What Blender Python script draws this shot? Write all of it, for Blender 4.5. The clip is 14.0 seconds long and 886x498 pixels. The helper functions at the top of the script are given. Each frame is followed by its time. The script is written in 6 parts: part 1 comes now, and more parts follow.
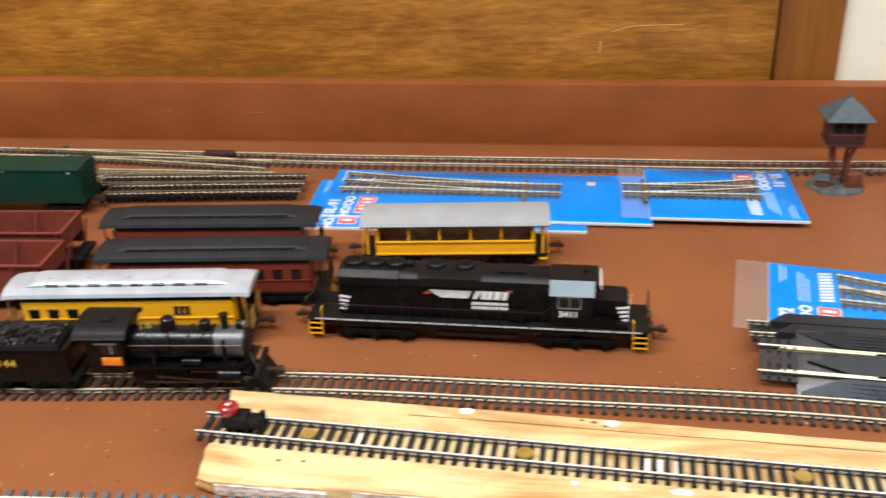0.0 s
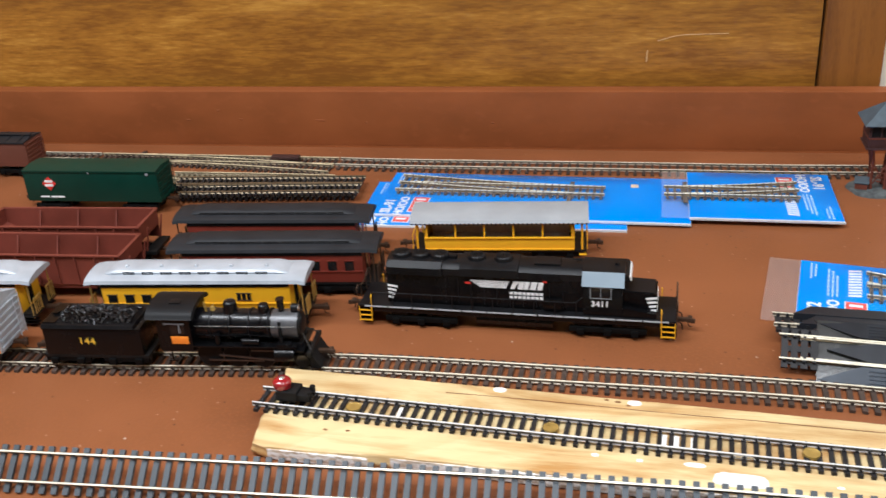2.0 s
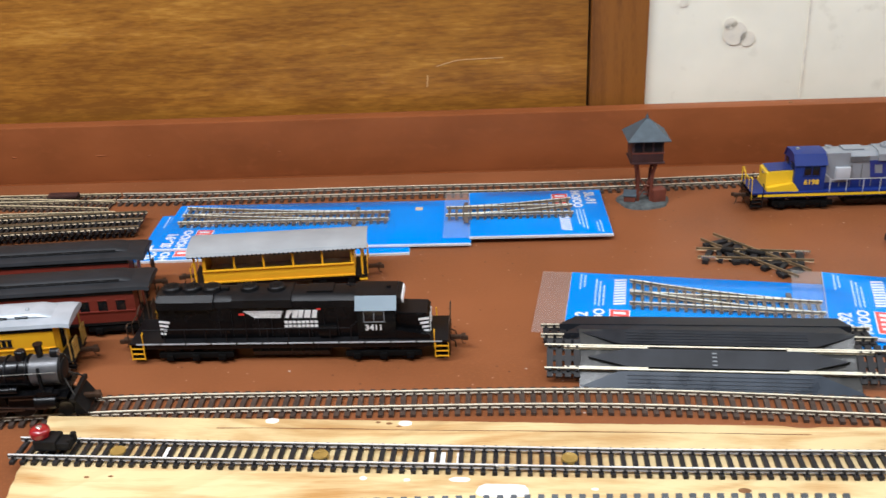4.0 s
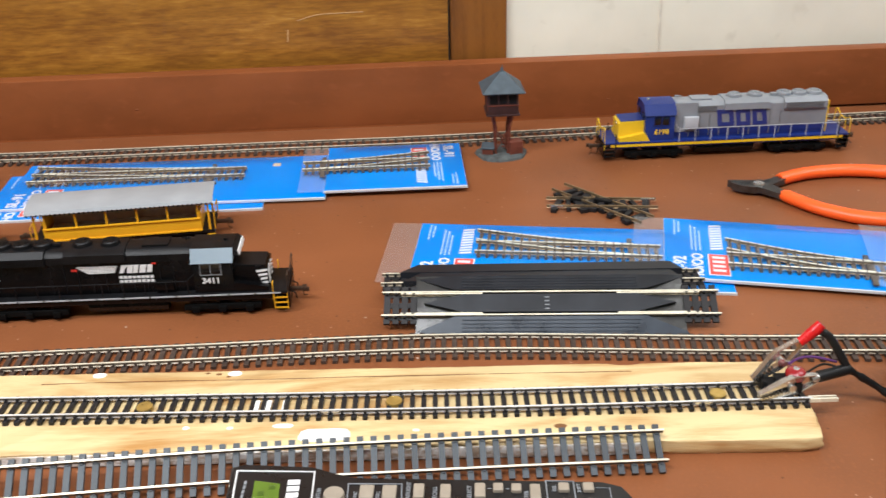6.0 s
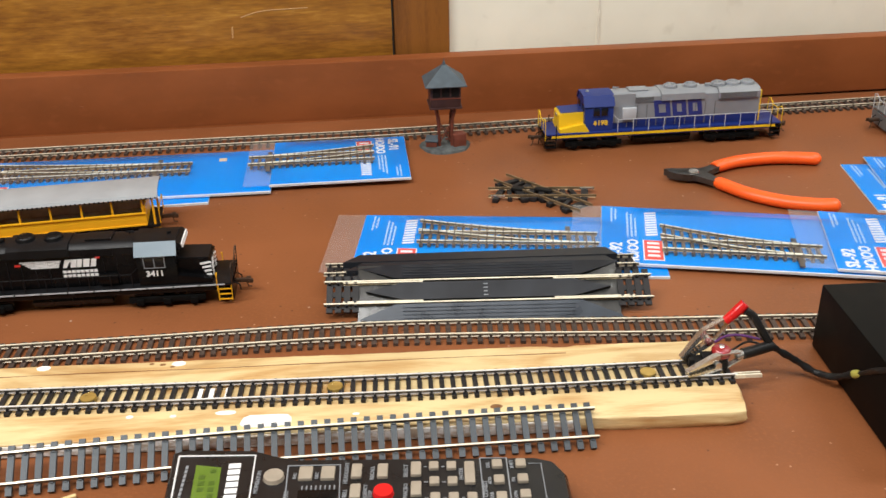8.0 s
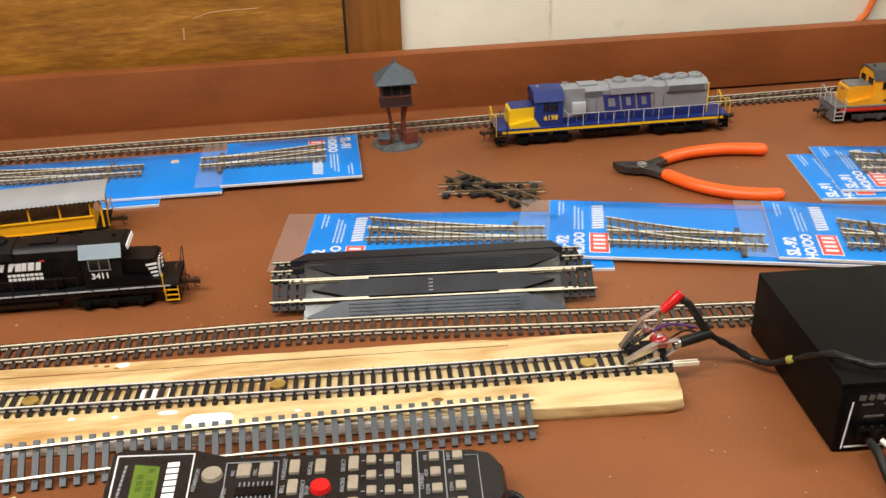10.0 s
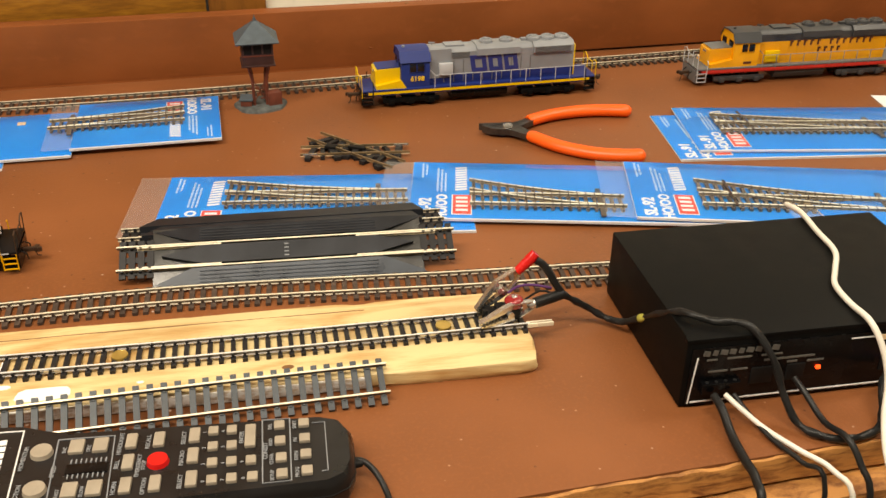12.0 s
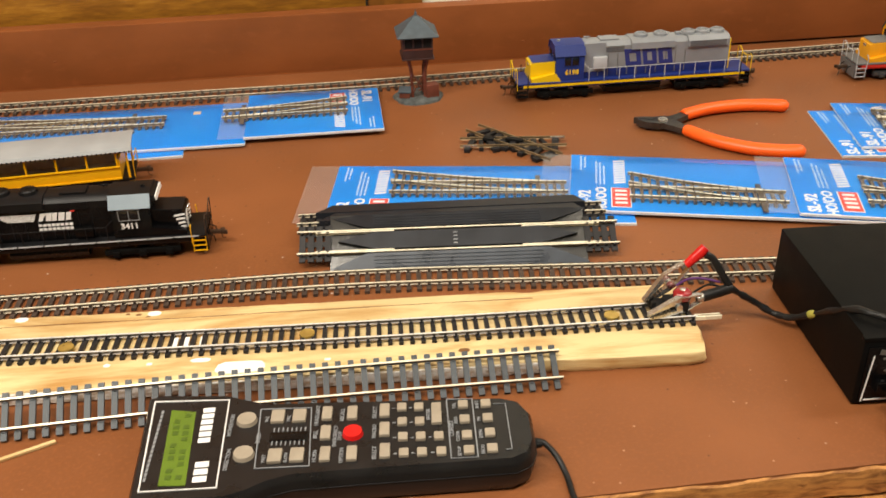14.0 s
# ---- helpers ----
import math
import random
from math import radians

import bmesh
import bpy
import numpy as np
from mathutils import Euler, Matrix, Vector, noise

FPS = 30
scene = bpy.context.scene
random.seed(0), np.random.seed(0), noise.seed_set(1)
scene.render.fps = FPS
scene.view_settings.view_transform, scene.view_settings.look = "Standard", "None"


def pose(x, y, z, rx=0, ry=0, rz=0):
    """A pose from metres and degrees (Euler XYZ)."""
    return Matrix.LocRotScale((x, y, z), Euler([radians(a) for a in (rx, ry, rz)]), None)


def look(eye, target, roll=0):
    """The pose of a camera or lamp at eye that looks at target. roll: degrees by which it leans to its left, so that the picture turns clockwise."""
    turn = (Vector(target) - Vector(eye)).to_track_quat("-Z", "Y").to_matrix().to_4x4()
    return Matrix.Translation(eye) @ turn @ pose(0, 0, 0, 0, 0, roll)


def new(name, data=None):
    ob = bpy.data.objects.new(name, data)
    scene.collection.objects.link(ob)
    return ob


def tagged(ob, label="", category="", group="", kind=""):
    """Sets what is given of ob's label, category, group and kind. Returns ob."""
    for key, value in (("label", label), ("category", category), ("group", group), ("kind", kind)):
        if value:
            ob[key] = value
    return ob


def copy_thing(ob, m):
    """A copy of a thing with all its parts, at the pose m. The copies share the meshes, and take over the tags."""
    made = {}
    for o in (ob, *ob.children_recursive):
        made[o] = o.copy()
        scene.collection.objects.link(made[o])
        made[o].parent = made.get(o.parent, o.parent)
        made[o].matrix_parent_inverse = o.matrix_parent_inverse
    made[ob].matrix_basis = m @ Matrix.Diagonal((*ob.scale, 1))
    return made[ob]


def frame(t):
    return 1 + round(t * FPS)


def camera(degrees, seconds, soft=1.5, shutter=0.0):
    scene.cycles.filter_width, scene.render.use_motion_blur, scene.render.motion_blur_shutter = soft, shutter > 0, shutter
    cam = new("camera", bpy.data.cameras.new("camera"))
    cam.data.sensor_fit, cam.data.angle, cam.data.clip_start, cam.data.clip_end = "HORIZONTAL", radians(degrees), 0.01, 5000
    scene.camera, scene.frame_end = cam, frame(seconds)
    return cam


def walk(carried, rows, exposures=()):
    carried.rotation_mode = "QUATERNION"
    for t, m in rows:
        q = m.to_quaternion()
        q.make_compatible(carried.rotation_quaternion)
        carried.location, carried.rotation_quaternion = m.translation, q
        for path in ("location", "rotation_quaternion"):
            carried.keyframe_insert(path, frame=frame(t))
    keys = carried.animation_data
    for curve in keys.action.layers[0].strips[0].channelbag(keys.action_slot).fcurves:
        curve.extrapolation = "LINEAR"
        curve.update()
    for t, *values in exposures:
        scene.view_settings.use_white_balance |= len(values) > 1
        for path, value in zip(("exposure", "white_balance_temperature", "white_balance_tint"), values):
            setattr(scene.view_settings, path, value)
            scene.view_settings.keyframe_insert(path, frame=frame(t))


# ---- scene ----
cam = camera(48.3, 14.0, soft=1.5, shutter=0.6)
PATH = [
    (0, (0.063, 0.074, 0.357), (0.017, 1.852, -0.557), -1.9),
    (0.5, (0.079, 0.066, 0.362), (0.113, 1.849, -0.544), -1.5),
    (1, (0.074, 0.048, 0.366), (0.052, 1.837, -0.529), -2.5),
    (1.5, (0.075, 0.028, 0.372), (-0.078, 1.811, -0.52), -3.5),
    (2, (0.089, 0.025, 0.365), (-0.11, 1.809, -0.517), -3.6),
    (2.5, (0.115, 0.039, 0.359), (0.027, 1.821, -0.543), -2.7),
    (3, (0.121, 0.04, 0.366), (0.152, 1.831, -0.523), -2.2),
    (3.2, (0.123, 0.037, 0.368), (0.183, 1.843, -0.49), -2.2),
    (5.3, (0.167, 0.011, 0.354), (0.369, 1.812, -0.491), -1.5),
    (5.5, (0.174, 0.01, 0.354), (0.392, 1.792, -0.529), -1.2),
    (6, (0.192, 0.009, 0.351), (0.471, 1.767, -0.56), -1.3),
    (6.5, (0.186, -0.003, 0.354), (0.521, 1.759, -0.533), -0.9),
    (7, (0.191, -0.007, 0.354), (0.503, 1.743, -0.562), -1.2),
    (7.5, (0.2, -0.007, 0.352), (0.539, 1.735, -0.57), -1.1),
    (8, (0.203, -0.01, 0.353), (0.559, 1.731, -0.565), -1.1),
    (8.5, (0.215, -0.013, 0.353), (0.584, 1.719, -0.577), -1.0),
    (8.7, (0.22, -0.017, 0.354), (0.595, 1.714, -0.576), -1.2),
    (11, (0.23, -0.021, 0.351), (0.654, 1.704, -0.567), -1.7),
    (11.5, (0.25, -0.018, 0.342), (0.729, 1.662, -0.631), -1.0),
    (12, (0.252, -0.017, 0.345), (0.844, 1.621, -0.639), 0.9),
    (12.5, (0.238, -0.016, 0.346), (0.773, 1.645, -0.632), 0.5),
    (13, (0.227, -0.018, 0.355), (0.701, 1.681, -0.587), -0.3),
    (13.5, (0.217, -0.022, 0.355), (0.624, 1.681, -0.611), -1.2),
    (14, (0.211, -0.025, 0.357), (0.583, 1.665, -0.646), -1.4),
]
EXPOSURES = [(0, 0.42, 6050, 10), (1, 0.18, 5600, 10), (1.5, 0.24, 5700, 10), (3, 0.28, 5530, 10), (5.5, 0.25, 5830, 10), (6.5, 0.37, 5850, 10), (7.5, 0.15, 6000, 10),
             (8.5, 0.26, 6350, 10), (11, 0.19, 6700, 10), (12, 0.25, 7750, 10), (13, 0.26, 7150, 10), (14, 0.24, 7200, 10)]
walk(cam, [(t, look(eye, target, roll)) for t, eye, target, roll in PATH], EXPOSURES)

# ---- light: a closed room with two ceiling fixtures ----
world = bpy.data.worlds.new("world")
scene.world = world
world.use_nodes = True
world.node_tree.nodes["Background"].inputs[0].default_value = (1.0, 0.9, 0.75, 1)
world.node_tree.nodes["Background"].inputs[1].default_value = 0.02


def ceiling_lamp(x, y, z, sx, sy, watts, rz=0):
    data = bpy.data.lights.new("ceiling_lamp", "AREA")
    data.shape, data.size, data.size_y, data.energy, data.color = "RECTANGLE", sx, sy, watts, (1.0, 0.96, 0.89)
    lamp = new("ceiling_lamp", data)
    lamp.matrix_world = pose(x, y, z, 0, 0, rz)
    return lamp


ceiling_lamp(0.12, -0.25, 1.52, 1.2, 0.14, 23)
ceiling_lamp(-0.8, 0.2, 1.52, 1.2, 0.14, 25)
ceiling_lamp(1.75, 0.45, 1.52, 1.2, 0.14, 15)


# ---- materials ----
def node_material(name):
    m = bpy.data.materials.new(name)
    m.use_nodes = True
    return m, m.node_tree.nodes, m.node_tree.links, m.node_tree.nodes["Principled BSDF"]


def rgba(c):
    return (c[0], c[1], c[2], 1)


def surface(name, color, rough=0.5, metal=0.0, vary=0.15, scale=60.0, grain=900.0, bump=0.0002, coat=0.0,
            stretch=(1, 1, 1), second=None, mask=(0.45, 0.65), per_piece=0.0, rough_vary=0.12, spec=0.5):
    """A painted, moulded or metal surface: two scales of colour change, uneven gloss and fine relief."""
    m, n, l, b = node_material(name)
    co = n.new("ShaderNodeTexCoord")
    mp = n.new("ShaderNodeMapping")
    mp.inputs["Scale"].default_value = stretch
    l.new(co.outputs["Object"], mp.inputs["Vector"])
    big, fine = n.new("ShaderNodeTexNoise"), n.new("ShaderNodeTexNoise")
    for t, s, d in ((big, scale, 4), (fine, grain, 3)):
        t.inputs["Scale"].default_value, t.inputs["Detail"].default_value = s, d
        l.new(mp.outputs[0], t.inputs["Vector"])
    ramp = n.new("ShaderNodeValToRGB")
    lo = [max(0, v * (1 - vary)) for v in color]
    hi = [min(1, v * (1 + vary)) for v in color]
    ramp.color_ramp.elements[0].position, ramp.color_ramp.elements[1].position = 0.3, 0.7
    ramp.color_ramp.elements[0].color, ramp.color_ramp.elements[1].color = rgba(lo), rgba(hi)
    l.new(big.outputs[0], ramp.inputs[0])
    out = ramp.outputs[0]
    if second:
        mix, r2 = n.new("ShaderNodeMix"), n.new("ShaderNodeMapRange")
        mix.data_type = "RGBA"
        r2.inputs[1].default_value, r2.inputs[2].default_value = mask
        l.new(fine.outputs[0], r2.inputs[0])
        l.new(r2.outputs[0], mix.inputs[0])
        l.new(out, mix.inputs[6])
        mix.inputs[7].default_value = rgba(second)
        out = mix.outputs[2]
    if per_piece:
        info, hsv, mr = n.new("ShaderNodeObjectInfo"), n.new("ShaderNodeHueSaturation"), n.new("ShaderNodeMapRange")
        mr.inputs[3].default_value, mr.inputs[4].default_value = 1 - per_piece, 1 + per_piece
        l.new(info.outputs["Random"], mr.inputs[0])
        l.new(mr.outputs[0], hsv.inputs["Value"])
        l.new(out, hsv.inputs["Color"])
        out = hsv.outputs[0]
    l.new(out, b.inputs["Base Color"])
    rr = n.new("ShaderNodeMapRange")
    rr.inputs[3].default_value, rr.inputs[4].default_value = max(0.03, rough - rough_vary), min(1, rough + rough_vary)
    l.new(big.outputs[0], rr.inputs[0])
    l.new(rr.outputs[0], b.inputs["Roughness"])
    b.inputs["Metallic"].default_value = metal
    b.inputs["Specular IOR Level"].default_value = spec
    b.inputs["Coat Weight"].default_value = coat
    b.inputs["Coat Roughness"].default_value = 0.15
    if bump:
        bp = n.new("ShaderNodeBump")
        bp.inputs["Strength"].default_value, bp.inputs["Distance"].default_value = 0.6, bump
        l.new(fine.outputs[0], bp.inputs["Height"])
        l.new(bp.outputs[0], b.inputs["Normal"])
    return m


def wood(name, dark, light, rough=0.5, ring=28.0, stretch=(1.2, 9, 9), blotch=6.0, warp=1.0, coat=0.0, bump=0.0003, ramp_at=(0.62, 1.0), pore=0.30):
    """Sawn or veneered wood with its grain along local x, blotches and pores."""
    m, n, l, b = node_material(name)
    co, mp, mp2 = n.new("ShaderNodeTexCoord"), n.new("ShaderNodeMapping"), n.new("ShaderNodeMapping")
    mp.inputs["Scale"].default_value = stretch
    mp2.inputs["Scale"].default_value = (stretch[0] * 6, stretch[1] * 14, stretch[2] * 14)
    l.new(co.outputs["Object"], mp.inputs["Vector"])
    l.new(co.outputs["Object"], mp2.inputs["Vector"])
    w, pores, spots = n.new("ShaderNodeTexNoise"), n.new("ShaderNodeTexNoise"), n.new("ShaderNodeTexNoise")
    w.inputs["Scale"].default_value, w.inputs["Detail"].default_value, w.inputs["Distortion"].default_value = ring / 10, 5, warp
    pores.inputs["Scale"].default_value, pores.inputs["Detail"].default_value = 8, 3
    spots.inputs["Scale"].default_value, spots.inputs["Detail"].default_value = blotch, 4
    l.new(mp.outputs[0], w.inputs["Vector"])
    l.new(mp2.outputs[0], pores.inputs["Vector"])
    l.new(co.outputs["Object"], spots.inputs["Vector"])
    a1, a2 = n.new("ShaderNodeMath"), n.new("ShaderNodeMath")
    a1.operation, a2.operation = "MULTIPLY_ADD", "MULTIPLY_ADD"
    a1.inputs[1].default_value = pore
    l.new(pores.outputs[0], a1.inputs[0])
    l.new(w.outputs[0], a1.inputs[2])
    a2.inputs[1].default_value = 0.40
    l.new(spots.outputs[0], a2.inputs[0])
    l.new(a1.outputs[0], a2.inputs[2])
    ramp = n.new("ShaderNodeValToRGB")
    e = ramp.color_ramp.elements
    e[0].position, e[1].position = ramp_at
    e[0].color, e[1].color = rgba(dark), rgba(light)
    l.new(a2.outputs[0], ramp.inputs[0])
    l.new(ramp.outputs[0], b.inputs["Base Color"])
    b.inputs["Roughness"].default_value = rough
    b.inputs["Coat Weight"].default_value = coat
    b.inputs["Coat Roughness"].default_value = 0.2
    bp = n.new("ShaderNodeBump")
    bp.inputs["Strength"].default_value, bp.inputs["Distance"].default_value = 0.5, bump
    l.new(pores.outputs[0], bp.inputs["Height"])
    l.new(bp.outputs[0], b.inputs["Normal"])
    return m


def clear_film(name, haze=0.12):
    """Thin clear plastic film: mostly see-through, with gloss and a little haze."""
    m = bpy.data.materials.new(name)
    m.use_nodes = True
    n, l = m.node_tree.nodes, m.node_tree.links
    n.clear()
    out, tr, gl, df = (n.new(k) for k in ("ShaderNodeOutputMaterial", "ShaderNodeBsdfTransparent", "ShaderNodeBsdfGlossy", "ShaderNodeBsdfDiffuse"))
    m1, m2, fr = n.new("ShaderNodeMixShader"), n.new("ShaderNodeMixShader"), n.new("ShaderNodeFresnel")
    gl.inputs["Roughness"].default_value = 0.12
    df.inputs["Color"].default_value = (0.85, 0.85, 0.85, 1)
    m1.inputs[0].default_value = haze
    fr.inputs[0].default_value = 1.28
    l.new(tr.outputs[0], m1.inputs[1])
    l.new(df.outputs[0], m1.inputs[2])
    l.new(fr.outputs[0], m2.inputs[0])
    l.new(m1.outputs[0], m2.inputs[1])
    l.new(gl.outputs[0], m2.inputs[2])
    l.new(m2.outputs[0], out.inputs[0])
    return m


def glowing(name, color, strength):
    m, n, l, b = node_material(name)
    b.inputs["Base Color"].default_value = rgba(color)
    b.inputs["Emission Color"].default_value = rgba(color)
    b.inputs["Emission Strength"].default_value = strength
    return m


TABLE = surface("brown_table_paint", (0.218, 0.0755, 0.027), 0.44, vary=0.16, scale=9, grain=420, bump=0.00025, second=(0.24, 0.083, 0.029), mask=(0.5, 0.75), spec=0.3)
def dusted(m, color, scale, size):
    """Adds small light specks of dust and chips to a paint."""
    n, l = m.node_tree.nodes, m.node_tree.links
    b = n["Principled BSDF"]
    old = b.inputs["Base Color"].links[0].from_socket
    co, v, r, mix = n.new("ShaderNodeTexCoord"), n.new("ShaderNodeTexVoronoi"), n.new("ShaderNodeMapRange"), n.new("ShaderNodeMix")
    v.inputs["Scale"].default_value = scale
    r.inputs[1].default_value, r.inputs[2].default_value, r.inputs[3].default_value, r.inputs[4].default_value = size * 0.5, size, 0.8, 0.0
    mix.data_type = "RGBA"
    l.new(co.outputs["Object"], v.inputs["Vector"])
    l.new(v.outputs["Distance"], r.inputs[0])
    l.new(r.outputs[0], mix.inputs[0])
    l.new(old, mix.inputs[6])
    mix.inputs[7].default_value = rgba(color)
    l.new(mix.outputs[2], b.inputs["Base Color"])


dusted(TABLE, (0.55, 0.42, 0.34), 38, 0.045)
dusted(TABLE, (0.45, 0.26, 0.17), 85, 0.075)
dusted(TABLE, (0.075, 0.025, 0.012), 70, 0.075)
BOARDPAINT = surface("brown_board_paint", (0.242, 0.0735, 0.0215), 0.5, vary=0.16, scale=11, grain=60, bump=0.0004, stretch=(1, 2, 2), second=(0.268, 0.084, 0.0265), mask=(0.55, 0.8), spec=0.2)
RAWEDGE = wood("raw_plywood_edge", (0.17, 0.055, 0.012), (0.52, 0.235, 0.065), 0.7, ring=40, stretch=(14, 24, 70), blotch=60, ramp_at=(0.64, 0.94))


def veneer(name, dark, mid, light, rough=0.42):
    """Varnished sheet wood with fine short streaks along local x over cloudy patches."""
    m, n, l, b = node_material(name)
    co = n.new("ShaderNodeTexCoord")
    total = None
    for scale, stretch, detail, weight in ((1.0, (9, 9, 26), 4, 0.85), (1.0, (26, 26, 200), 4, 0.65), (1.0, (80, 80, 520), 2, 0.45), (1.0, (2.2, 2.2, 5), 3, 0.45)):
        mp, t, mul = n.new("ShaderNodeMapping"), n.new("ShaderNodeTexNoise"), n.new("ShaderNodeMath")
        mp.inputs["Scale"].default_value = stretch
        t.inputs["Scale"].default_value, t.inputs["Detail"].default_value, t.inputs["Distortion"].default_value = scale, detail, 0.4
        l.new(co.outputs["Object"], mp.inputs["Vector"])
        l.new(mp.outputs[0], t.inputs["Vector"])
        mul.operation = "MULTIPLY_ADD"
        mul.inputs[1].default_value = weight
        mul.inputs[2].default_value = -0.5 * weight
        l.new(t.outputs[0], mul.inputs[0])
        if total is not None:
            l.new(total, mul.inputs[2])
        total = mul.outputs[0]
    ramp = n.new("ShaderNodeValToRGB")
    e = ramp.color_ramp.elements
    e[0].position, e[1].position = 0.55, 1.12
    e[0].color, e[1].color = rgba(dark), rgba(light)
    e.new(0.80).color = rgba(mid)
    sub = n.new("ShaderNodeMath")
    sub.operation = "MULTIPLY"
    sub.inputs[1].default_value = 0.95
    l.new(total, sub.inputs[0])
    l.new(sub.outputs[0], ramp.inputs[0])
    l.new(ramp.outputs[0], b.inputs["Base Color"])
    b.inputs["Roughness"].default_value = rough
    b.inputs["Coat Weight"].default_value = 0.1
    bp = n.new("ShaderNodeBump")
    bp.inputs["Strength"].default_value, bp.inputs["Distance"].default_value = 0.4, 0.0003
    l.new(total, bp.inputs["Height"])
    l.new(bp.outputs[0], b.inputs["Normal"])
    return m


PANEL = veneer("varnished_plywood", (0.215, 0.082, 0.009), (0.355, 0.150, 0.016), (0.50, 0.245, 0.036))
POST = wood("stained_post_wood", (0.120, 0.040, 0.006), (0.265, 0.098, 0.013), 0.5, ring=34, stretch=(22, 8, 1.0), blotch=5, pore=0.4)
PINE = wood("bare_pine", (0.45, 0.235, 0.070), (0.69, 0.535, 0.275), 0.5, ring=26, stretch=(2.0, 11, 11), blotch=14, warp=2.4, ramp_at=(0.58, 0.84), pore=0.2)
WHITEWALL = surface("off_white_wall", (0.86, 0.825, 0.69), 0.75, vary=0.08, scale=9, grain=45, bump=0.0004, second=(0.75, 0.71, 0.58), mask=(0.62, 0.8))
STAIN = surface("grey_wall_stain", (0.79, 0.74, 0.62), 0.8, vary=0.12, scale=60)
PLASTER = surface("room_plaster", (0.55, 0.5, 0.42), 0.85, vary=0.05, scale=3, grain=80)
FLOORMAT = surface("room_floor", (0.16, 0.13, 0.1), 0.6, vary=0.2, scale=4, grain=60)
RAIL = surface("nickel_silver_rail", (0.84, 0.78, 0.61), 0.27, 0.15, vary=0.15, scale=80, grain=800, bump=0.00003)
STEELSIDE = surface("bright_rail_side", (0.60, 0.59, 0.56), 0.3, 0.6, vary=0.3, scale=60)
STEELRAIL = surface("bright_polished_rail", (0.86, 0.86, 0.84), 0.22, 0.25, vary=0.12, scale=50, grain=500, bump=0.00003)
# Rail sides: same metal as the tops, darkened to hold the webs' shade.
RAILSIDE = surface("shaded_rail_side", (0.21, 0.175, 0.125), 0.42, 0.4, vary=0.3, scale=120)
DARKSIDE = surface("dark_shaded_rail_side", (0.13, 0.115, 0.10), 0.4, 0.4, vary=0.3, scale=120)
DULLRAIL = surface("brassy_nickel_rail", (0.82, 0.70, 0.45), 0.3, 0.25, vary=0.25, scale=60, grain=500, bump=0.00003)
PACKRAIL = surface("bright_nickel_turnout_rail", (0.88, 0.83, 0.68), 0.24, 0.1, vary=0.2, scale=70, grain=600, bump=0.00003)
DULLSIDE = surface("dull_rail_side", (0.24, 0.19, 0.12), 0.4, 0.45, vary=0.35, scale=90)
TIEKHAKI = surface("khaki_plastic_sleeper", (0.17, 0.145, 0.09), 0.5, vary=0.3, scale=200, grain=2500, bump=0.0001, per_piece=0.3)
# Pack sleepers: colour lightened to carry the glare of the film above them.
TIEPACK = surface("film_hazed_plastic_sleeper", (0.115, 0.094, 0.078), 0.5, vary=0.3, scale=200, grain=2500, bump=0.0001, per_piece=0.2)
# Brass of the crossing; its dark tone also paints shade on piled spare lengths.
BRASSRAIL = surface("worn_and_shaded_brass_rail", (0.22, 0.155, 0.085), 0.34, 0.5, vary=0.35, scale=80, grain=800, bump=0.00003)
TIE = surface("dark_brown_plastic_sleeper", (0.055, 0.038, 0.030), 0.55, vary=0.3, scale=200, grain=2500, bump=0.0001, per_piece=0.25, spec=0.35)
TIEBLACK = surface("black_plastic_sleeper", (0.016, 0.015, 0.016), 0.5, vary=0.3, scale=200, grain=2500, bump=0.0001, per_piece=0.25, spec=0.3)
TIEGREY = surface("blue_grey_plastic_sleeper", (0.040, 0.049, 0.058), 0.5, vary=0.2, scale=200, grain=2500, bump=0.0001, per_piece=0.2)
BLACK = surface("glossy_black_paint", (0.0035, 0.0035, 0.004), 0.25, vary=0.3, scale=90, grain=1500, bump=0.00003, spec=0.25)
SATIN = surface("satin_black_paint", (0.006, 0.006, 0.007), 0.42, vary=0.3, scale=90, grain=1500, bump=0.00005, spec=0.22)
MATTBLACK = surface("matt_black_plastic", (0.008, 0.0075, 0.0075), 0.55, vary=0.3, scale=120, grain=1500, bump=0.00008, spec=0.2)
DARKROOF = surface("dark_grey_roof", (0.014, 0.015, 0.018), 0.55, vary=0.3, scale=50, grain=900, bump=0.0001, spec=0.3)
SILVER = surface("silver_grey_roof", (0.43, 0.465, 0.51), 0.36, 0.2, vary=0.12, scale=60, grain=500, bump=0.00008)
GREYROOF = surface("mid_grey_roof", (0.32, 0.335, 0.35), 0.5, vary=0.1, scale=40, grain=900, bump=0.00005)
YELLOW = surface("yellow_model_paint", (0.78, 0.40, 0.008), 0.4, vary=0.06, scale=50, grain=900, bump=0.00003)
CABYELLOW = surface("bright_yellow_paint", (0.80, 0.52, 0.01), 0.4, vary=0.06, scale=50, grain=900, bump=0.00003)
ORANGEYEL = surface("armour_yellow_paint", (0.80, 0.36, 0.012), 0.4, vary=0.06, scale=50, grain=900, bump=0.00003)
MAROON = surface("dark_red_car_paint", (0.155, 0.022, 0.012), 0.5, vary=0.12, scale=50, grain=900, bump=0.00005)
HOPPERRED = surface("oxide_red_hopper", (0.165, 0.034, 0.019), 0.6, vary=0.2, scale=40, grain=900, bump=0.0001, second=(0.17, 0.055, 0.037), mask=(0.6, 0.8))
BROWNCAR = surface("brown_car_paint", (0.12, 0.038, 0.022), 0.6, vary=0.15, scale=40)
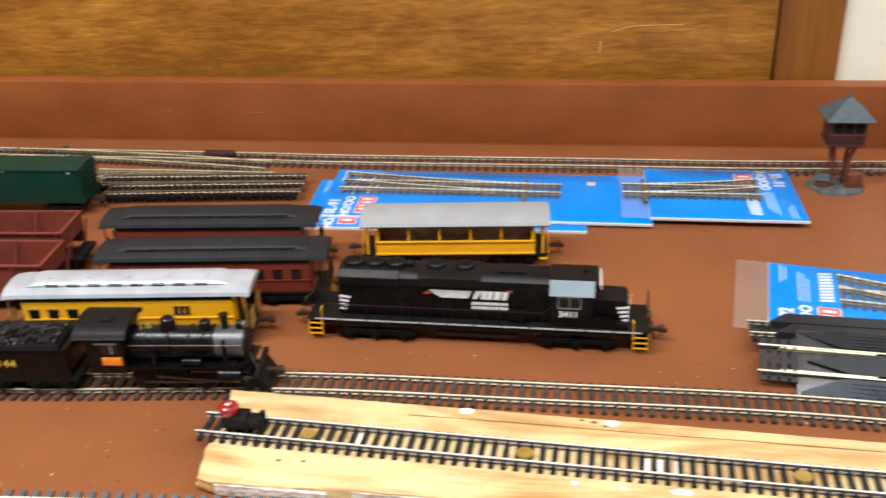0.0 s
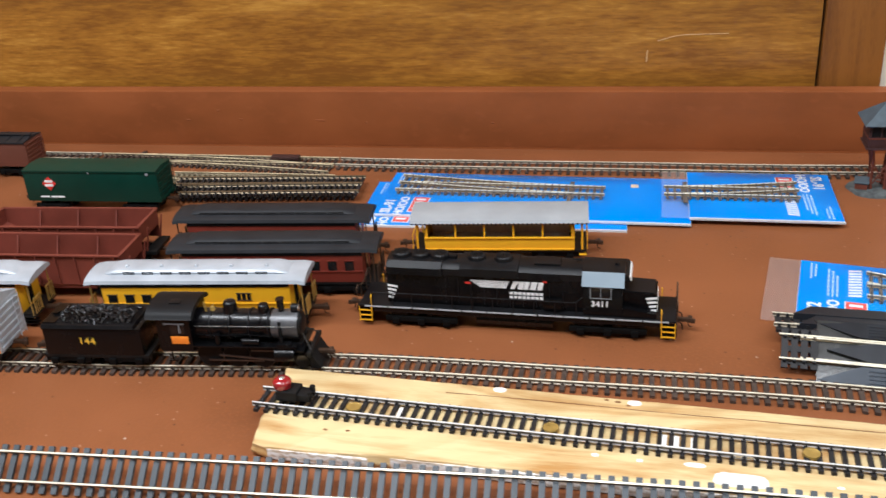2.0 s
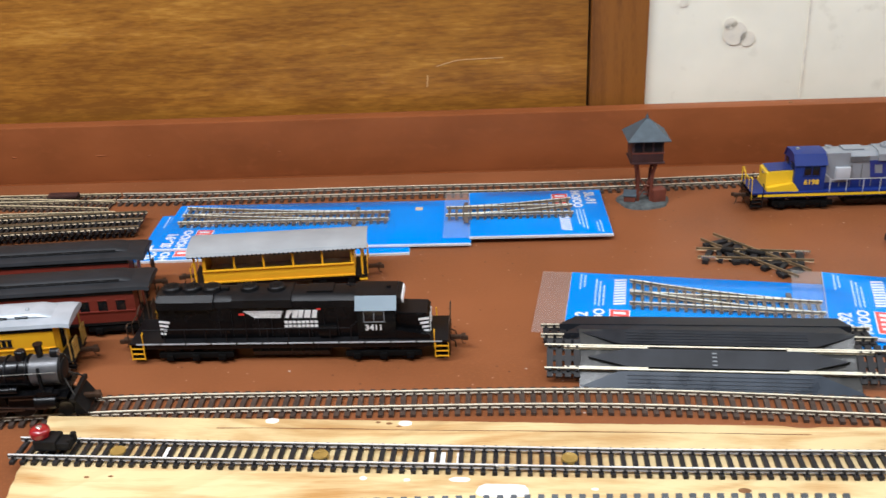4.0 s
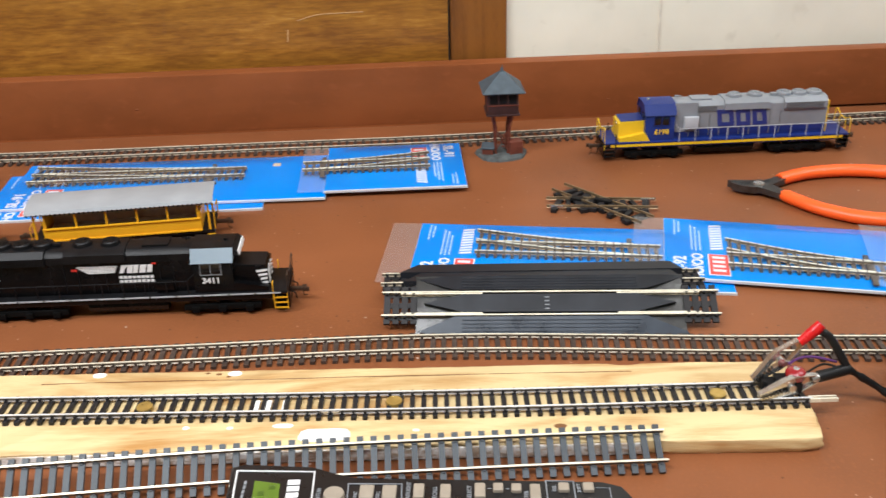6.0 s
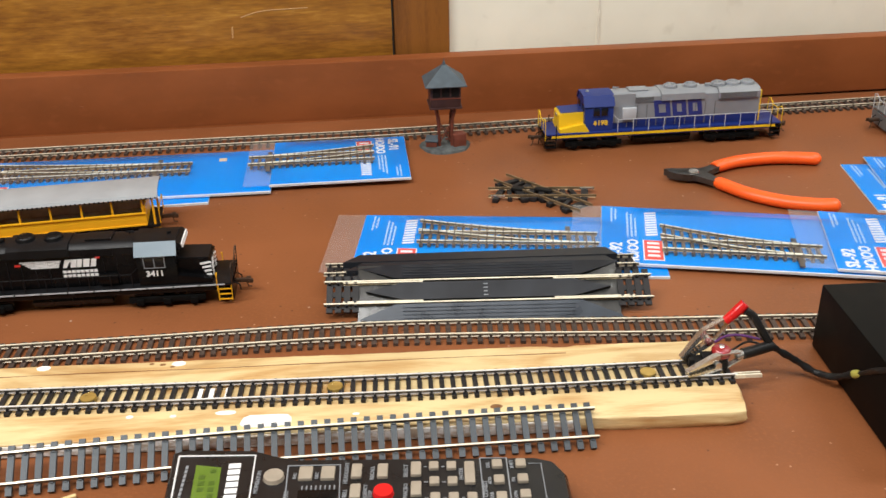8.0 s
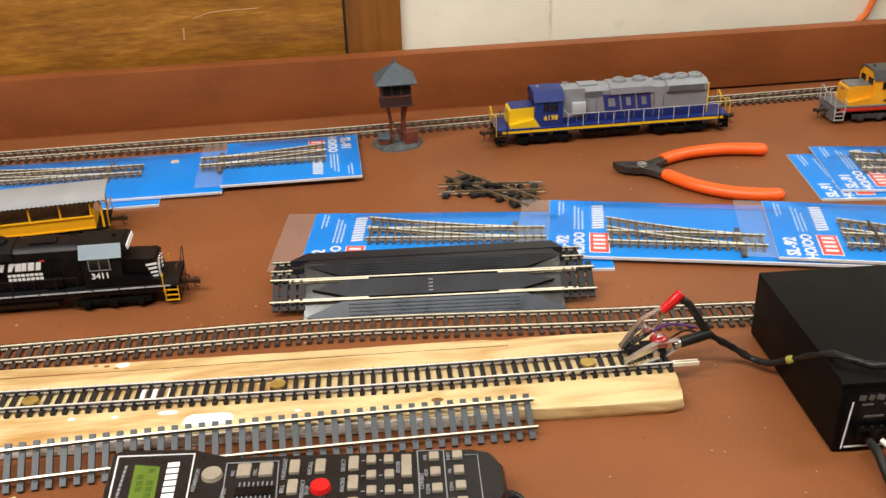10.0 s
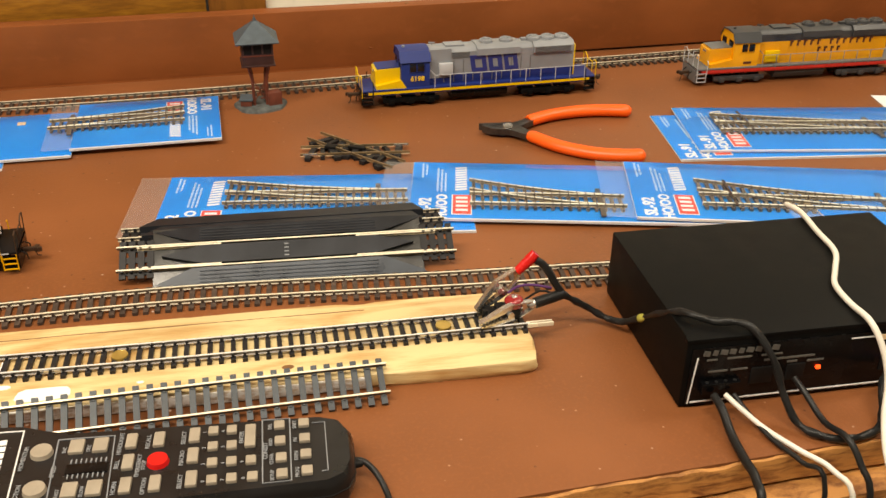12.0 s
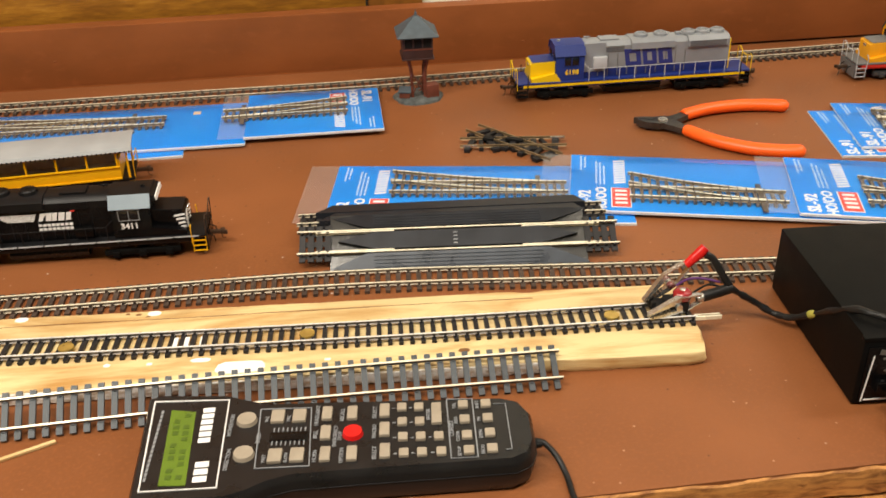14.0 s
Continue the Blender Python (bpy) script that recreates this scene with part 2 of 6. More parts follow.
GREEN = surface("dark_green_car_paint", (0.003, 0.034, 0.023), 0.42, vary=0.12, scale=40, grain=900, bump=0.00004, spec=0.25)
BLUE = surface("dark_blue_paint", (0.012, 0.028, 0.165), 0.42, vary=0.1, scale=50, grain=900, bump=0.00004, spec=0.35)
LOCOGREY = surface("light_grey_paint", (0.24, 0.255, 0.275), 0.45, vary=0.1, scale=50, grain=900, bump=0.00004)
PALEGREY = surface("pale_silver_paint", (0.46, 0.48, 0.51), 0.4, vary=0.1, scale=50, grain=900, bump=0.00004)
UPDARK = surface("dark_grey_hood_top", (0.045, 0.047, 0.05), 0.45, vary=0.15, scale=50, grain=900, bump=0.00004)
CABBLACK = surface("dull_black_cab_roof", (0.006, 0.006, 0.007), 0.5, vary=0.3, scale=70, grain=900, bump=0.00006, spec=0.2)
UPGREY = surface("harbour_grey_paint", (0.135, 0.14, 0.145), 0.5, vary=0.1, scale=50, grain=900, bump=0.00004)
# Lit sheen of the black diesel's sloping cab roof, painted as pale colour.
SLOPESHEEN = surface("blue_grey_cab_roof_sheen", (0.23, 0.29, 0.34), 0.35, vary=0.05, scale=50)
WHITE = surface("white_print", (0.80, 0.80, 0.80), 0.5, vary=0.05, scale=200)
LOGORED = surface("pale_red_print", (0.74, 0.085, 0.06), 0.45, vary=0.08, scale=200)
REDPRINT = surface("red_print", (0.62, 0.03, 0.02), 0.5, vary=0.08, scale=200)
YELPRINT = surface("yellow_print", (0.80, 0.52, 0.04), 0.5, vary=0.1, scale=200)
ORANGEPRINT = surface("orange_panel_print", (0.85, 0.25, 0.02), 0.5, vary=0.08, scale=200)
BLUEPRINT = surface("dark_blue_print", (0.022, 0.034, 0.19), 0.5, vary=0.08, scale=200)
DARKPRINT = surface("dark_print", (0.05, 0.03, 0.02), 0.5, vary=0.08, scale=200)
PINKPRINT = surface("pale_pink_panel", (0.80, 0.60, 0.36), 0.5, vary=0.08, scale=200, grain=700, second=(0.6, 0.3, 0.2), mask=(0.62, 0.7))
WINDOW = surface("dark_glazing", (0.008, 0.009, 0.01), 0.12, vary=0.2, scale=80, bump=0)
STEEL = surface("bright_steel", (0.62, 0.61, 0.58), 0.24, 0.85, vary=0.15, scale=120)
DARKSTEEL = surface("dark_steel", (0.10, 0.10, 0.10), 0.35, 0.9, vary=0.3, scale=120)
TRUCKBLACK = surface("dull_black_truck_plastic", (0.0045, 0.0045, 0.0045), 0.6, vary=0.3, scale=120, grain=1500, bump=0.00008, spec=0.08)
RUST = surface("brown_coupler_metal", (0.06, 0.035, 0.022), 0.5, 0.4, vary=0.3, scale=200)
BOILERBLACK = surface("polished_black_boiler", (0.0035, 0.0035, 0.0045), 0.24, vary=0.3, scale=90, bump=0.00002, spec=0.38)
SMOKEBOX = surface("graphite_smokebox", (0.10, 0.10, 0.105), 0.36, 0.4, vary=0.25, scale=120)
GOLD = surface("polished_brass", (0.47, 0.32, 0.085), 0.32, 0.5, vary=0.2, scale=120)
COAL = surface("shiny_coal", (0.005, 0.005, 0.006), 0.2, vary=0.5, scale=400, grain=2500, bump=0.0004)
CARDBLUE = surface("blue_printed_card", (0.001, 0.245, 0.75), 0.42, vary=0.06, scale=20, grain=300, bump=0.00004, spec=0.35)
CARDWHITE = surface("white_card_edge", (0.72, 0.75, 0.78), 0.6, vary=0.05, scale=60)
PALEPRINT = surface("pale_blue_print", (0.55, 0.70, 0.85), 0.5, vary=0.05, scale=200)
FILM = clear_film("clear_plastic_sleeve", 0.004)
FLAP = clear_film("crinkled_plastic_flap", 0.12)
RUBBER = surface("black_rubber_ramp", (0.014, 0.016, 0.021), 0.42, vary=0.3, scale=60, grain=700, bump=0.00008, spec=0.35)
RAMPGREY = surface("grey_plastic_ramp", (0.030, 0.040, 0.056), 0.3, vary=0.25, scale=60, grain=700, bump=0.00005)
CLEARGREY = surface("grey_clear_base", (0.048, 0.048, 0.046), 0.25, vary=0.25, scale=60)
ORANGEGRIP = surface("orange_vinyl_grip", (0.95, 0.12, 0.012), 0.38, vary=0.06, scale=40, grain=400, bump=0.00006)
TOWERROOF = surface("slate_blue_roof", (0.062, 0.085, 0.104), 0.6, vary=0.2, scale=150)
TOWERBROWN = surface("rust_brown_plastic", (0.14, 0.036, 0.02), 0.6, vary=0.2, scale=150)
TOWERDARK = surface("dark_maroon_plastic", (0.045, 0.018, 0.016), 0.55, vary=0.2, scale=150)
TOWERBASE = surface("grey_mottled_base", (0.075, 0.085, 0.085), 0.7, vary=0.5, scale=200, grain=500, bump=0.0004)
REDPLASTIC = surface("red_plastic", (0.60, 0.012, 0.012), 0.25, vary=0.08, scale=100)
DARKREDLAMP = surface("dark_red_lens", (0.30, 0.012, 0.015), 0.15, vary=0.15, scale=100, coat=0.6)
CASEBLACK = surface("crackle_black_case", (0.0036, 0.0036, 0.0036), 0.5, vary=0.25, scale=60, grain=1600, bump=0.00012, spec=0.1)
KEYBEIGE = surface("beige_rubber_key", (0.315, 0.27, 0.21), 0.55, vary=0.08, scale=150)
THROTTLECASE = surface("glossy_black_throttle_case", (0.009, 0.009, 0.010), 0.3, vary=0.3, scale=60, grain=1200, bump=0.00006, spec=0.45)
DIMPRINT = surface("dim_grey_print", (0.11, 0.105, 0.095), 0.5, vary=0.2, scale=300)
BROWNPRINT = surface("dark_red_brown_print", (0.11, 0.032, 0.014), 0.5, vary=0.1, scale=200)
LCD = surface("green_lcd", (0.10, 0.17, 0.018), 0.15, vary=0.08, scale=60, bump=0)
LCDTEXT = surface("dark_lcd_segment", (0.06, 0.11, 0.014), 0.3, vary=0.05, scale=60, bump=0)
WHITECABLE = surface("white_cable", (0.74, 0.70, 0.62), 0.4, vary=0.06, scale=60)
BLACKCABLE = surface("black_cable", (0.012, 0.012, 0.012), 0.4, vary=0.2, scale=60, spec=0.25)
PURPLE = surface("purple_wire", (0.10, 0.03, 0.14), 0.4, vary=0.1, scale=60)
ORANGECABLE = surface("orange_cord", (0.75, 0.17, 0.03), 0.5, vary=0.08, scale=60)
SCRATCH = surface("pale_scratched_wood", (0.50, 0.30, 0.12), 0.6, vary=0.2, scale=300)
BENCH = surface("tan_bench_plastic", (0.48, 0.36, 0.27), 0.6, vary=0.15, scale=150)
GLUE = surface("white_paint_blob", (0.88, 0.87, 0.84), 0.3, vary=0.04, scale=80)
SMEAR = surface("whitish_smeared_board_edge", (0.50, 0.40, 0.30), 0.6, vary=0.3, scale=70, grain=160, bump=0.0003, stretch=(1, 3, 3), second=(0.80, 0.78, 0.75), mask=(0.42, 0.56))
KNOT = surface("dark_pine_knot", (0.20, 0.09, 0.03), 0.6, vary=0.3, scale=200)
LED = glowing("red_led", (1.0, 0.05, 0.01), 3.0)


# ---- mesh helpers ----
class Shape:
    """A bmesh with a few solid primitives."""

    def __init__(self):
        self.bm = bmesh.new()

    def box(self, x, y, z, sx, sy, sz, bevel=0.0, rz=0.0, rx=0.0, ry=0.0):
        made = bmesh.ops.create_cube(self.bm, size=1, matrix=pose(x, y, z, rx, ry, rz) @ Matrix.Diagonal((sx, sy, sz, 1)))
        if bevel:
            edges = {e for v in made["verts"] for e in v.link_edges}
            bmesh.ops.bevel(self.bm, geom=list(edges), offset=bevel, segments=2, affect="EDGES", profile=0.6)
        return self

    def cyl(self, p0, p1, r0, r1=None, seg=16):
        p0, p1 = Vector(p0), Vector(p1)
        d = p1 - p0
        m = Matrix.Translation((p0 + p1) / 2) @ d.to_track_quat("Z", "Y").to_matrix().to_4x4()
        bmesh.ops.create_cone(self.bm, cap_ends=True, segments=seg, radius1=r0, radius2=r0 if r1 is None else r1, depth=d.length, matrix=m)
        return self

    def ball(self, x, y, z, rx, ry=None, rz=None, seg=12):
        m = Matrix.Translation((x, y, z)) @ Matrix.Diagonal((rx, ry or rx, rz or rx, 1))
        bmesh.ops.create_uvsphere(self.bm, u_segments=seg, v_segments=seg // 2 + 2, radius=1, matrix=m)
        return self

    def prism(self, outline, lo, hi, axis="x"):
        """An outline of (u, v) pulled along an axis. x: u is y, v is z; y: u is x, v is z; z: u is x, v is y."""
        at = {"x": lambda u, v, w: (w, u, v), "y": lambda u, v, w: (u, w, v), "z": lambda u, v, w: (u, v, w)}[axis]
        a = [self.bm.verts.new(at(u, v, lo)) for u, v in outline]
        b = [self.bm.verts.new(at(u, v, hi)) for u, v in outline]
        k = len(a)
        faces = [self.bm.faces.new(a), self.bm.faces.new(b)]
        faces += [self.bm.faces.new((a[i], a[(i + 1) % k], b[(i + 1) % k], b[i])) for i in range(k)]
        bmesh.ops.recalc_face_normals(self.bm, faces=faces)
        return self

    def loft(self, rings):
        """Closed rings of equal count joined in order, with capped ends."""
        vs = [[self.bm.verts.new(p) for p in r] for r in rings]
        faces = [self.bm.faces.new(vs[0]), self.bm.faces.new(vs[-1])]
        for a, b in zip(vs, vs[1:]):
            k = len(a)
            faces += [self.bm.faces.new((a[i], a[(i + 1) % k], b[(i + 1) % k], b[i])) for i in range(k)]
        bmesh.ops.recalc_face_normals(self.bm, faces=faces)
        return self

    def tube(self, pts, r, seg=8, smooth=0, lump=0.0):
        """A round tube along points, rounded by a spline where smooth gives steps a span."""
        pts = [Vector(p) for p in pts]
        if smooth:
            pts = spline(pts, smooth)
        rings, up = [], Vector((0, 0, 1))
        for i, p in enumerate(pts):
            d = (pts[min(i + 1, len(pts) - 1)] - pts[max(i - 1, 0)]).normalized()
            s = d.cross(up)
            s = s.normalized() if s.length > 0.05 else Vector((1, 0, 0)).cross(d).normalized()
            u = s.cross(d)
            def at(k):
                g = r * (1 + lump * math.sin(2 * math.pi * k / seg * 2 + i * 1.1) + lump * math.sin(i * 0.7))
                return p + s * (g * math.cos(2 * math.pi * k / seg)) + u * (g * math.sin(2 * math.pi * k / seg))
            rings.append([at(k) for k in range(seg)])
        return self.loft(rings)

    def sheet(self, pts, z0, z1):
        return self.prism(pts, z0, z1, "z")


def spline(pts, steps):
    """Catmull-Rom points through the given ones."""
    out, k = [], len(pts)
    for i in range(k - 1):
        a, b, c, d = pts[max(i - 1, 0)], pts[i], pts[i + 1], pts[min(i + 2, k - 1)]
        for s in range(steps):
            t = s / steps
            out.append(0.5 * ((2 * b) + (c - a) * t + (2 * a - 5 * b + 4 * c - d) * t * t + (3 * b - a - 3 * c + d) * t ** 3))
    return out + [pts[-1]]


def finish(shape, name, material):
    bm = shape.bm if isinstance(shape, Shape) else shape
    me = bpy.data.meshes.new(name)
    bm.normal_update()
    bm.to_mesh(me)
    bm.free()
    me.materials.append(material)
    for p in me.polygons:
        p.use_smooth = True
    me.set_sharp_from_angle(angle=radians(38))
    return me


def part(name, shape, material, parent, label=""):
    ob = new(name, shape if isinstance(shape, bpy.types.Mesh) else finish(shape, name, material))
    ob.parent = parent
    return tagged(ob, label)


def thing(name, x, y, z, rz, label, category, group="", kind="", rx=0, ry=0):
    ob = new(name)
    ob.empty_display_size = 0.02
    ob.matrix_basis = pose(x, y, z, rx, ry, rz)
    return tagged(ob, label, category, group, kind)


def structure(name, shape, material, label, category, m=None):
    ob = new(name, finish(shape, name, material))
    if m is not None:
        ob.matrix_basis = m
    return tagged(ob, label, category, kind="structure")


def words(text, size, material, parent, m, name="lettering", spread=1.0, depth=0.00012, bold=0.015):
    """Lettering in the built-in font, turned into a mesh."""
    cu = bpy.data.curves.new(name, "FONT")
    cu.body, cu.size, cu.align_x, cu.align_y, cu.extrude, cu.resolution_u, cu.space_character = text, size, "CENTER", "CENTER", depth, 2, spread
    cu.offset = size * bold
    tmp = bpy.data.objects.new(name, cu)
    scene.collection.objects.link(tmp)
    dg = bpy.context.evaluated_depsgraph_get()
    me = bpy.data.meshes.new_from_object(tmp.evaluated_get(dg))
    bpy.data.objects.remove(tmp)
    me.materials.clear()
    me.materials.append(material)
    ob = new(name, me)
    ob.parent = parent
    ob.matrix_basis = m
    return ob


def arch(w, z0, z1, k=9):
    """A roof's cross-section: from eave to eave over an arch; (y, z) pairs."""
    return [(w / 2 * math.cos(math.pi * i / k), z0 + (z1 - z0) * math.sin(math.pi * i / k) ** 0.75) for i in range(k + 1)]


# ---- the room and the table ----
SLANT = math.degrees(math.atan(-0.1))
BASE = pose(0.1, 0.991, 0, 0, 0, SLANT)    # the foot of the backboard's face; local x runs along the wall

FRONT = -0.645   # local y of the table's front edge
structure("table_top", Shape().box(0.35, FRONT / 2 + 0.016, -0.009, 4.2, -FRONT + 0.032, 0.018), TABLE,
          "brown painted plywood layout table top", "table", BASE)
edge_rings = []
for i in range(421):
    x = 0.1 + (i - 210) * 0.004
    top = -0.0006 - 0.0022 * max(0, noise.noise((x * 60, 1.3, 0))) - 0.0012 * abs(noise.noise((x * 210, 4.1, 0)))
    out = 0.0022 + 0.0016 * noise.noise((x * 45, 7.7, 0)) + 0.0008 * noise.noise((x * 170, 2.2, 0))
    edge_rings.append([(x, FRONT + 0.0004, top), (x, FRONT - out * 0.6, top - 0.0008), (x, FRONT - out, -0.006), (x, FRONT - out * 0.7, -0.012), (x, FRONT - out, -0.0175), (x, FRONT + 0.0004, -0.0175)])
structure("table_edge", Shape().loft(edge_rings), RAWEDGE, "splintered raw plywood front edge of the table top", "table edge", BASE)
structure("table_apron", Shape().box(0.35, FRONT - 0.006, -0.066, 4.2, 0.024, 0.092, 0.002), RAWEDGE,
          "orange wooden front rail under the table top", "table rail", BASE)
structure("backboard", Shape().box(0.35, 0.0095, 0.0324, 4.2, 0.019, 0.0596, 0.0010).box(-0.60, 0.0097, 0.0016, 2.3, 0.0186, 0.0032), BOARDPAINT,
          "brown painted board along the back of the table", "board", BASE)
chips = Shape()
for cx, cz, ln in ((-0.245, 0.0305, 0.013), (-0.335, 0.031, 0.006), (-0.396, 0.030, 0.007), (-0.195, 0.0285, 0.004), (-0.06, 0.029, 0.004), (-0.36, 0.041, 0.005), (0.42, 0.02, 0.004)):
    chips.ball(cx, 0.0, cz, ln / 2, 0.0006, 0.0009, 10)
structure("board_blemish", chips, BOARDPAINT, "small raised paint runs on the brown board", "paint run", BASE)
nails = Shape()
for cx in (0.46, 1.05, -0.7):
    nails.cyl((cx, 0.0095, 0.0618), (cx, 0.0095, 0.0626), 0.0022, 0.0022, 12)
structure("board_nail", nails, KNOT, "dark nail heads in the board's top edge", "nail", BASE)
WY = 0.034   # the wall's face behind the backboard
structure("wall_panel", Shape().box(-1.02605, WY + 0.01, 0.3, 2.5671, 0.02, 2.5), PANEL, "varnished orange-brown plywood wall panel", "wall panel", BASE)
structure("wall_post", Shape().box(0.28875, WY - 0.002 + 0.012, 0.3, 0.0575, 0.03, 2.5, 0.003), POST, "dark stained wooden post in the wall", "post", BASE)
structure("wall_white", Shape().box(1.6770, WY + 0.012, 0.3, 2.719, 0.02, 2.5), WHITEWALL, "off-white painted wall with grey stains", "wall", BASE)
structure("wall_joint", Shape().box(0.4775, WY + 0.0015, 0.3, 0.0022, 0.002, 2.4), STAIN, "faint vertical joint in the white wall", "joint", BASE)
st = Shape()
for sx, sz, r in ((0.405, 0.128, 0.011), (0.418, 0.122, 0.007), (0.40, 0.137, 0.006), (0.86, 0.112, 0.006), (0.352, 0.16, 0.004)):
    st.cyl((sx, WY + 0.0021, sz), (sx, WY + 0.0008, sz), r, r * 1.1, 18)
structure("wall_stain", st, STAIN, "grey smudges on the white wall", "stain", BASE)
sc = Shape().box(0.094, WY - 0.0001, 0.089, 0.0016, 0.0012, 0.012, 0, 0, 0, 4)
sc.tube([(0.104, WY, 0.104), (0.125, WY, 0.1095), (0.150, WY, 0.1105), (0.172, WY, 0.1110)], 0.0005, 5, 4)
structure("panel_scratch", sc, SCRATCH, "pale scratches in the varnished panel", "scratch", BASE)
structure("wall_left", Shape().box(-2.2, -0.6, 0.3, 0.1, 4.1, 2.5), PLASTER, "plain room wall", "wall")
structure("wall_right", Shape().box(2.9, -0.85, 0.3, 0.1, 3.6, 2.5), PLASTER, "plain room wall", "wall")
structure("wall_south", Shape().box(0.4, -2.6, 0.3, 5.6, 0.1, 2.5), PLASTER, "plain room wall", "wall")
structure("floor", Shape().box(0.4, -0.8, -0.92, 6, 4.4, 0.04), FLOORMAT, "dull brown room floor", "floor")
structure("ceiling", Shape().box(0.4, -0.8, 1.57, 6, 4.4, 0.04), PLASTER, "plain room ceiling", "ceiling")
co = Shape().tube([(0.822, WY - 0.004, 0.045), (0.832, WY - 0.004, 0.060),
                   (0.8375, WY - 0.004, 0.066), (0.8425, WY - 0.004, 0.078),
                   (0.87, WY - 0.004, 0.15), (0.9, WY - 0.004, 0.25)], 0.0035, 8, 6)
cord = thing("orange_cord", 0.1, 0.991, 0, SLANT, "orange cord hanging down the white wall", "cord")
part("cord", co, ORANGECABLE, cord)


# ---- track ----
def tie_mesh(length, width, high, material, name="sleeper", chair=0.0021, shift=0.0):
    s = Shape().box(0, shift, high / 2, width, length, high)
    for y in (-0.0085, 0.0085):
        for o in (-0.0011, 0.0011):
            s.box(0, y + o, high + chair / 2, width * 0.46, 0.0012, chair)
    return finish(s, name, material)


TIES = {
    "brown": tie_mesh(0.0300, 0.0033, 0.0022, TIE),
    "black": tie_mesh(0.0252, 0.0028, 0.0022, TIEBLACK),
    "moulded": tie_mesh(0.0275, 0.0042, 0.0022, TIEBLACK, chair=0.0026),
    "khaki": tie_mesh(0.0280, 0.0032, 0.0022, TIEKHAKI),
    "grey": tie_mesh(0.0275, 0.0034, 0.0022, TIEGREY, chair=0.0008, shift=-0.0008),
}
RAILHALF = ((-0.0009, 0.0), (0.0009, 0.0), (0.00025, 0.0006), (0.0006, 0.0017), (0.0006, 0.0023), (0.00046, 0.0026), (-0.00046, 0.0026), (-0.0006, 0.0023), (-0.0006, 0.0017), (-0.00025, 0.0006))


def along(pts, steps=8):
    p = spline([Vector((x, y, 0)) for x, y in pts], steps)
    at = [0.0]
    for a, b in zip(p, p[1:]):
        at.append(at[-1] + (b - a).length)
    return p, at


def at_length(p, at, s):
    i = max(0, min(len(p) - 2, next((k for k, v in enumerate(at) if v > s), len(p)) - 1))
    d = (p[i + 1] - p[i])
    return p[i] + d * ((s - at[i]) / max(1e-9, d.length)), d.normalized()


def rail_shape(p, offset, z, fat=1.0):
    rings = []
    for i, q in enumerate(p):
        d = (p[min(i + 1, len(p) - 1)] - p[max(i - 1, 0)]).normalized()
        side = Vector((-d.y, d.x, 0))
        rings.append([q + side * (offset + u * fat) + Vector((0, 0, z + v)) for u, v in RAILHALF])
    return Shape().loft(rings)


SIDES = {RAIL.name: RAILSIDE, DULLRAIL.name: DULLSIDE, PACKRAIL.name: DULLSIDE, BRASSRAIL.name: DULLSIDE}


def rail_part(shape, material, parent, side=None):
    """A rail with a bright running surface and darker sides, the webs' shade put into their colour."""
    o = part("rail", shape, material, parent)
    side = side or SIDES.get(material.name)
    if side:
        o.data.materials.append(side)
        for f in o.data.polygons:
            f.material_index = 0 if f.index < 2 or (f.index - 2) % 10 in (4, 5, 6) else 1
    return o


def track(name, pts, tie, pitch, material, label, group="", z=0.0, m=None, skip=(), jitter=0.0, web=None):
    """Model railway track along plan points: two rails and its sleepers."""
    t = thing(name, 0, 0, z, 0, label, "track", group)
    if m is not None:
        t.matrix_basis = m
    p, at = along(pts)
    for off in (-0.0085, 0.0085):
        rail_part(rail_shape(p, off, 0.0024), material, t, web)
    lift = 0.00012
    k = int(at[-1] / pitch)
    rnd = random.Random(name)
    for i in range(k):
        if i in skip:
            continue
        q, d = at_length(p, at, (i + 0.5) * at[-1] / k)
        o = new("sleeper", TIES[tie])
        o.parent = t
        o.matrix_basis = Matrix.Translation((q.x, q.y, lift)) @ pose(0, 0, 0, 0, 0, math.degrees(math.atan2(d.y, d.x)) + rnd.uniform(-jitter, jitter))
    return t


# ---- tracks on the table ----
track("rear_track", [(-1.0, 1.052), (-0.6, 1.016), (-0.388, 0.9936)], "brown", 0.0080, RAIL, "nickel silver track with brown sleepers beyond the long turnout")
track("rear_track", [(-0.118, 0.9622), (-0.05, 0.953), (0.17, 0.931), (0.333, 0.914), (0.55, 0.8995), (0.79, 0.882), (1.1, 0.858), (1.5, 0.82)],
      "brown", 0.0080, RAIL, "long nickel silver track with brown sleepers along the backboard")
track("middle_track", [(-0.75, 0.612), (-0.45, 0.6), (-0.28, 0.5925), (-0.2, 0.588), (-0.045, 0.5838), (0.11, 0.5675), (0.28, 0.5465), (0.46, 0.508), (0.555, 0.489), (0.72, 0.452), (0.95, 0.39)],
      "brown", 0.0070, RAIL, "nickel silver track with brown sleepers on the table", jitter=1.5)


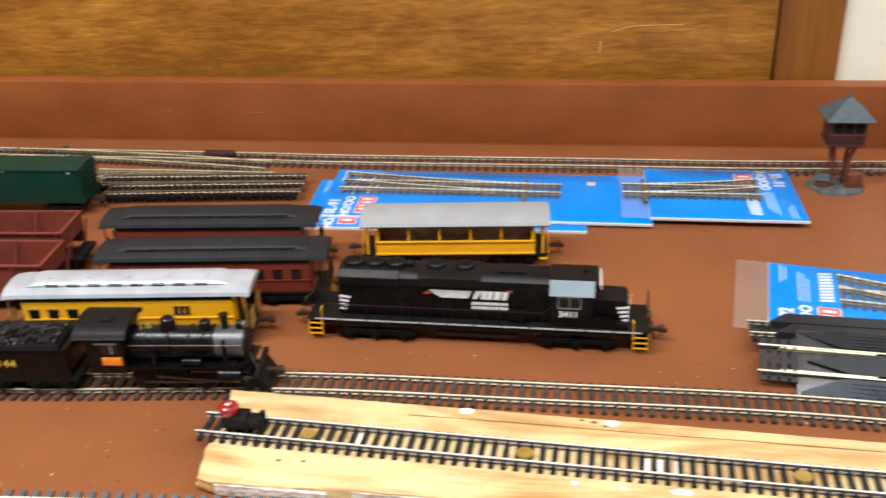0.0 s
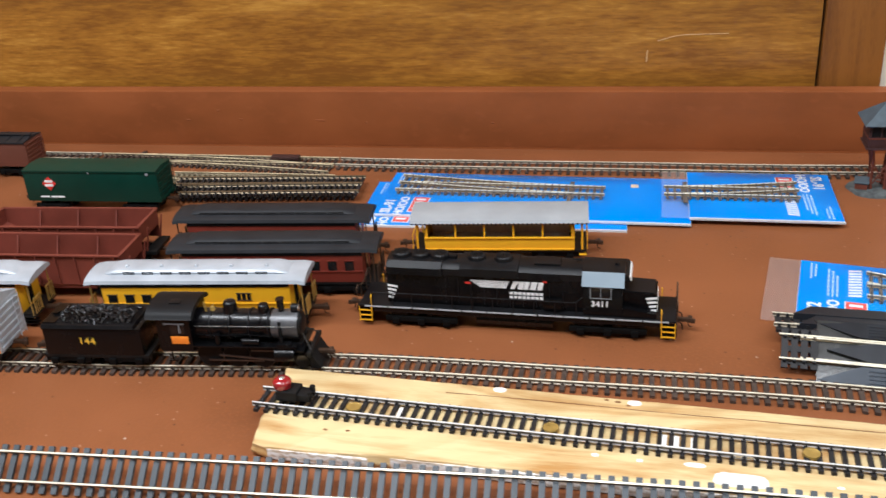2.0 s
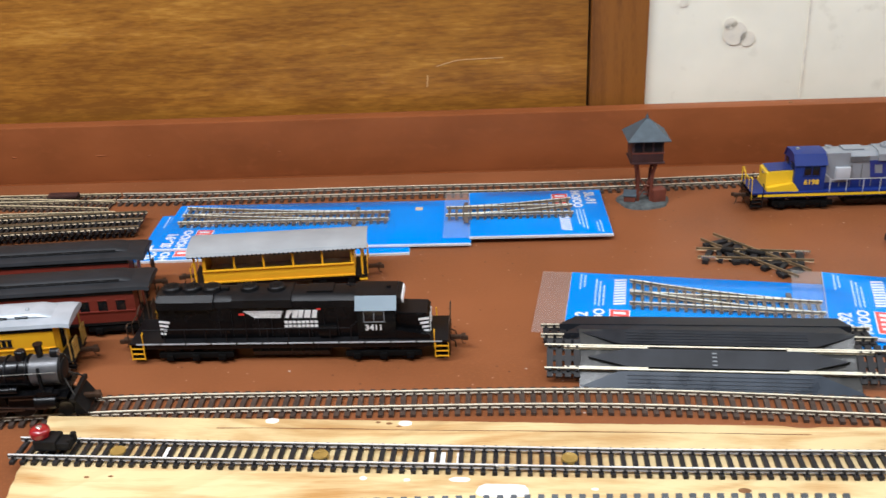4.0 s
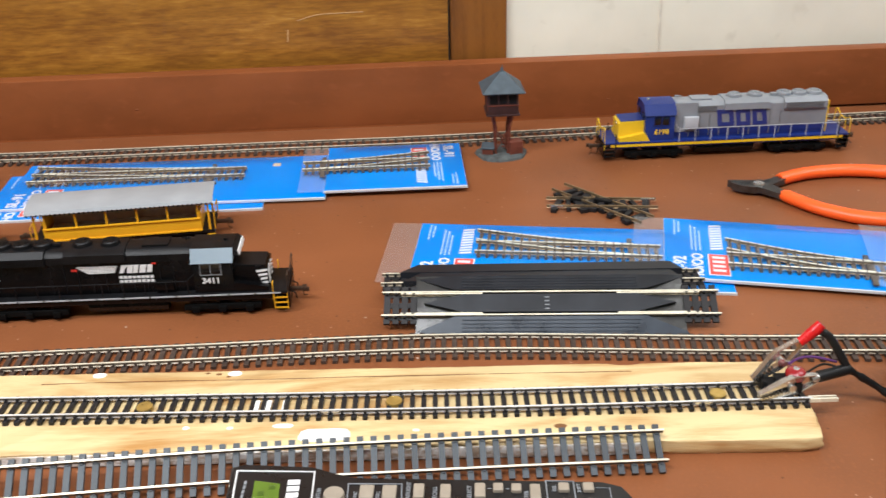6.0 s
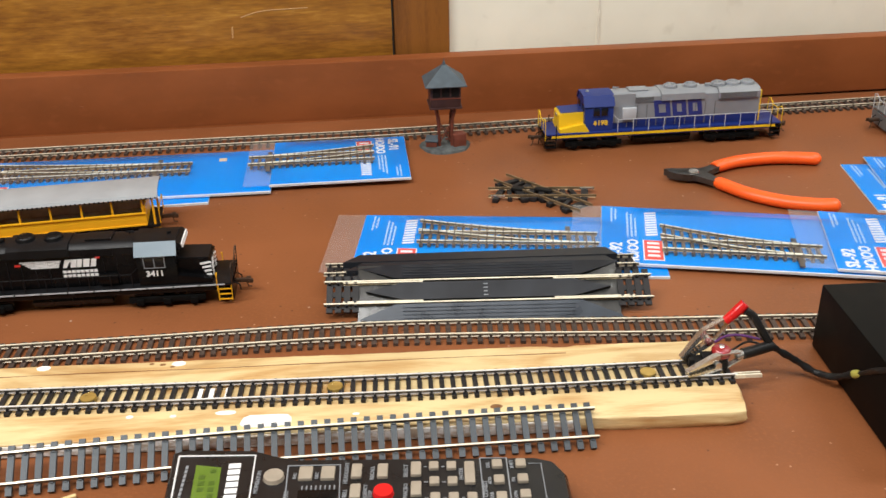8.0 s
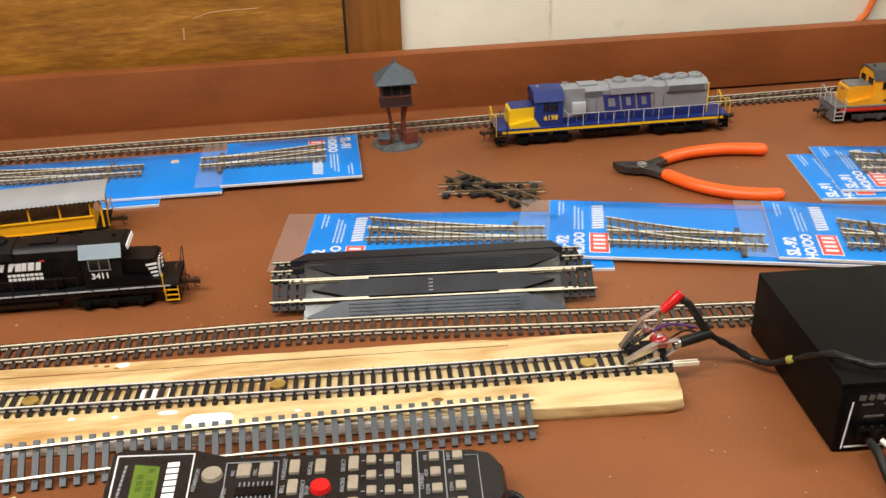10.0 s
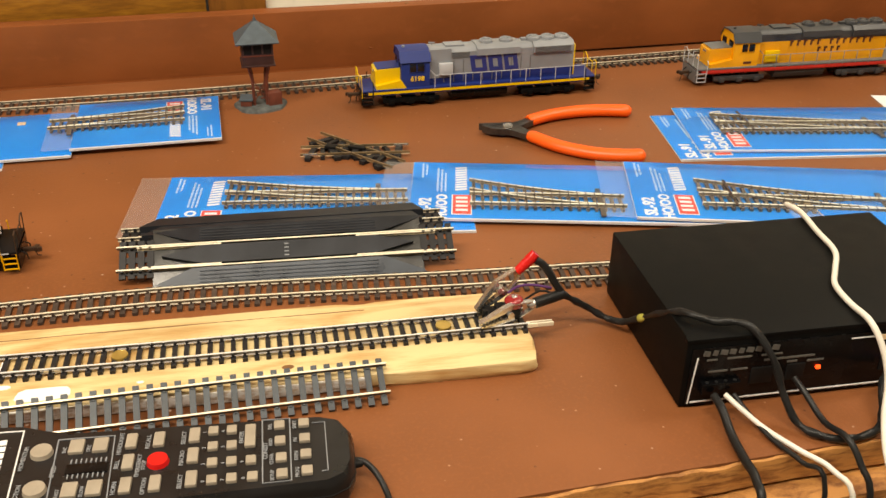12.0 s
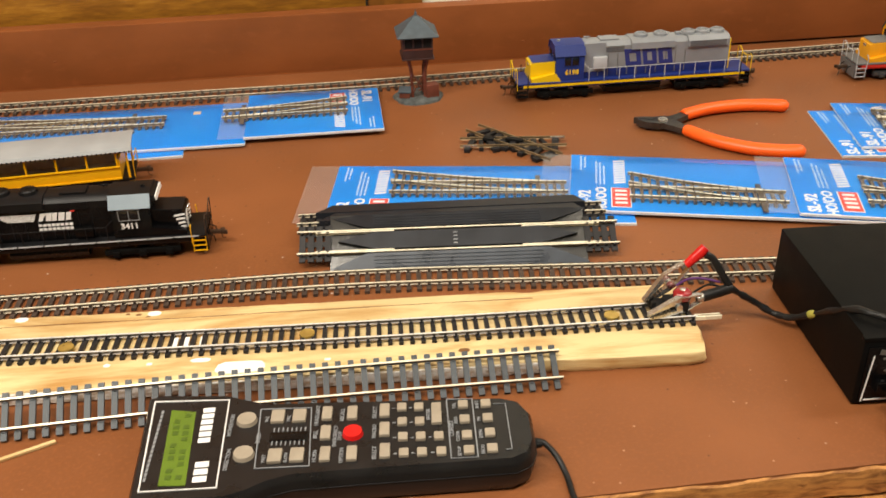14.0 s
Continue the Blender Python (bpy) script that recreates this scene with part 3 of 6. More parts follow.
def pine_board():
    """A sawn pine board with rough ends, a notch, cracks, knots and paint blobs."""
    b = thing("pine_board", 0.195, 0.490, 0, -9.0, "bare knotty pine board carrying a test track", "board")
    outline = [(-0.2845, 0.0345), (-0.1, 0.0338), (0.0, 0.0330), (0.12, 0.0322), (0.172, 0.0322), (0.179, 0.0302), (0.186, 0.0300), (0.193, 0.0318), (0.280, 0.0305),
               (0.2795, 0.0), (0.2805, -0.022), (0.2775, -0.0435), (0.268, -0.0450), (0.215, -0.0445), (0.18, -0.0432), (0.1, -0.0430), (-0.1, -0.0432), (-0.20, -0.0440), (-0.235, -0.0470), (-0.265, -0.0475), (-0.2750, -0.0450), (-0.2795, -0.02), (-0.2775, 0.008)]
    fine, k = [], len(outline)
    for i in range(k):
        (x0, y0), (x1, y1) = outline[i], outline[(i + 1) % k]
        n = max(1, int(math.hypot(x1 - x0, y1 - y0) / 0.004))
        fine += [(x0 + (x1 - x0) * j / n, y0 + (y1 - y0) * j / n) for j in range(n)]
    def ring(z, grow, rough, seed):
        out = []
        for x, y in fine:
            w = grow + rough * noise.noise((x * 90, y * 90 + z * 300, seed))
            end = 2.6 if abs(x) > 0.262 else 1.0
            out.append((x + w * end * math.copysign(1, x) * (abs(x) > 0.26), y + w * math.copysign(1, y) * (abs(y) > 0.025), z + 0.0004 * noise.noise((x * 40, y * 40, z * 500)) * (z > 0)))
        return out
    s = Shape().loft([ring(0, -0.0006, 0.0004, 1), ring(0.0022, 0.0004, 0.0005, 2), ring(0.0044, 0.0005, 0.0006, 3), ring(0.0056, 0.0002, 0.0005, 4), ring(0.0078, 0.0003, 0.0006, 5), ring(0.0091, 0.0001, 0.0006, 6), ring(0.0095, -0.0004, 0.0006, 7)])
    part("plank", s, PINE, b)
    blobs = ((0.004, -0.0325, 0.0145, 0.0056), (-0.140, 0.0310, 0.0042, 0.0026), (-0.0565, 0.0300, 0.0042, 0.0026), (-0.020, -0.0235, 0.006, 0.0020), (-0.075, -0.0235, 0.002, 0.0015), (-0.050, -0.0245, 0.0018, 0.0012), (0.055, -0.030, 0.002, 0.001))
    for i, (x, y, rx, ry) in enumerate(blobs):
        blunt = 0.55 if i == 0 else 0.9
        rim = []
        for k in range(28):
            c_, s_ = math.cos(math.pi * k / 14), math.sin(math.pi * k / 14)
            g = 1 + 0.10 * noise.noise((k * 0.6, i * 3.1, 0.5))
            rim.append((x + g * rx * math.copysign(abs(c_) ** blunt, c_), y + g * ry * math.copysign(abs(s_) ** blunt, s_)))
        part("paint_blob", Shape().sheet(rim, 0.0092, 0.0099), GLUE, b, "white paint blob")
    for x, y, r in ((-0.0665, 0.0300, 0.0013), (-0.0735, 0.0312, 0.0010), (-0.060, 0.0270, 0.0012), (-0.236, -0.026, 0.0010), (-0.222, -0.025, 0.0010), (0.136, -0.029, 0.0024)):
        part("knot", Shape().ball(x, y, 0.0095, r * 1.6, r, 0.0002, 10), KNOT, b, "dark pine knot")
    part("paint_smear", Shape().box(-0.005, -0.0436, 0.0046, 0.37, 0.0022, 0.0072, 0.0004), SMEAR, b, "white paint smeared along the front edge")
    part("paint_smear", Shape().box(-0.234, -0.0472, 0.0046, 0.062, 0.0022, 0.0072, 0.0004), SMEAR, b, "white paint smeared along the front edge")
    crack = Shape().tube([(-0.173, 0.0233, 0.0095), (-0.1, 0.0240, 0.0095), (-0.04, 0.0232, 0.0095), (0.02, 0.0238, 0.0095), (0.10, 0.0236, 0.0095), (0.185, 0.0232, 0.0095)], 0.00034, 6, 4)
    part("crack", crack, KNOT, b, "dark split along the grain")
    return b


pine_board()


def leaning_track():
    """Loose flexible track that leans on the pine board, twisting flatter towards its end."""
    t = thing("leaning_track", 0, 0, 0, 0, "loose track with blue-grey sleepers leaning on the pine board", "track")
    p, at = along([(-0.62, 0.4720), (-0.4, 0.4610), (-0.21, 0.4510), (0.1, 0.4310), (0.25, 0.4160), (0.374, 0.4003)], 10)
    def frame_at(s):
        q, d = at_length(p, at, s)
        lean = radians(40 - 6 * max(0, min(1, (q.x + 0.25) / 0.35)) - 4.5 * max(0, min(1, (q.x - 0.1) / 0.28)))
        m6 = Matrix.Translation(q) @ pose(0, 0, 0, 0, 0, math.degrees(math.atan2(d.y, d.x))) @ pose(0, 0, 0, math.degrees(lean), 0, 0)
        return m6 @ Matrix.Translation((0, 0.0150, 0.0002))
    k = int(at[-1] / 0.0073)
    for off in (-0.0085, 0.0085):
        rings = [[frame_at(at[-1] * i / 60) @ Vector((0, off + u, 0.0024 + v)) for u, v in RAILHALF] for i in range(61)]
        rail_part(Shape().loft(rings), RAIL, t)
    for i in range(k):
        o = new("sleeper", TIES["grey"])
        o.parent = t
        o.matrix_basis = frame_at((i + 0.5) * at[-1] / k)


leaning_track()
TZ = 0.0095
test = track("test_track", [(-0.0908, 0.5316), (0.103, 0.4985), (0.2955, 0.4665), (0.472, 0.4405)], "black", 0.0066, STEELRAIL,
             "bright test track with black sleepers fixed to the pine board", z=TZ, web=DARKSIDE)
for x, y in ((-0.0278, 0.5207), (0.0928, 0.5005), (0.2357, 0.4780), (0.4213, 0.4490)):
    part("brass_pin", Shape().cyl((x, y, 0.001), (x, y, 0.0032), 0.0050, 0.0046, 18), GOLD, test, "round brass disc between the rails")
for s0 in (0.1565, 0.1632, 0.1730, 0.0015):
    part("glue_patch", Shape().box(s0, 0.5155 - 0.168 * s0 - 0.0005, 0.0013, 0.0034, 0.0135, 0.0012, 0.0004, -9.4), GLUE, test, "white glue between two sleepers")
part("rail_joint", Shape().box(0.198, 0.4740, 0.0036, 0.012, 0.0022, 0.0022, 0.0008, -9.4), STEEL, test, "bright soldered rail joint")
part("rail_joint", Shape().box(0.410, 0.4410, 0.0036, 0.012, 0.0022, 0.0022, 0.0008, -9.4), STEEL, test, "bright soldered rail joint")
part("rail_joint", Shape().box(0.392, 0.4610, 0.0036, 0.012, 0.0022, 0.0022, 0.0008, -9.4), STEEL, test, "bright soldered rail joint")
part("rail", Shape().box(0.4770, 0.4300, 0.0036, 0.016, 0.0011, 0.0024, 0, -8.4), RAIL, test)
part("rail", Shape().box(0.4770, 0.4325, 0.0036, 0.016, 0.0008, 0.0024, 0, -8.4), RAIL, test)


def bumper(x, y, rz):
    """A track bumper: black base block with a round dark red disc lamp."""
    b = thing("track_bumper", x, y, 0.0143, rz, "black plastic track bumper with a round red lamp", "bumper", "bumpers on the test track")
    part("base", Shape().box(0.001, 0, 0.0040, 0.014, 0.012, 0.007, 0.001).box(0.0095, 0, 0.0032, 0.013, 0.010, 0.0050, 0.0008).box(0.0155, 0.003, 0.0055, 0.003, 0.003, 0.006, 0.0006).box(0.0155, -0.003, 0.0050, 0.002, 0.002, 0.005, 0.0005), MATTBLACK, b)
    d = Shape().cyl((-0.003, 0, 0.0080), (-0.003, 0, 0.0110), 0.0054, 0.0060, 20)
    d.ball(-0.003, 0, 0.0112, 0.0060, 0.0060, 0.0032, 18)
    part("lamp", d, DARKREDLAMP, b)
    # The lens's highlight is modelled as a small steel bead.
    part("lamp_glint", Shape().ball(-0.003, 0, 0.0140, 0.0020, 0.0020, 0.0009, 10), STEEL, b, "steel bead standing in for the glint on the lens")
    return b


bumper(-0.0700, 0.5280, -9.5)
bumper(0.461, 0.4425, 171)


# ---- rolling stock ----
def wheelset(parent, x, r=0.0058, material=DARKSTEEL, name="wheel"):
    for y in (-0.0085, 0.0085):
        s = Shape().cyl((x, y - 0.0012, r), (x, y + 0.0012, r), r, r, 18).cyl((x, y - math.copysign(0.0014, y), r), (x, y, r), r * 1.1, r * 1.1, 18)
        part(name, s, material, parent)


def truck(parent, x, axles, r, material, span, y=0.0145):
    t = part("truck", Shape().box(x, y, r + 0.0012, span * 1.15, 0.003, 0.0045, 0.0006).box(x, -y, r + 0.0012, span * 1.15, 0.003, 0.0045, 0.0006)
             .box(x, 0, r + 0.001, 0.006, 2 * y, 0.003), material, parent)
    for a in axles:
        for side in (-y, y):
            part("journal_box", Shape().box(x + a, side + math.copysign(0.002, side), r, 0.0052, 0.0028, 0.0046, 0.0006), material, t)
    for a in axles:
        wheelset(t, x + a, r)
    return t


def coupler(parent, x, way, z=0.0105):
    s = Shape().box(x + way * 0.003, 0, z, 0.009, 0.003, 0.0028, 0.0005)
    s.box(x + way * 0.0085, 0.0006, z, 0.0034, 0.0052, 0.0036, 0.0008).box(x + way * 0.0105, -0.0016, z, 0.003, 0.0018, 0.0034, 0.0005)
    s.tube([(x + way * 0.007, 0.0, z - 0.001), (x + way * 0.008, 0.001, z - 0.006), (x + way * 0.010, 0.003, z - 0.0075)], 0.0004, 5)
    part("coupler", s, RUST, parent, "brown metal knuckle coupler")


def fan(parent, x, z, r, material, grille):
    f = part("fan", Shape().cyl((x, 0, z), (x, 0, z + 0.0024), r, r * 0.94, 24).cyl((x, 0, z + 0.0024), (x, 0, z + 0.0032), r * 0.86, r * 0.76, 24), material, parent)
    s = Shape()
    for k in range(6):
        s.box(x, 0, z + 0.0033, r * 1.4, 0.0006, 0.0004, 0, 30 * k)
    part("fan_grille", s, grille, f)


def diesel(name, x, y, z, rz, label, c):
    """A six-axle hood diesel; its cab end points to local +x."""
    o = thing(name, x, y, z, rz, label, "model locomotive", "model diesels on the table")
    o.scale = (c.get("long", 1.0), 1, c.get("tall", 0.955))
    L = 0.1125
    part("frame", Shape().box(0, 0, 0.0148, 2 * L - 0.012, 0.0335, 0.0042, 0.0006), c["sill"], o)
    part("walkway", Shape().box(0, 0, 0.0178, 2 * L - 0.002, 0.0352, 0.0016, 0.0004), c["deck"], o)
    part("fuel_tank", Shape().prism([(-0.013, 0.0125), (0.013, 0.0125), (0.0145, 0.009), (0.012, 0.0042), (-0.012, 0.0042), (-0.0145, 0.009)], -0.026, 0.028), c["under"], o)
    for tx in (-0.066, 0.066):
        truck(o, tx, (-0.0185, 0, 0.0185), 0.0057, c["truck"], 0.046)
    # long hood: lower sides and a chamfered top
    hw, h0, h1 = 0.0113, 0.0186, 0.0525
    split = c["split"]
    part("hood_side", Shape().prism([(-hw, h0), (hw, h0), (hw, split), (-hw, split)], -0.0905, 0.049), c["hood"], o)
    part("hood_top", Shape().prism([(-hw, split), (hw, split), (hw, 0.0485), (hw - 0.0028, h1 - 0.0008), (hw - 0.006, h1), (-hw + 0.006, h1), (-hw + 0.0028, h1 - 0.0008), (-hw, 0.0485)], -0.0905, 0.049), c["upper"], o)
    part("radiator", Shape().prism([(-hw - 0.0025, 0.0435), (hw + 0.0025, 0.0435), (hw + 0.0025, 0.0495), (hw - 0.002, 0.0532), (-hw + 0.002, 0.0532), (-hw - 0.0025, 0.0495)], -0.0885, -0.050), c["upper"], o, "flared radiator section")
    part("brake_blister", Shape().prism([(-hw - 0.0022, 0.0445), (hw + 0.0022, 0.0445), (hw + 0.0018, 0.0505), (hw - 0.003, 0.0532), (-hw + 0.003, 0.0532), (-hw - 0.0018, 0.0505)], -0.037, 0.004), c["upper"], o, "raised dynamic brake housing")
    for fx in (-0.0810, -0.0670, -0.0530):
        fan(o, fx, 0.0531, 0.0069, c["fan"], c["grille"])
    for fx in (-0.0265, -0.0075):
        fan(o, fx, 0.0531, 0.0066, c["fan"], c["grille"])
    part("exhaust_stack", Shape().box(-0.0435, 0, 0.0537, 0.0055, 0.004, 0.0028, 0.0006), c["fan"], o)
    part("roof_filter", Shape().box(0.0235, 0, 0.0532, 0.018, 0.012, 0.0014, 0.0004), c["fan"], o)
    part("side_box", Shape().box(0.028, -0.0125, 0.0245, 0.0125, 0.003, 0.009, 0.0005), c["box"], o)
    # hood doors and grilles
    for side in (-1, 1):
        for k in range(10):
            part("door_joint", Shape().box(-0.048 + k * 0.0092, side * (hw + 0.0001), 0.0305, 0.0007, 0.0005, 0.021), c["joint"], o)
        for gx, gy, gz, gl in ((-0.0690, hw + 0.0026, 0.0442, 0.034), (0.022, hw + 0.0002, 0.0432, 0.022)):
            s = Shape().box(gx, side * gy, gz + 0.0024, gl + 0.0006, 0.0002, 0.0056)
            for k in range(7):
                s.box(gx, side * (gy + 0.0001), gz + k * 0.0008, gl, 0.0004, 0.0004)
            part("grille", s, c.get("louvre", c["joint"]), o)
    # cab
    cab = part("cab", Shape().prism([(-0.0155, 0.0186), (0.0155, 0.0186), (0.0155, 0.0445), (0.0105, 0.051), (-0.0105, 0.051), (-0.0155, 0.0445)], 0.049, 0.0755), c["cab"], o)
    part("cab_roof", Shape().prism([(-0.0112, 0.0508), (-0.0108, 0.0520), (-0.0, 0.0530), (0.0108, 0.0520), (0.0112, 0.0508), (0, 0.0515)], 0.048, 0.0765), c["cabroof"], cab)
    for side in (-1, 1):
        part("roof_slope", Shape().prism([(side * 0.0109, 0.0519), (side * 0.0168, 0.0428), (side * 0.0160, 0.0428), (side * 0.0105, 0.0507)], 0.048, 0.0765), c["slope"], cab, c.get("slopelabel", ""))
    for side in (-1, 1):
        for wx in (0.0572, 0.0645):
            part("cab_window", Shape().box(wx, side * 0.0156, 0.0375, 0.006, 0.0006, 0.008, 0.0002), WINDOW, cab)
        w = Shape()
        for zz in (0.0332, 0.0418):
            w.box(0.0608, side * 0.0158, zz, 0.015, 0.0006, 0.0005)
        for xx in (0.0538, 0.0608, 0.0678):
            w.box(xx, side * 0.0158, 0.0375, 0.0005, 0.0006, 0.0088)
        part("window_frame", w, c["winframe"], cab)
        part("windscreen", Shape().box(0.0757, side * 0.0075, 0.0405, 0.0006, 0.0085, 0.006, 0.0002), WINDOW, cab)
    # low nose
    part("nose", Shape().prism([(0.0755, 0.0186), (0.0985, 0.0186), (0.0985, 0.0345), (0.0955, 0.0362), (0.0755, 0.0368)], -0.0108, 0.0108, "y"), c["nose"], o)
    part("nose_top", Shape().prism([(0.0757, 0.0366), (0.0957, 0.0361), (0.097, 0.0368), (0.0757, 0.0376)], -0.0100, 0.0100, "y"), c["nosetop"], o)
    part("nose_step", Shape().prism([(0.0757, 0.0186), (0.0985, 0.0186), (0.0985, 0.022), (0.0757, 0.0262)], -0.0158, -0.0109, "y").prism([(0.0757, 0.0186), (0.0985, 0.0186), (0.0985, 0.022), (0.0757, 0.0262)], 0.0109, 0.0158, "y"), c["nosestep"], o)
    part("headlight", Shape().cyl((0.0987, -0.0016, 0.0322), (0.0992, -0.0016, 0.0322), 0.0013, 0.0013, 12).cyl((0.0987, 0.0016, 0.0322), (0.0992, 0.0016, 0.0322), 0.0013, 0.0013, 12), STEEL, o)
    if c.get("chevron"):
        for way, x0 in ((1, 0.0987), (-1, -0.0907)):
            s = Shape()
            for k in range(4):
                for side in (-1, 1):
                    s.box(x0, side * 0.006, 0.0315 - k * 0.0032, 0.0005, 0.0078 - k * 0.001, 0.0016, 0, 0, side * -18)
            for side in (-1, 1):
                for k in range(4):
                    s.box(x0 - way * (0.0042 - 0.0006 * k), side * (0.0109 if way > 0 else 0.0114), 0.0325 - k * 0.0032, 0.0075 - 0.0013 * k, 0.0005, 0.0016, 0, 0, 0, way * -8)
            part("chevron", s, WHITE, o, "white chevron stripes")
    # sill stripe
    for side in (-1, 1):
        if c.get("stripes"):
            for k in range(12):
                part("sill_stripe", Shape().box(-0.0985 + k * 0.0179, side * 0.0177, 0.0177, 0.0168, 0.0005, 0.0010), c["stripe"], o)
        else:
            part("sill_stripe", Shape().box(0, side * 0.0170, 0.0155, 2 * L - 0.013, 0.0008, 0.0024), c["stripe"], o)
    # railings
    for side in (-1, 1):
        s = Shape().tube([(-0.101, side * 0.0172, 0.0295), (0.044, side * 0.0172, 0.0295), (0.049, side * 0.0168, 0.0345)], 0.00035, 5)
        part("handrail", s, c["rail"], o)
        for k in range(11):
            xx = -0.1005 + k * 0.0145
            part("stanchion", Shape().cyl((xx, side * 0.0174, 0.0165), (xx, side * 0.0172, 0.0297), 0.00042, 0.00036, 5), c["rail"], o)
    for way in (-1, 1):
        e = Shape()
        for side in (-1, 1):
            e.tube([(way * (L - 0.001), side * 0.0168, 0.012), (way * (L - 0.0005), side * 0.0168, 0.0315), (way * (L - 0.0005), side * 0.013, 0.0325), (way * (L - 0.0005), side * 0.0065, 0.0295), (way * (L - 0.0005), side * 0.0065, 0.0186)], 0.00048, 5)
        e.tube([(way * (L - 0.0005), -0.0065, 0.0285), (way * (L - 0.0005), 0.0065, 0.0285)], 0.00045, 5)
        part("end_railing", e, c["endrail"], o, c.get("endlabel", ""))
        for side in (-1, 1):
            st = Shape()
            tread = Shape()
            for k in range(3):
                tread.box(way * (L - 0.006), side * (0.0150 - 0.0006 * (2 - k)), 0.0052 + k * 0.0042, 0.0086, 0.0034, 0.0007)
                st.box(way * (L - 0.006), side * 0.0172, 0.0052 + k * 0.0042, 0.0088, 0.0008, 0.0008)
            st.box(way * (L - 0.0014), side * 0.0172, 0.0105, 0.0006, 0.0010, 0.0125).box(way * (L - 0.0104), side * 0.0172, 0.0105, 0.0006, 0.0010, 0.0125)
            st.tube([(way * (L - 0.0108), side * 0.0178, 0.012), (way * (L - 0.0108), side * 0.0178, 0.0255), (way * (L - 0.0108), side * 0.0150, 0.0262)], 0.00045, 5)
            part("step", tread, MATTBLACK, o)
            part("step_edge", st, c["steps"], o)
        part("pilot", Shape().prism([(-0.015, 0.004), (0.015, 0.004), (0.0165, 0.016), (-0.0165, 0.016)], way * (L - 0.0012) - 0.0009, way * (L - 0.0012) + 0.0009), c["pilot"], o)
        hose = Shape()
        for side in (-1, 1):
            hose.tube([(way * L, side * 0.007, 0.013), (way * (L + 0.003), side * 0.007, 0.011), (way * (L + 0.0035), side * 0.0065, 0.006)], 0.0005, 5)
        part("brake_hose", hose, MATTBLACK, o)
        coupler(o, way * L, way)
    part("horn", Shape().cyl((0.044, 0.0, 0.0535), (0.044, 0.0, 0.0555), 0.0004, 0.0004, 6).cyl((0.041, 0.0, 0.0555), (0.047, 0.0, 0.0555), 0.0004, 0.0010, 8), c["fan"], o)
    part("antenna", Shape().cyl((0.0705, 0, 0.0525), (0.0705, 0, 0.0545), 0.0016, 0.0014, 10), c["fan"], o)
    return o


def side_pose(x, y, z, flip=False, lean=0):
    """Lettering on a side facing local -y (or +y where flipped)."""
    return pose(x, y, z, 90 + lean, 0, 180 if flip else 0)


ns = diesel("black_diesel_locomotive", 0.0698, 0.6428, 0, -7.2, "black six-axle model diesel with white lettering and yellow steps",
            dict(long=1.004, grille=MATTBLACK, sill=BLACK, deck=SATIN, under=BLACK, truck=TRUCKBLACK, split=0.0435, hood=BLACK, upper=SATIN, fan=SATIN, box=BLACK, joint=SATIN, cab=BLACK,
                 cabroof=SATIN, slope=SLOPESHEEN, slopelabel="black cab roof edge with its blue-grey sheen painted on", winframe=LOCOGREY, nose=BLACK, nosetop=SATIN, nosestep=BLACK, stripe=PALEGREY, stripes=True, chevron=True,
                 rail=SATIN, endrail=RUST, steps=YELLOW, pilot=BLACK))
emb = Shape()
for k in range(5):
    emb.box(-0.0150 - 0.0012 * (2 - k) * 0.5, -0.01155, 0.0405 - k * 0.0012, 0.0275 - 0.0022 * k, 0.0004, 0.0008)
emb.prism([(-0.0015, 0.0350), (0.0005, 0.0412), (0.0055, 0.0412), (0.0025, 0.0380), (0.0012, 0.0350)], -0.0118, -0.0114, "y")
part("emblem", emb, WHITE, ns, "white striped emblem on the hood side")
logo = Shape()
for k, (a, b) in enumerate(((0.0034, 0.0080), (0.0076, 0.0116), (0.0118, 0.0168), (0.0170, 0.0212))):
    logo.prism([(a, 0.0350), (b - 0.0008, 0.0350), (b + 0.0006, 0.0412), (a + 0.0014, 0.0412)], -0.0118, -0.0114, "y")
for row in (0.0315, 0.0282):
    for k in range(8):
        logo.box(-0.0010 + k * 0.0030, -0.0116, row, 0.0023, 0.0004, 0.0020)
part("logo", logo, WHITE, ns, "white block logo on the hood side")
part("logo_dot", Shape().box(-0.0315, -0.0116, 0.0383, 0.004, 0.0004, 0.0016), REDPRINT, ns, "small red mark")
part("logo_dot", Shape().box(0.0225, -0.0116, 0.0420, 0.0030, 0.0004, 0.0014), REDPRINT, ns, "small red mark")
part("cab_brow", Shape().prism([(0.0766, 0.0516), (0.0796, 0.0498), (0.0804, 0.0462), (0.0766, 0.0455)], -0.0122, 0.0122, "y"), SATIN, ns)
part("cab_front_panel", Shape().prism([(0.0797, 0.0496), (0.0804, 0.0494), (0.0811, 0.0464), (0.0804, 0.0464)], -0.0115, 0.0115, "y"), WHITE, ns, "white sloping panel over the cab windows")
words("3411", 0.0062, WHITE, ns, side_pose(0.0605, -0.0160, 0.0285), "number", bold=0.03)

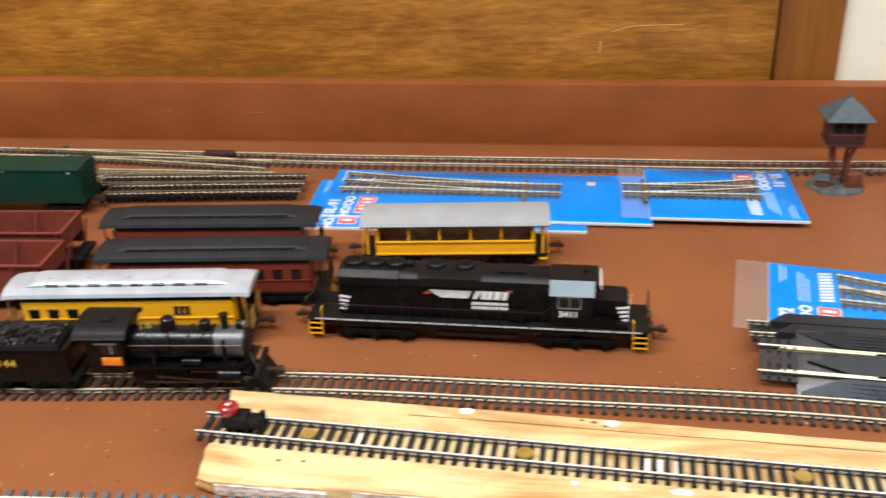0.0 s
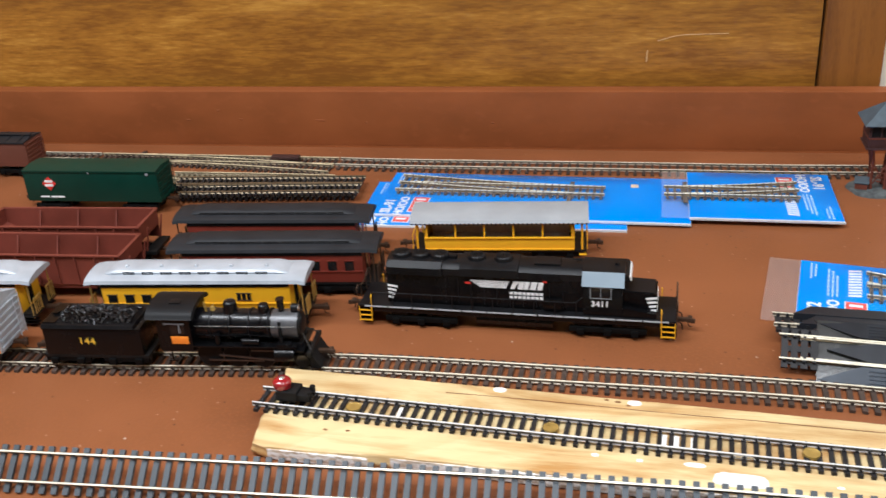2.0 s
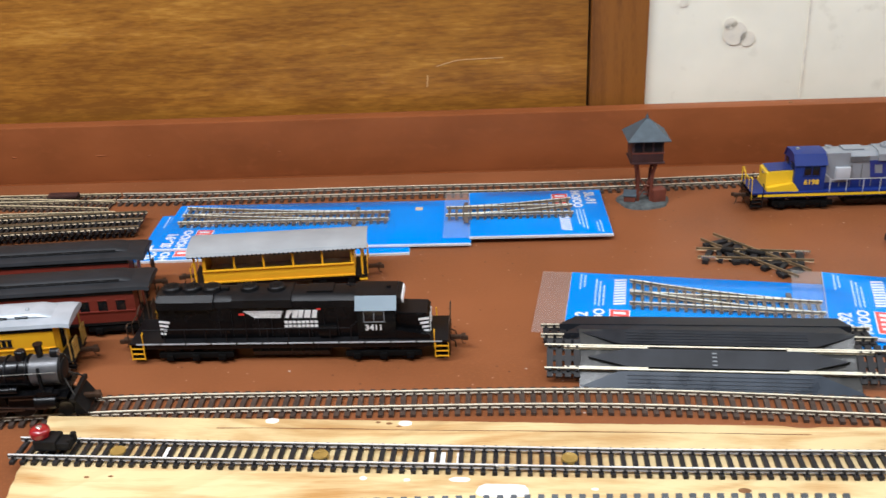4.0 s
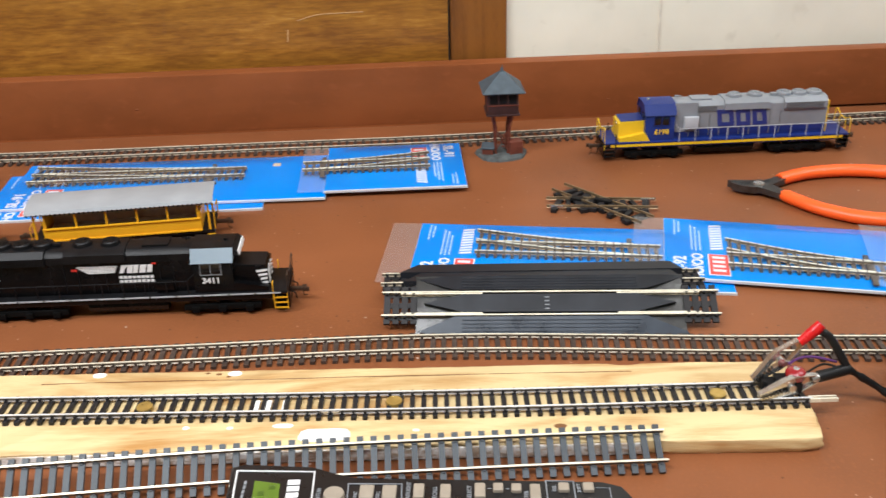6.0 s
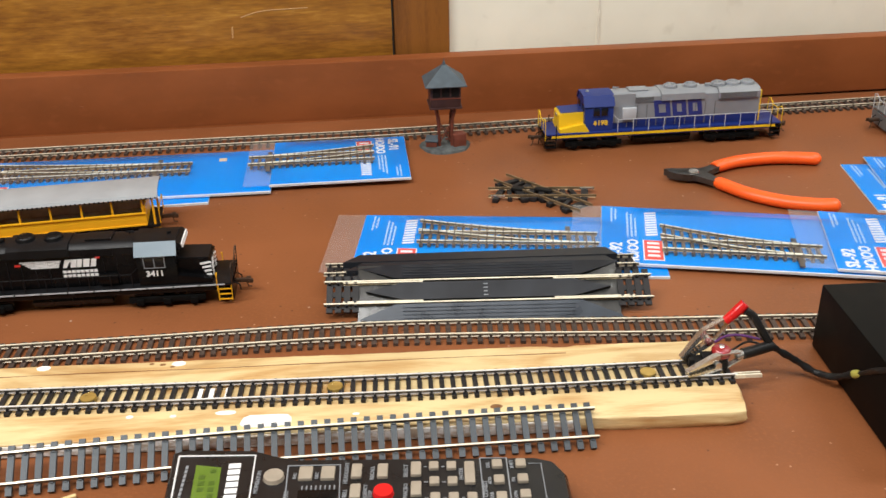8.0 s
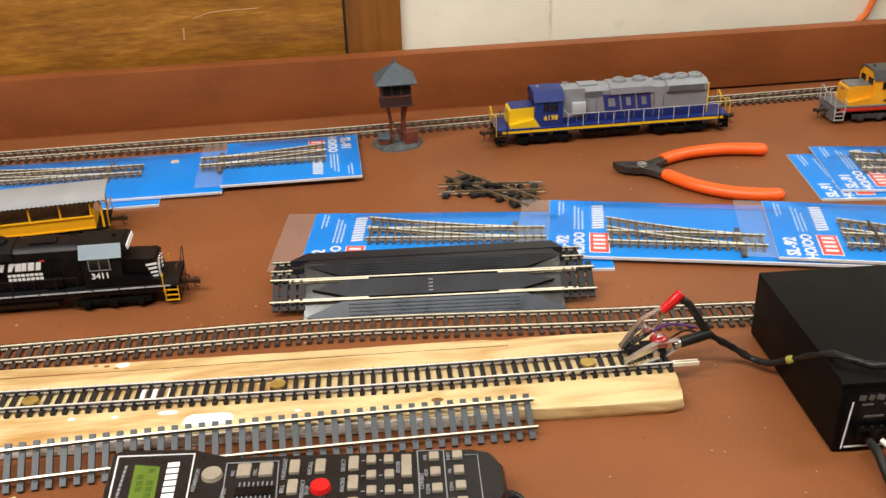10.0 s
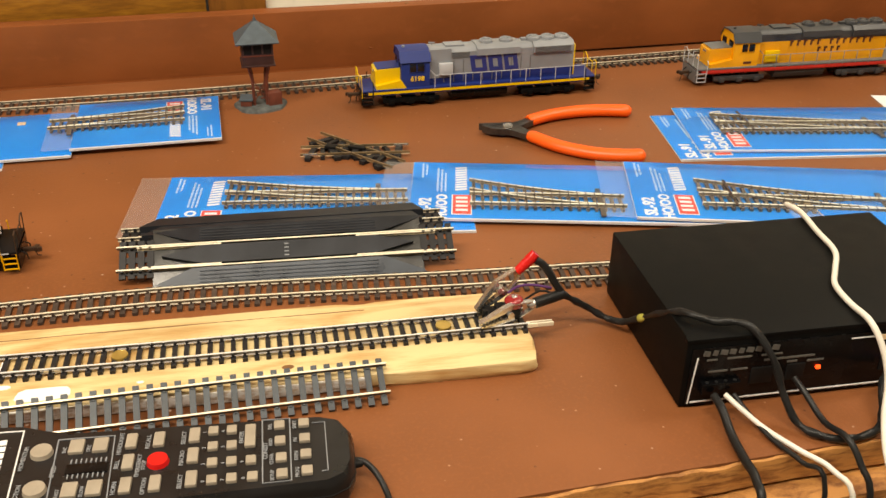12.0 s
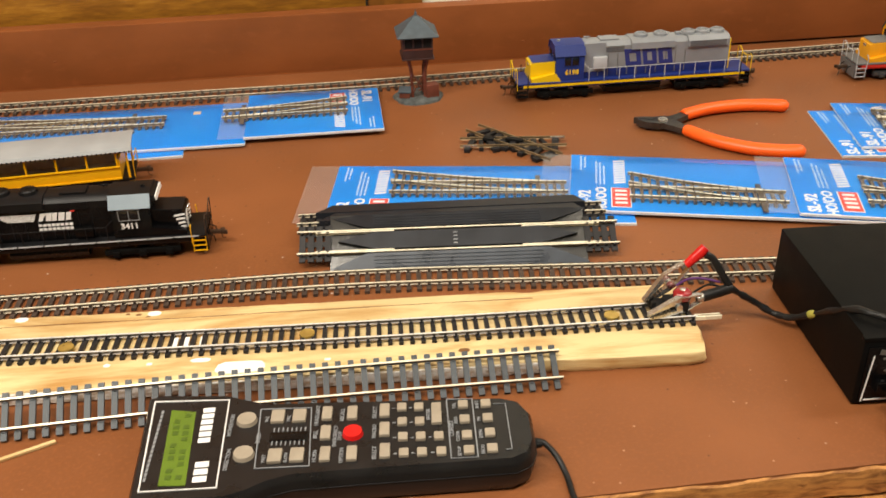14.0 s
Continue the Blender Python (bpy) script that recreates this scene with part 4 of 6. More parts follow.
csx = diesel("blue_grey_diesel_locomotive", 0.5925, 0.8358, 0, 174.3, "blue, grey and yellow six-axle model diesel on the table",
             dict(long=1.035, tall=1.01, grille=LOCOGREY, sill=BLUE, deck=BLUE, under=BLACK, truck=TRUCKBLACK, split=0.0275, hood=BLUE, upper=LOCOGREY, fan=LOCOGREY, box=PALEGREY, joint=UPGREY, cab=BLUE,
                  cabroof=BLUE, slope=BLUE, winframe=BLUE, nose=CABYELLOW, nosetop=BLUE, nosestep=CABYELLOW, stripe=CABYELLOW, rail=PALEGREY, endrail=CABYELLOW,
                  steps=MATTBLACK, pilot=BLACK))
part("hood_patch", Shape().box(0.0385, 0.01155, 0.0385, 0.021, 0.0006, 0.0275), LOCOGREY, csx)
part("battery_box", Shape().box(0.0335, 0.0135, 0.0340, 0.0130, 0.0040, 0.0110, 0.0008), PALEGREY, csx, "pale silver box on the hood side")
part("hood_end", Shape().box(-0.0912, 0, 0.034, 0.0014, 0.0228, 0.030, 0.0004), CABYELLOW, csx, "yellow hood end")
for a, b in ((-0.0355, -0.0225), (-0.0205, -0.0075), (-0.0055, 0.0095)):
    s2 = Shape()
    for x0, x1, z0, z1 in ((a, b, 0.0284, 0.0322), (a, b, 0.0406, 0.0444), (a, a + 0.0042, 0.0322, 0.0406), (b - 0.0042, b, 0.0322, 0.0406)):
        lo, hi = 0.16 * (z0 - 0.0364), 0.16 * (z1 - 0.0364)
        s2.prism([(x0 + lo, z0), (x1 + lo, z0), (x1 + hi, z1), (x0 + hi, z1)], 0.01135, 0.01180, "y")
    part("logo", s2, BLUEPRINT, csx, "dark blue block logo on the grey hood")
part("nose_skirt", Shape().prism([(0.0705, 0.0186), (0.0780, 0.0186), (0.0780, 0.0262), (0.0750, 0.0262)], 0.0156, 0.0162, "y"), CABYELLOW, csx, "yellow slanted skirt under the cab front")
words("6198", 0.0066, YELPRINT, csx, side_pose(0.0605, 0.0160, 0.0268, True), "number", bold=0.03)

up = diesel("yellow_diesel_locomotive", 0.9285, 0.7920, 0, 172.0, "yellow and grey six-axle model diesel with red sill stripe",
            dict(long=1.035, tall=1.01, grille=UPDARK, sill=REDPRINT, deck=UPGREY, under=UPDARK, truck=UPDARK, split=0.0412, hood=ORANGEYEL, upper=UPDARK, fan=UPDARK, box=ORANGEYEL, joint=ORANGEYEL, louvre=UPDARK, cab=ORANGEYEL,
                 cabroof=UPDARK, slope=UPDARK, winframe=ORANGEYEL, nose=ORANGEYEL, nosetop=UPGREY, nosestep=ORANGEYEL, stripe=REDPRINT, rail=LOCOGREY, endrail=PALEGREY,
                 steps=PALEGREY, pilot=UPGREY))
for row, x0, count, wide, high in ((0.0390, 0.014, 5, 0.0042, 0.0062), (0.0390, -0.0285, 7, 0.0042, 0.0062), (0.0312, -0.0165, 4, 0.0040, 0.0050)):
    for k in range(count):
        xa = x0 - k * (wide + 0.0030)
        s = Shape().box(xa, 0.0116, row, wide * 0.45, 0.0005, high).box(xa - wide * 0.35, 0.0116, row + high * 0.3, wide * 0.5, 0.0005, high * 0.35)
        part("lettering", s, BROWNPRINT, up, "dark brown lettering bar on the hood side")
part("number_bar", Shape().box(0.060, 0.0158, 0.0225, 0.008, 0.0005, 0.0022), BROWNPRINT, up, "dark brown number bar")
part("hood_sign", Shape().box(0.0335, 0.0130, 0.0270, 0.0150, 0.0032, 0.0110, 0.0006), CABYELLOW, up, "bright yellow box on the hood side")


def freight_end(o, x, way, w, z0, z1, material):
    s = Shape()
    for k in range(6):
        s.box(x + way * 0.0004, 0, z0 + (k + 0.6) * (z1 - z0) / 6.2, 0.0012, w * 0.84, (z1 - z0) * 0.055, 0.0004)
    part("end_rib", s, material, o)
    lad = Shape()
    for k in range(7):
        lad.box(x + way * 0.0022, w * 0.32, z0 + (k + 0.5) * (z1 - z0) / 7, 0.0005, 0.007, 0.0005)
    lad.box(x + way * 0.0022, w * 0.32 - 0.0035, (z0 + z1) / 2, 0.0005, 0.0005, z1 - z0).box(x + way * 0.0022, w * 0.32 + 0.0035, (z0 + z1) / 2, 0.0005, 0.0005, z1 - z0)
    part("ladder", lad, material, o)


def box_car(name, x, y, z, rz, label, half, w, z0, z1, ztop, body, roof, ends, trucks=TRUCKBLACK, ribs=0, wheel=0.0057, ribbed=True):
    o = thing(name, x, y, z, rz, label, "model freight car", "model cars on the table")
    part("body", Shape().box(0, 0, (z0 + z1) / 2, 2 * half, w, z1 - z0, 0.0005), body, o)
    part("roof", Shape().prism([(-w / 2 - 0.0008, z1 - 0.001), (w / 2 + 0.0008, z1 - 0.001), (w / 2 + 0.0008, z1 + 0.0006), (0, ztop), (-w / 2 - 0.0008, z1 + 0.0006)], -half - 0.0006, half + 0.0006), roof, o)
    s = Shape()
    for k in range(12):
        xx = -half + (k + 0.5) * half / 6
        for side in (-1, 1):
            s.box(xx, side * w / 4, (z1 + ztop) / 2 + 0.0007, 0.0012, w / 2, 0.0008, 0, 0, math.degrees(math.atan2(z1 - ztop, w / 2)) * side)
    if ribbed:
        part("roof_rib", s, roof, o)
        part("roof_walk", Shape().box(0, 0, ztop + 0.0012, 2 * half, 0.005, 0.0009), roof, o)
    for way in (-1, 1):
        part("end_panel", Shape().box(way * (half + 0.0003), 0, (z0 + z1) / 2, 0.0012, w * 0.98, z1 - z0), ends, o)
        freight_end(o, way * (half + 0.0009), way, w, z0, z1, ends)
        coupler(o, way * half, way)
        truck(o, way * (half - 0.022), (-0.010, 0.010), wheel, trucks, 0.030, 0.0135)
    part("underframe", Shape().box(0, 0, z0 - 0.0018, 2 * half - 0.004, w * 0.5, 0.0036, 0.0004), MATTBLACK, o)
    return o


green = box_car("green_refrigerator_car", -0.3290, 0.8650, 0, -4.5, "dark green model box car with a red and white emblem", 0.0665, 0.032, 0.0125, 0.0430, 0.0452, GREEN, GREEN, GREEN, ribbed=False)
e = part("emblem", Shape().prism([(-0.049, 0.0305), (-0.042, 0.0235), (-0.035, 0.0305), (-0.042, 0.0375)], -0.0166, -0.0161, "y"), REDPRINT, green, "red diamond emblem")
part("emblem_bar", Shape().box(-0.042, -0.0168, 0.0330, 0.008, 0.0004, 0.0022).box(-0.042, -0.0168, 0.0290, 0.008, 0.0004, 0.0024), WHITE, e, "white bars in the emblem")
part("caption", Shape().box(-0.049, -0.0163, 0.0172, 0.009, 0.0004, 0.0015).box(-0.036, -0.0163, 0.0172, 0.014, 0.0004, 0.0015), WHITE, green, "white caption bars")
part("door_fitting", Shape().ball(0.058, -0.0164, 0.0405, 0.0016, 0.0006, 0.0016).ball(0.0, -0.0164, 0.0415, 0.0012, 0.0006, 0.0012), LOCOGREY, green)

brown = box_car("brown_box_car", -0.5235, 0.9680, 0.0, -5.5, "brown model box car with a grey roof near the backboard", 0.085, 0.032, 0.0125, 0.0385, 0.0415, BROWNCAR, DARKROOF, BROWNCAR)


def hopper(x, y, rz, label):
    """An open hopper car: thin sides, rim, inner braces and a sloping floor."""
    o = thing("red_hopper_car", x, y, 0, rz, label, "model freight car", "model cars on the table")
    half, w, z0, z1 = 0.070, 0.0385, 0.0175, 0.0385
    for side in (-1, 1):
        part("side", Shape().box(0, side * (w / 2 - 0.0007), (z0 + z1) / 2 - 0.002, 2 * half, 0.0014, z1 - z0 + 0.004), HOPPERRED, o)
        s = Shape()
        for k in range(9):
            s.box(-half + 0.004 + k * (2 * half - 0.008) / 8, side * (w / 2 + 0.0006), (z0 + z1) / 2 - 0.002, 0.0012, 0.0014, z1 - z0 + 0.004)
        part("rib", s, HOPPERRED, o)
    for way in (-1, 1):
        part("end", Shape().box(way * half, 0, (z0 + z1) / 2 + 0.004, 0.0014, w, (z1 - z0) * 0.62), HOPPERRED, o)
        sl = Shape().prism([(way * half, z1 - 0.012), (way * (half - 0.028), z0 - 0.0065), (way * (half - 0.028), z0 - 0.0078), (way * half, z1 - 0.0135)], -w / 2 + 0.0014, w / 2 - 0.0014, "y")
        part("slope_sheet", sl, HOPPERRED, o)
        for side in (-1, 1):
            part("end_post", Shape().box(way * (half + 0.004), side * 0.014, 0.0245, 0.001, 0.0012, 0.024, 0, 0, 0, way * 12), HOPPERRED, o)
        part("end_sill", Shape().box(way * (half + 0.005), 0, 0.0135, 0.010, w * 0.8, 0.003, 0.0005), MATTBLACK, o)
        coupler(o, way * (half + 0.008), way)
        truck(o, way * (half - 0.014), (-0.010, 0.010), 0.0057, TRUCKBLACK, 0.030, 0.0135)
    part("floor", Shape().box(0, 0, z0 - 0.0075, 2 * half - 0.05, w - 0.003, 0.0016), HOPPERRED, o)
    for k in range(3):
        xx = -half + (k + 1) * 2 * half / 4
        b = Shape().prism([(-w / 2 + 0.001, z1 - 0.001), (-w / 2 + 0.008, z0), (w / 2 - 0.008, z0), (w / 2 - 0.001, z1 - 0.001), (w / 2 - 0.0022, z1 - 0.001), (w / 2 - 0.010, z0 + 0.004), (-w / 2 + 0.010, z0 + 0.004), (-w / 2 + 0.0022, z1 - 0.001)], xx - 0.0005, xx + 0.0005)
        part("brace", b, HOPPERRED, o)
    rim = Shape()
    for side in (-1, 1):
        rim.box(0, side * w / 2, z1, 2 * half + 0.002, 0.0026, 0.0016, 0.0003)
        rim.box(side * half, 0, z1, 0.0026, w, 0.0016, 0.0003)
    part("rim", rim, HOPPERRED, o)
    return o


hopper(-0.3085, 0.7550, -3.0, "oxide red open model hopper car, empty")
hopper(-0.3040, 0.7035, -3.5, "oxide red open model hopper car, empty, beside a silver-roofed coach")


def coach(name, x, y, rz, label, half, w, zf, ze, zt, body, roof, windows, slots=8, slot_gap=0.0175, z=0.0, vents=False, endrail=GOLD, slotmat=WINDOW, slot_len=0.62):
    """An old passenger car with open end platforms and a clerestory roof."""
    o = thing(name, x, y, z, rz, label, "model passenger car", "model cars on the table")
    bh = half - 0.012
    part("body", Shape().box(0, 0, (zf + ze) / 2, 2 * bh, w, ze - zf, 0.0004), body, o)
    part("floor", Shape().box(0, 0, zf - 0.001, 2 * half - 0.002, w, 0.002), MATTBLACK, o)
    # lower roof, with down-turned ends
    low = arch(w + 0.0035, ze, ze + 0.0052)
    s = Shape().loft([[(-half, u, v - 0.0010) for u, v in low], [(-half + 0.006, u, v) for u, v in low], [(half - 0.006, u, v) for u, v in low], [(half, u, v - 0.0010) for u, v in low]])
    part("roof", s, roof, o)
    cw = w * 0.56
    c0, c1 = ze + 0.0030, zt
    up_ = arch(cw + 0.003, c1 - 0.0028, c1, 7)
    def ring(xx, f, g):
        return [(xx, u * f, c0 + (v - c0) * g) for u, v in up_ + [(-cw / 2, c0), (cw / 2, c0)]]
    s = Shape().loft([ring(-bh - 0.001, 0.92, 0.15), ring(-bh + 0.004, 0.97, 0.72), ring(-bh + 0.011, 1, 1), ring(bh - 0.011, 1, 1), ring(bh - 0.004, 0.97, 0.72), ring(bh + 0.001, 0.92, 0.15)])
    part("clerestory", s, roof, o)
    for k in range(slots):
        xx = (k - (slots - 1) / 2) * slot_gap
        for side in (-1, 1):
            part("clerestory_window", Shape().box(xx, side * (cw / 2 + 0.0008), (c0 + c1) / 2 - 0.0004, slot_gap * slot_len, 0.0012, 0.0022), slotmat, o)
    if vents:
        for k in range(5):
            part("roof_vent", Shape().ball(-bh + 0.018 + k * (2 * bh - 0.036) / 4, -cw * 0.22, c1 - 0.0002, 0.0016, 0.0016, 0.0016, 10), roof, o)
    for (a, b_, zz, hh, frame_mat) in windows:
        for side in (-1, 1):
            ww = part("window", Shape().box((a + b_) / 2, side * (w / 2), zz, b_ - a, 0.0008, hh, 0.0002), WINDOW, o)
            part("window_frame", Shape().box((a + b_) / 2, side * (w / 2 + 0.0003), zz + hh / 2 + 0.0003, b_ - a + 0.001, 0.0006, 0.0006).box((a + b_) / 2, side * (w / 2 + 0.0003), zz - hh / 2 - 0.0003, b_ - a + 0.001, 0.0006, 0.0006), frame_mat, ww)
    part("letter_board", Shape().box(0, w / 2 + 0.0003, ze - 0.0016, 2 * bh, 0.0006, 0.0028).box(0, -w / 2 - 0.0003, ze - 0.0016, 2 * bh, 0.0006, 0.0028), MATTBLACK if not vents else SATIN, o)
    part("belt_rail", Shape().box(0, w / 2 + 0.0004, zf + 0.0095, 2 * bh, 0.0008, 0.0009).box(0, -w / 2 - 0.0004, zf + 0.0095, 2 * bh, 0.0008, 0.0009), body, o)
    for way in (-1, 1):
        part("end_door", Shape().box(way * (bh + 0.0002), 0, (zf + ze) / 2, 0.0008, 0.008, ze - zf - 0.004), WINDOW, o)
        r = Shape()
        for side in (-1, 1):
            r.tube([(way * (half - 0.001), side * 0.0145, zf), (way * (half - 0.001), side * 0.0145, zf + 0.0125), (way * (half - 0.001), side * 0.005, zf + 0.0125), (way * (half - 0.001), side * 0.005, zf)], 0.0006, 5)
            r.tube([(way * (half - 0.0035), side * 0.0152, zf - 0.004), (way * (half - 0.0035), side * 0.0152, ze)], 0.0006, 5)
            for k in range(3):
                r.tube([(way * (half - 0.001), side * (0.007 + k * 0.0025), zf), (way * (half - 0.001), side * (0.007 + k * 0.0025), zf + 0.0125)], 0.0004, 4)
        part("platform_railing", r, endrail, o)
        st = Shape()
        for side in (-1, 1):
            for k in range(3):
                st.box(way * (half - 0.0065), side * (w / 2 - 0.003 + 0.001 * (2 - k)), zf - 0.0022 - k * 0.0032, 0.009, 0.005, 0.0007)
        part("platform_step", st, MATTBLACK, o)
        coupler(o, way * half, way)
        truck(o, way * (bh - 0.018), (-0.0115, 0.0115), 0.0057, TRUCKBLACK, 0.034, 0.0135)
    part("truss_rod", Shape().box(0, 0.008, zf - 0.006, bh, 0.0012, 0.001).box(0, -0.008, zf - 0.006, bh, 0.0012, 0.001).box(0, 0, zf - 0.0055, 0.03, 0.014, 0.006, 0.001), MATTBLACK, o)
    return o


wy = [(-0.0665, -0.0595, 0.0245, 0.0085, DARKPRINT), (-0.0535, -0.0465, 0.0245, 0.0085, DARKPRINT), (-0.0405, -0.0335, 0.0245, 0.0085, DARKPRINT),
      (0.031, 0.0338, 0.0275, 0.005, DARKPRINT), (0.0348, 0.0376, 0.0275, 0.005, DARKPRINT), (0.0386, 0.0414, 0.0275, 0.005, DARKPRINT)]
silver_a = coach("silver_roofed_coach", -0.1615, 0.6505, -0.8, "yellow model coach with a silver clerestory roof", 0.0825, 0.031, 0.0125, 0.0385, 0.0470, YELLOW, SILVER, wy, 8, 0.0142, vents=True)
copy_thing(silver_a, pose(-0.3690, 0.6550, 0, 0, 0, -1.2))
wr = [(-0.062 + k * 0.0132, -0.0552 + k * 0.0132, 0.0265, 0.0082, MAROON) for k in range(10)]
red_a = coach("dark_roofed_red_coach", -0.1165, 0.6995, -1.0, "dark red model coach with a dark grey clerestory roof", 0.0825, 0.031, 0.0125, 0.0385, 0.0465, MAROON, DARKROOF, wr, 9, 0.0135, endrail=RUST, slotmat=MATTBLACK, slot_len=0.94)
copy_thing(red_a, pose(-0.1300, 0.7540, 0, 0, 0, -1.8))


def open_coach():
    """An open excursion car: corrugated grey roof on posts, yellow side panels and benches."""
    o = thing("open_excursion_coach", 0.0555, 0.7540, 0, -1.6, "yellow open-sided model excursion coach with a grey roof", "model passenger car", "model cars on the table")
    half, w, zf, ze = 0.071, 0.034, 0.0115, 0.0360
    part("floor", Shape().box(0, 0, zf - 0.001, 2 * half - 0.003, w, 0.0024), MATTBLACK, o)
    prof = []
    top = [(u, v) for u, v in arch(w + 0.006, ze, ze + 0.0048, 8)]
    bot = [(u * 0.95, v - 0.0011) for u, v in reversed(top)]
    part("roof", Shape().prism(top + bot, -half, half), GREYROOF, o)
    s = Shape()
    for k in range(40):
        xx = -half + (k + 0.5) * 2 * half / 40
        for side in (-1, 1):
            part("rafter_end", Shape().box(xx, side * (w / 2 + 0.0022), ze - 0.0004, 0.0012, 0.0016, 0.0014), DARKROOF, o)
    for side in (-1, 1):
        part("side_panel", Shape().box(0, side * (w / 2 - 0.0006), zf + 0.0055, 2 * half - 0.022, 0.0014, 0.0098, 0.0003), YELLOW, o)
        part("side_rail", Shape().box(0, side * (w / 2), zf + 0.0107, 2 * half - 0.022, 0.0022, 0.0009).box(0, side * (w / 2 + 0.0002), zf + 0.0008, 2 * half - 0.022, 0.0016, 0.0012), YELLOW, o)
        for k in range(6):
            xx = -0.058 + k * 0.0232
            part("post", Shape().box(xx, side * (w / 2 - 0.0008), (zf + ze) / 2 + 0.004, 0.0015, 0.0016, ze - zf - 0.006), YELLOW, o)
    for way in (-1, 1):
        for side in (-1, 1):
            part("corner_post", Shape().box(way * (half - 0.005), side * (w / 2 - 0.001), (zf + ze) / 2, 0.0016, 0.0016, ze - zf).box(way * (half - 0.0045), side * (w / 2 - 0.001), zf - 0.004, 0.006, 0.004, 0.0008), YELLOW, o)
        part("end_panel", Shape().box(way * (half - 0.0115), 0, zf + 0.0085, 0.0012, w - 0.003, 0.016), YELLOW, o)
        part("end_railing", Shape().tube([(way * (half - 0.001), -0.015, zf), (way * (half - 0.001), -0.015, zf + 0.012), (way * (half - 0.001), 0.015, zf + 0.012), (way * (half - 0.001), 0.015, zf)], 0.0005, 5), YELLOW, o)
        coupler(o, way * half, way)
        truck(o, way * (half - 0.026), (-0.0115, 0.0115), 0.0057, TRUCKBLACK, 0.034, 0.0135)
    part("bench", Shape().box(0, 0, zf + 0.0045, 0.112, w - 0.010, 0.006, 0.0005).box(0, 0.002, zf + 0.0105, 0.112, 0.0016, 0.0120, 0.0004), BENCH, o, "long tan back-to-back bench")
    return o


open_coach()


# ---- the short train on the middle track ----
def steam_engine():
    o = thing("steam_locomotive", -0.1130, 0.5858, 0.0050, -2.2, "black model steam locomotive with a graphite smokebox, on the middle track", "model locomotive")
    zb, r = 0.0292, 0.0098
    boiler = part("boiler", Shape().cyl((-0.032, 0, zb), (0.024, 0, zb), r + 0.0008, r, 28), BOILERBLACK, o)
    s = Shape()
    for xx in (-0.020, -0.006, 0.008, 0.022):
        s.cyl((xx - 0.0004, 0, zb), (xx + 0.0004, 0, zb), r + 0.0011, r + 0.0011, 28)
    part("boiler_band", s, SATIN, boiler)
    sm = part("smokebox", Shape().cyl((0.024, 0, zb), (0.0425, 0, zb), r + 0.0003, r + 0.0003, 28), SMOKEBOX, o, "graphite grey smokebox")
    part("smokebox_front", Shape().cyl((0.0425, 0, zb), (0.0437, 0, zb), r, r * 0.9, 28).ball(0.0437, 0, zb, 0.0016, 0.0075, 0.0075, 18), SATIN, sm)
    part("smokestack", Shape().cyl((0.0300, 0, zb + r - 0.001), (0.0300, 0, zb + r + 0.0085), 0.0021, 0.0026, 16).cyl((0.0300, 0, zb + r + 0.0085), (0.0300, 0, zb + r + 0.0095), 0.0031, 0.0031, 16), BOILERBLACK, o)
    part("sand_dome", Shape().cyl((0.0175, 0, zb + r - 0.0015), (0.0175, 0, zb + r + 0.0042), 0.0040, 0.0037, 16).ball(0.0175, 0, zb + r + 0.0042, 0.0037, 0.0037, 0.0018, 14), BOILERBLACK, o)
    part("steam_dome", Shape().cyl((-0.0065, 0, zb + r - 0.0015), (-0.0065, 0, zb + r + 0.0056), 0.0053, 0.0047, 18).ball(-0.0065, 0, zb + r + 0.0056, 0.0047, 0.0047, 0.0026, 14), BOILERBLACK, o)
    part("bell", Shape().cyl((-0.0195, 0, zb + r), (-0.0195, 0, zb + r + 0.0028), 0.0024, 0.0012, 12).cyl((-0.0195, -0.003, zb + r + 0.0030), (-0.0195, 0.003, zb + r + 0.0030), 0.0004, 0.0004, 6), GOLD, o, "small brass bell")
    part("whistle", Shape().cyl((-0.026, 0.002, zb + r), (-0.026, 0.002, zb + r + 0.0045), 0.0008, 0.0008, 8).cyl((-0.0235, -0.002, zb + r), (-0.0235, -0.002, zb + r + 0.0035), 0.0009, 0.0006, 8), GOLD, o)
    hl = part("headlight", Shape().cyl((0.0375, 0, zb + r + 0.0025), (0.0425, 0, zb + r + 0.0025), 0.0030, 0.0030, 16).box(0.040, 0, zb + r, 0.004, 0.004, 0.002), SATIN, o)
    part("headlight_lens", Shape().cyl((0.0425, 0, zb + r + 0.0025), (0.0429, 0, zb + r + 0.0025), 0.0025, 0.0025, 16), STEEL, hl)
    # cab
    cab = part("cab", Shape().box(-0.0435, -0.0148, 0.0282, 0.024, 0.0012, 0.0250).box(-0.0435, 0.0148, 0.0282, 0.024, 0.0012, 0.0250).box(-0.0320, 0, 0.0285, 0.0012, 0.0290, 0.0255), BLACK, o)
    part("cab_roof", Shape().prism([(-0.0180, 0.0412)] + [(0.0175 * -math.cos(math.pi * k / 10), 0.0415 + 0.0062 * math.sin(math.pi * k / 10)) for k in range(11)] + [(0.0180, 0.0412), (0.0165, 0.0409), (0, 0.0460), (-0.0165, 0.0409)], -0.0620, -0.0285), CABBLACK, cab)
    part("roof_hatch", Shape().box(-0.0435, -0.004, 0.0477, 0.008, 0.006, 0.0008, 0.0002), SATIN, cab)
    for side in (-1, 1):
        part("cab_window", Shape().box(-0.0405, side * 0.0155, 0.0330, 0.0105, 0.0006, 0.0075, 0.0002), WINDOW, cab)
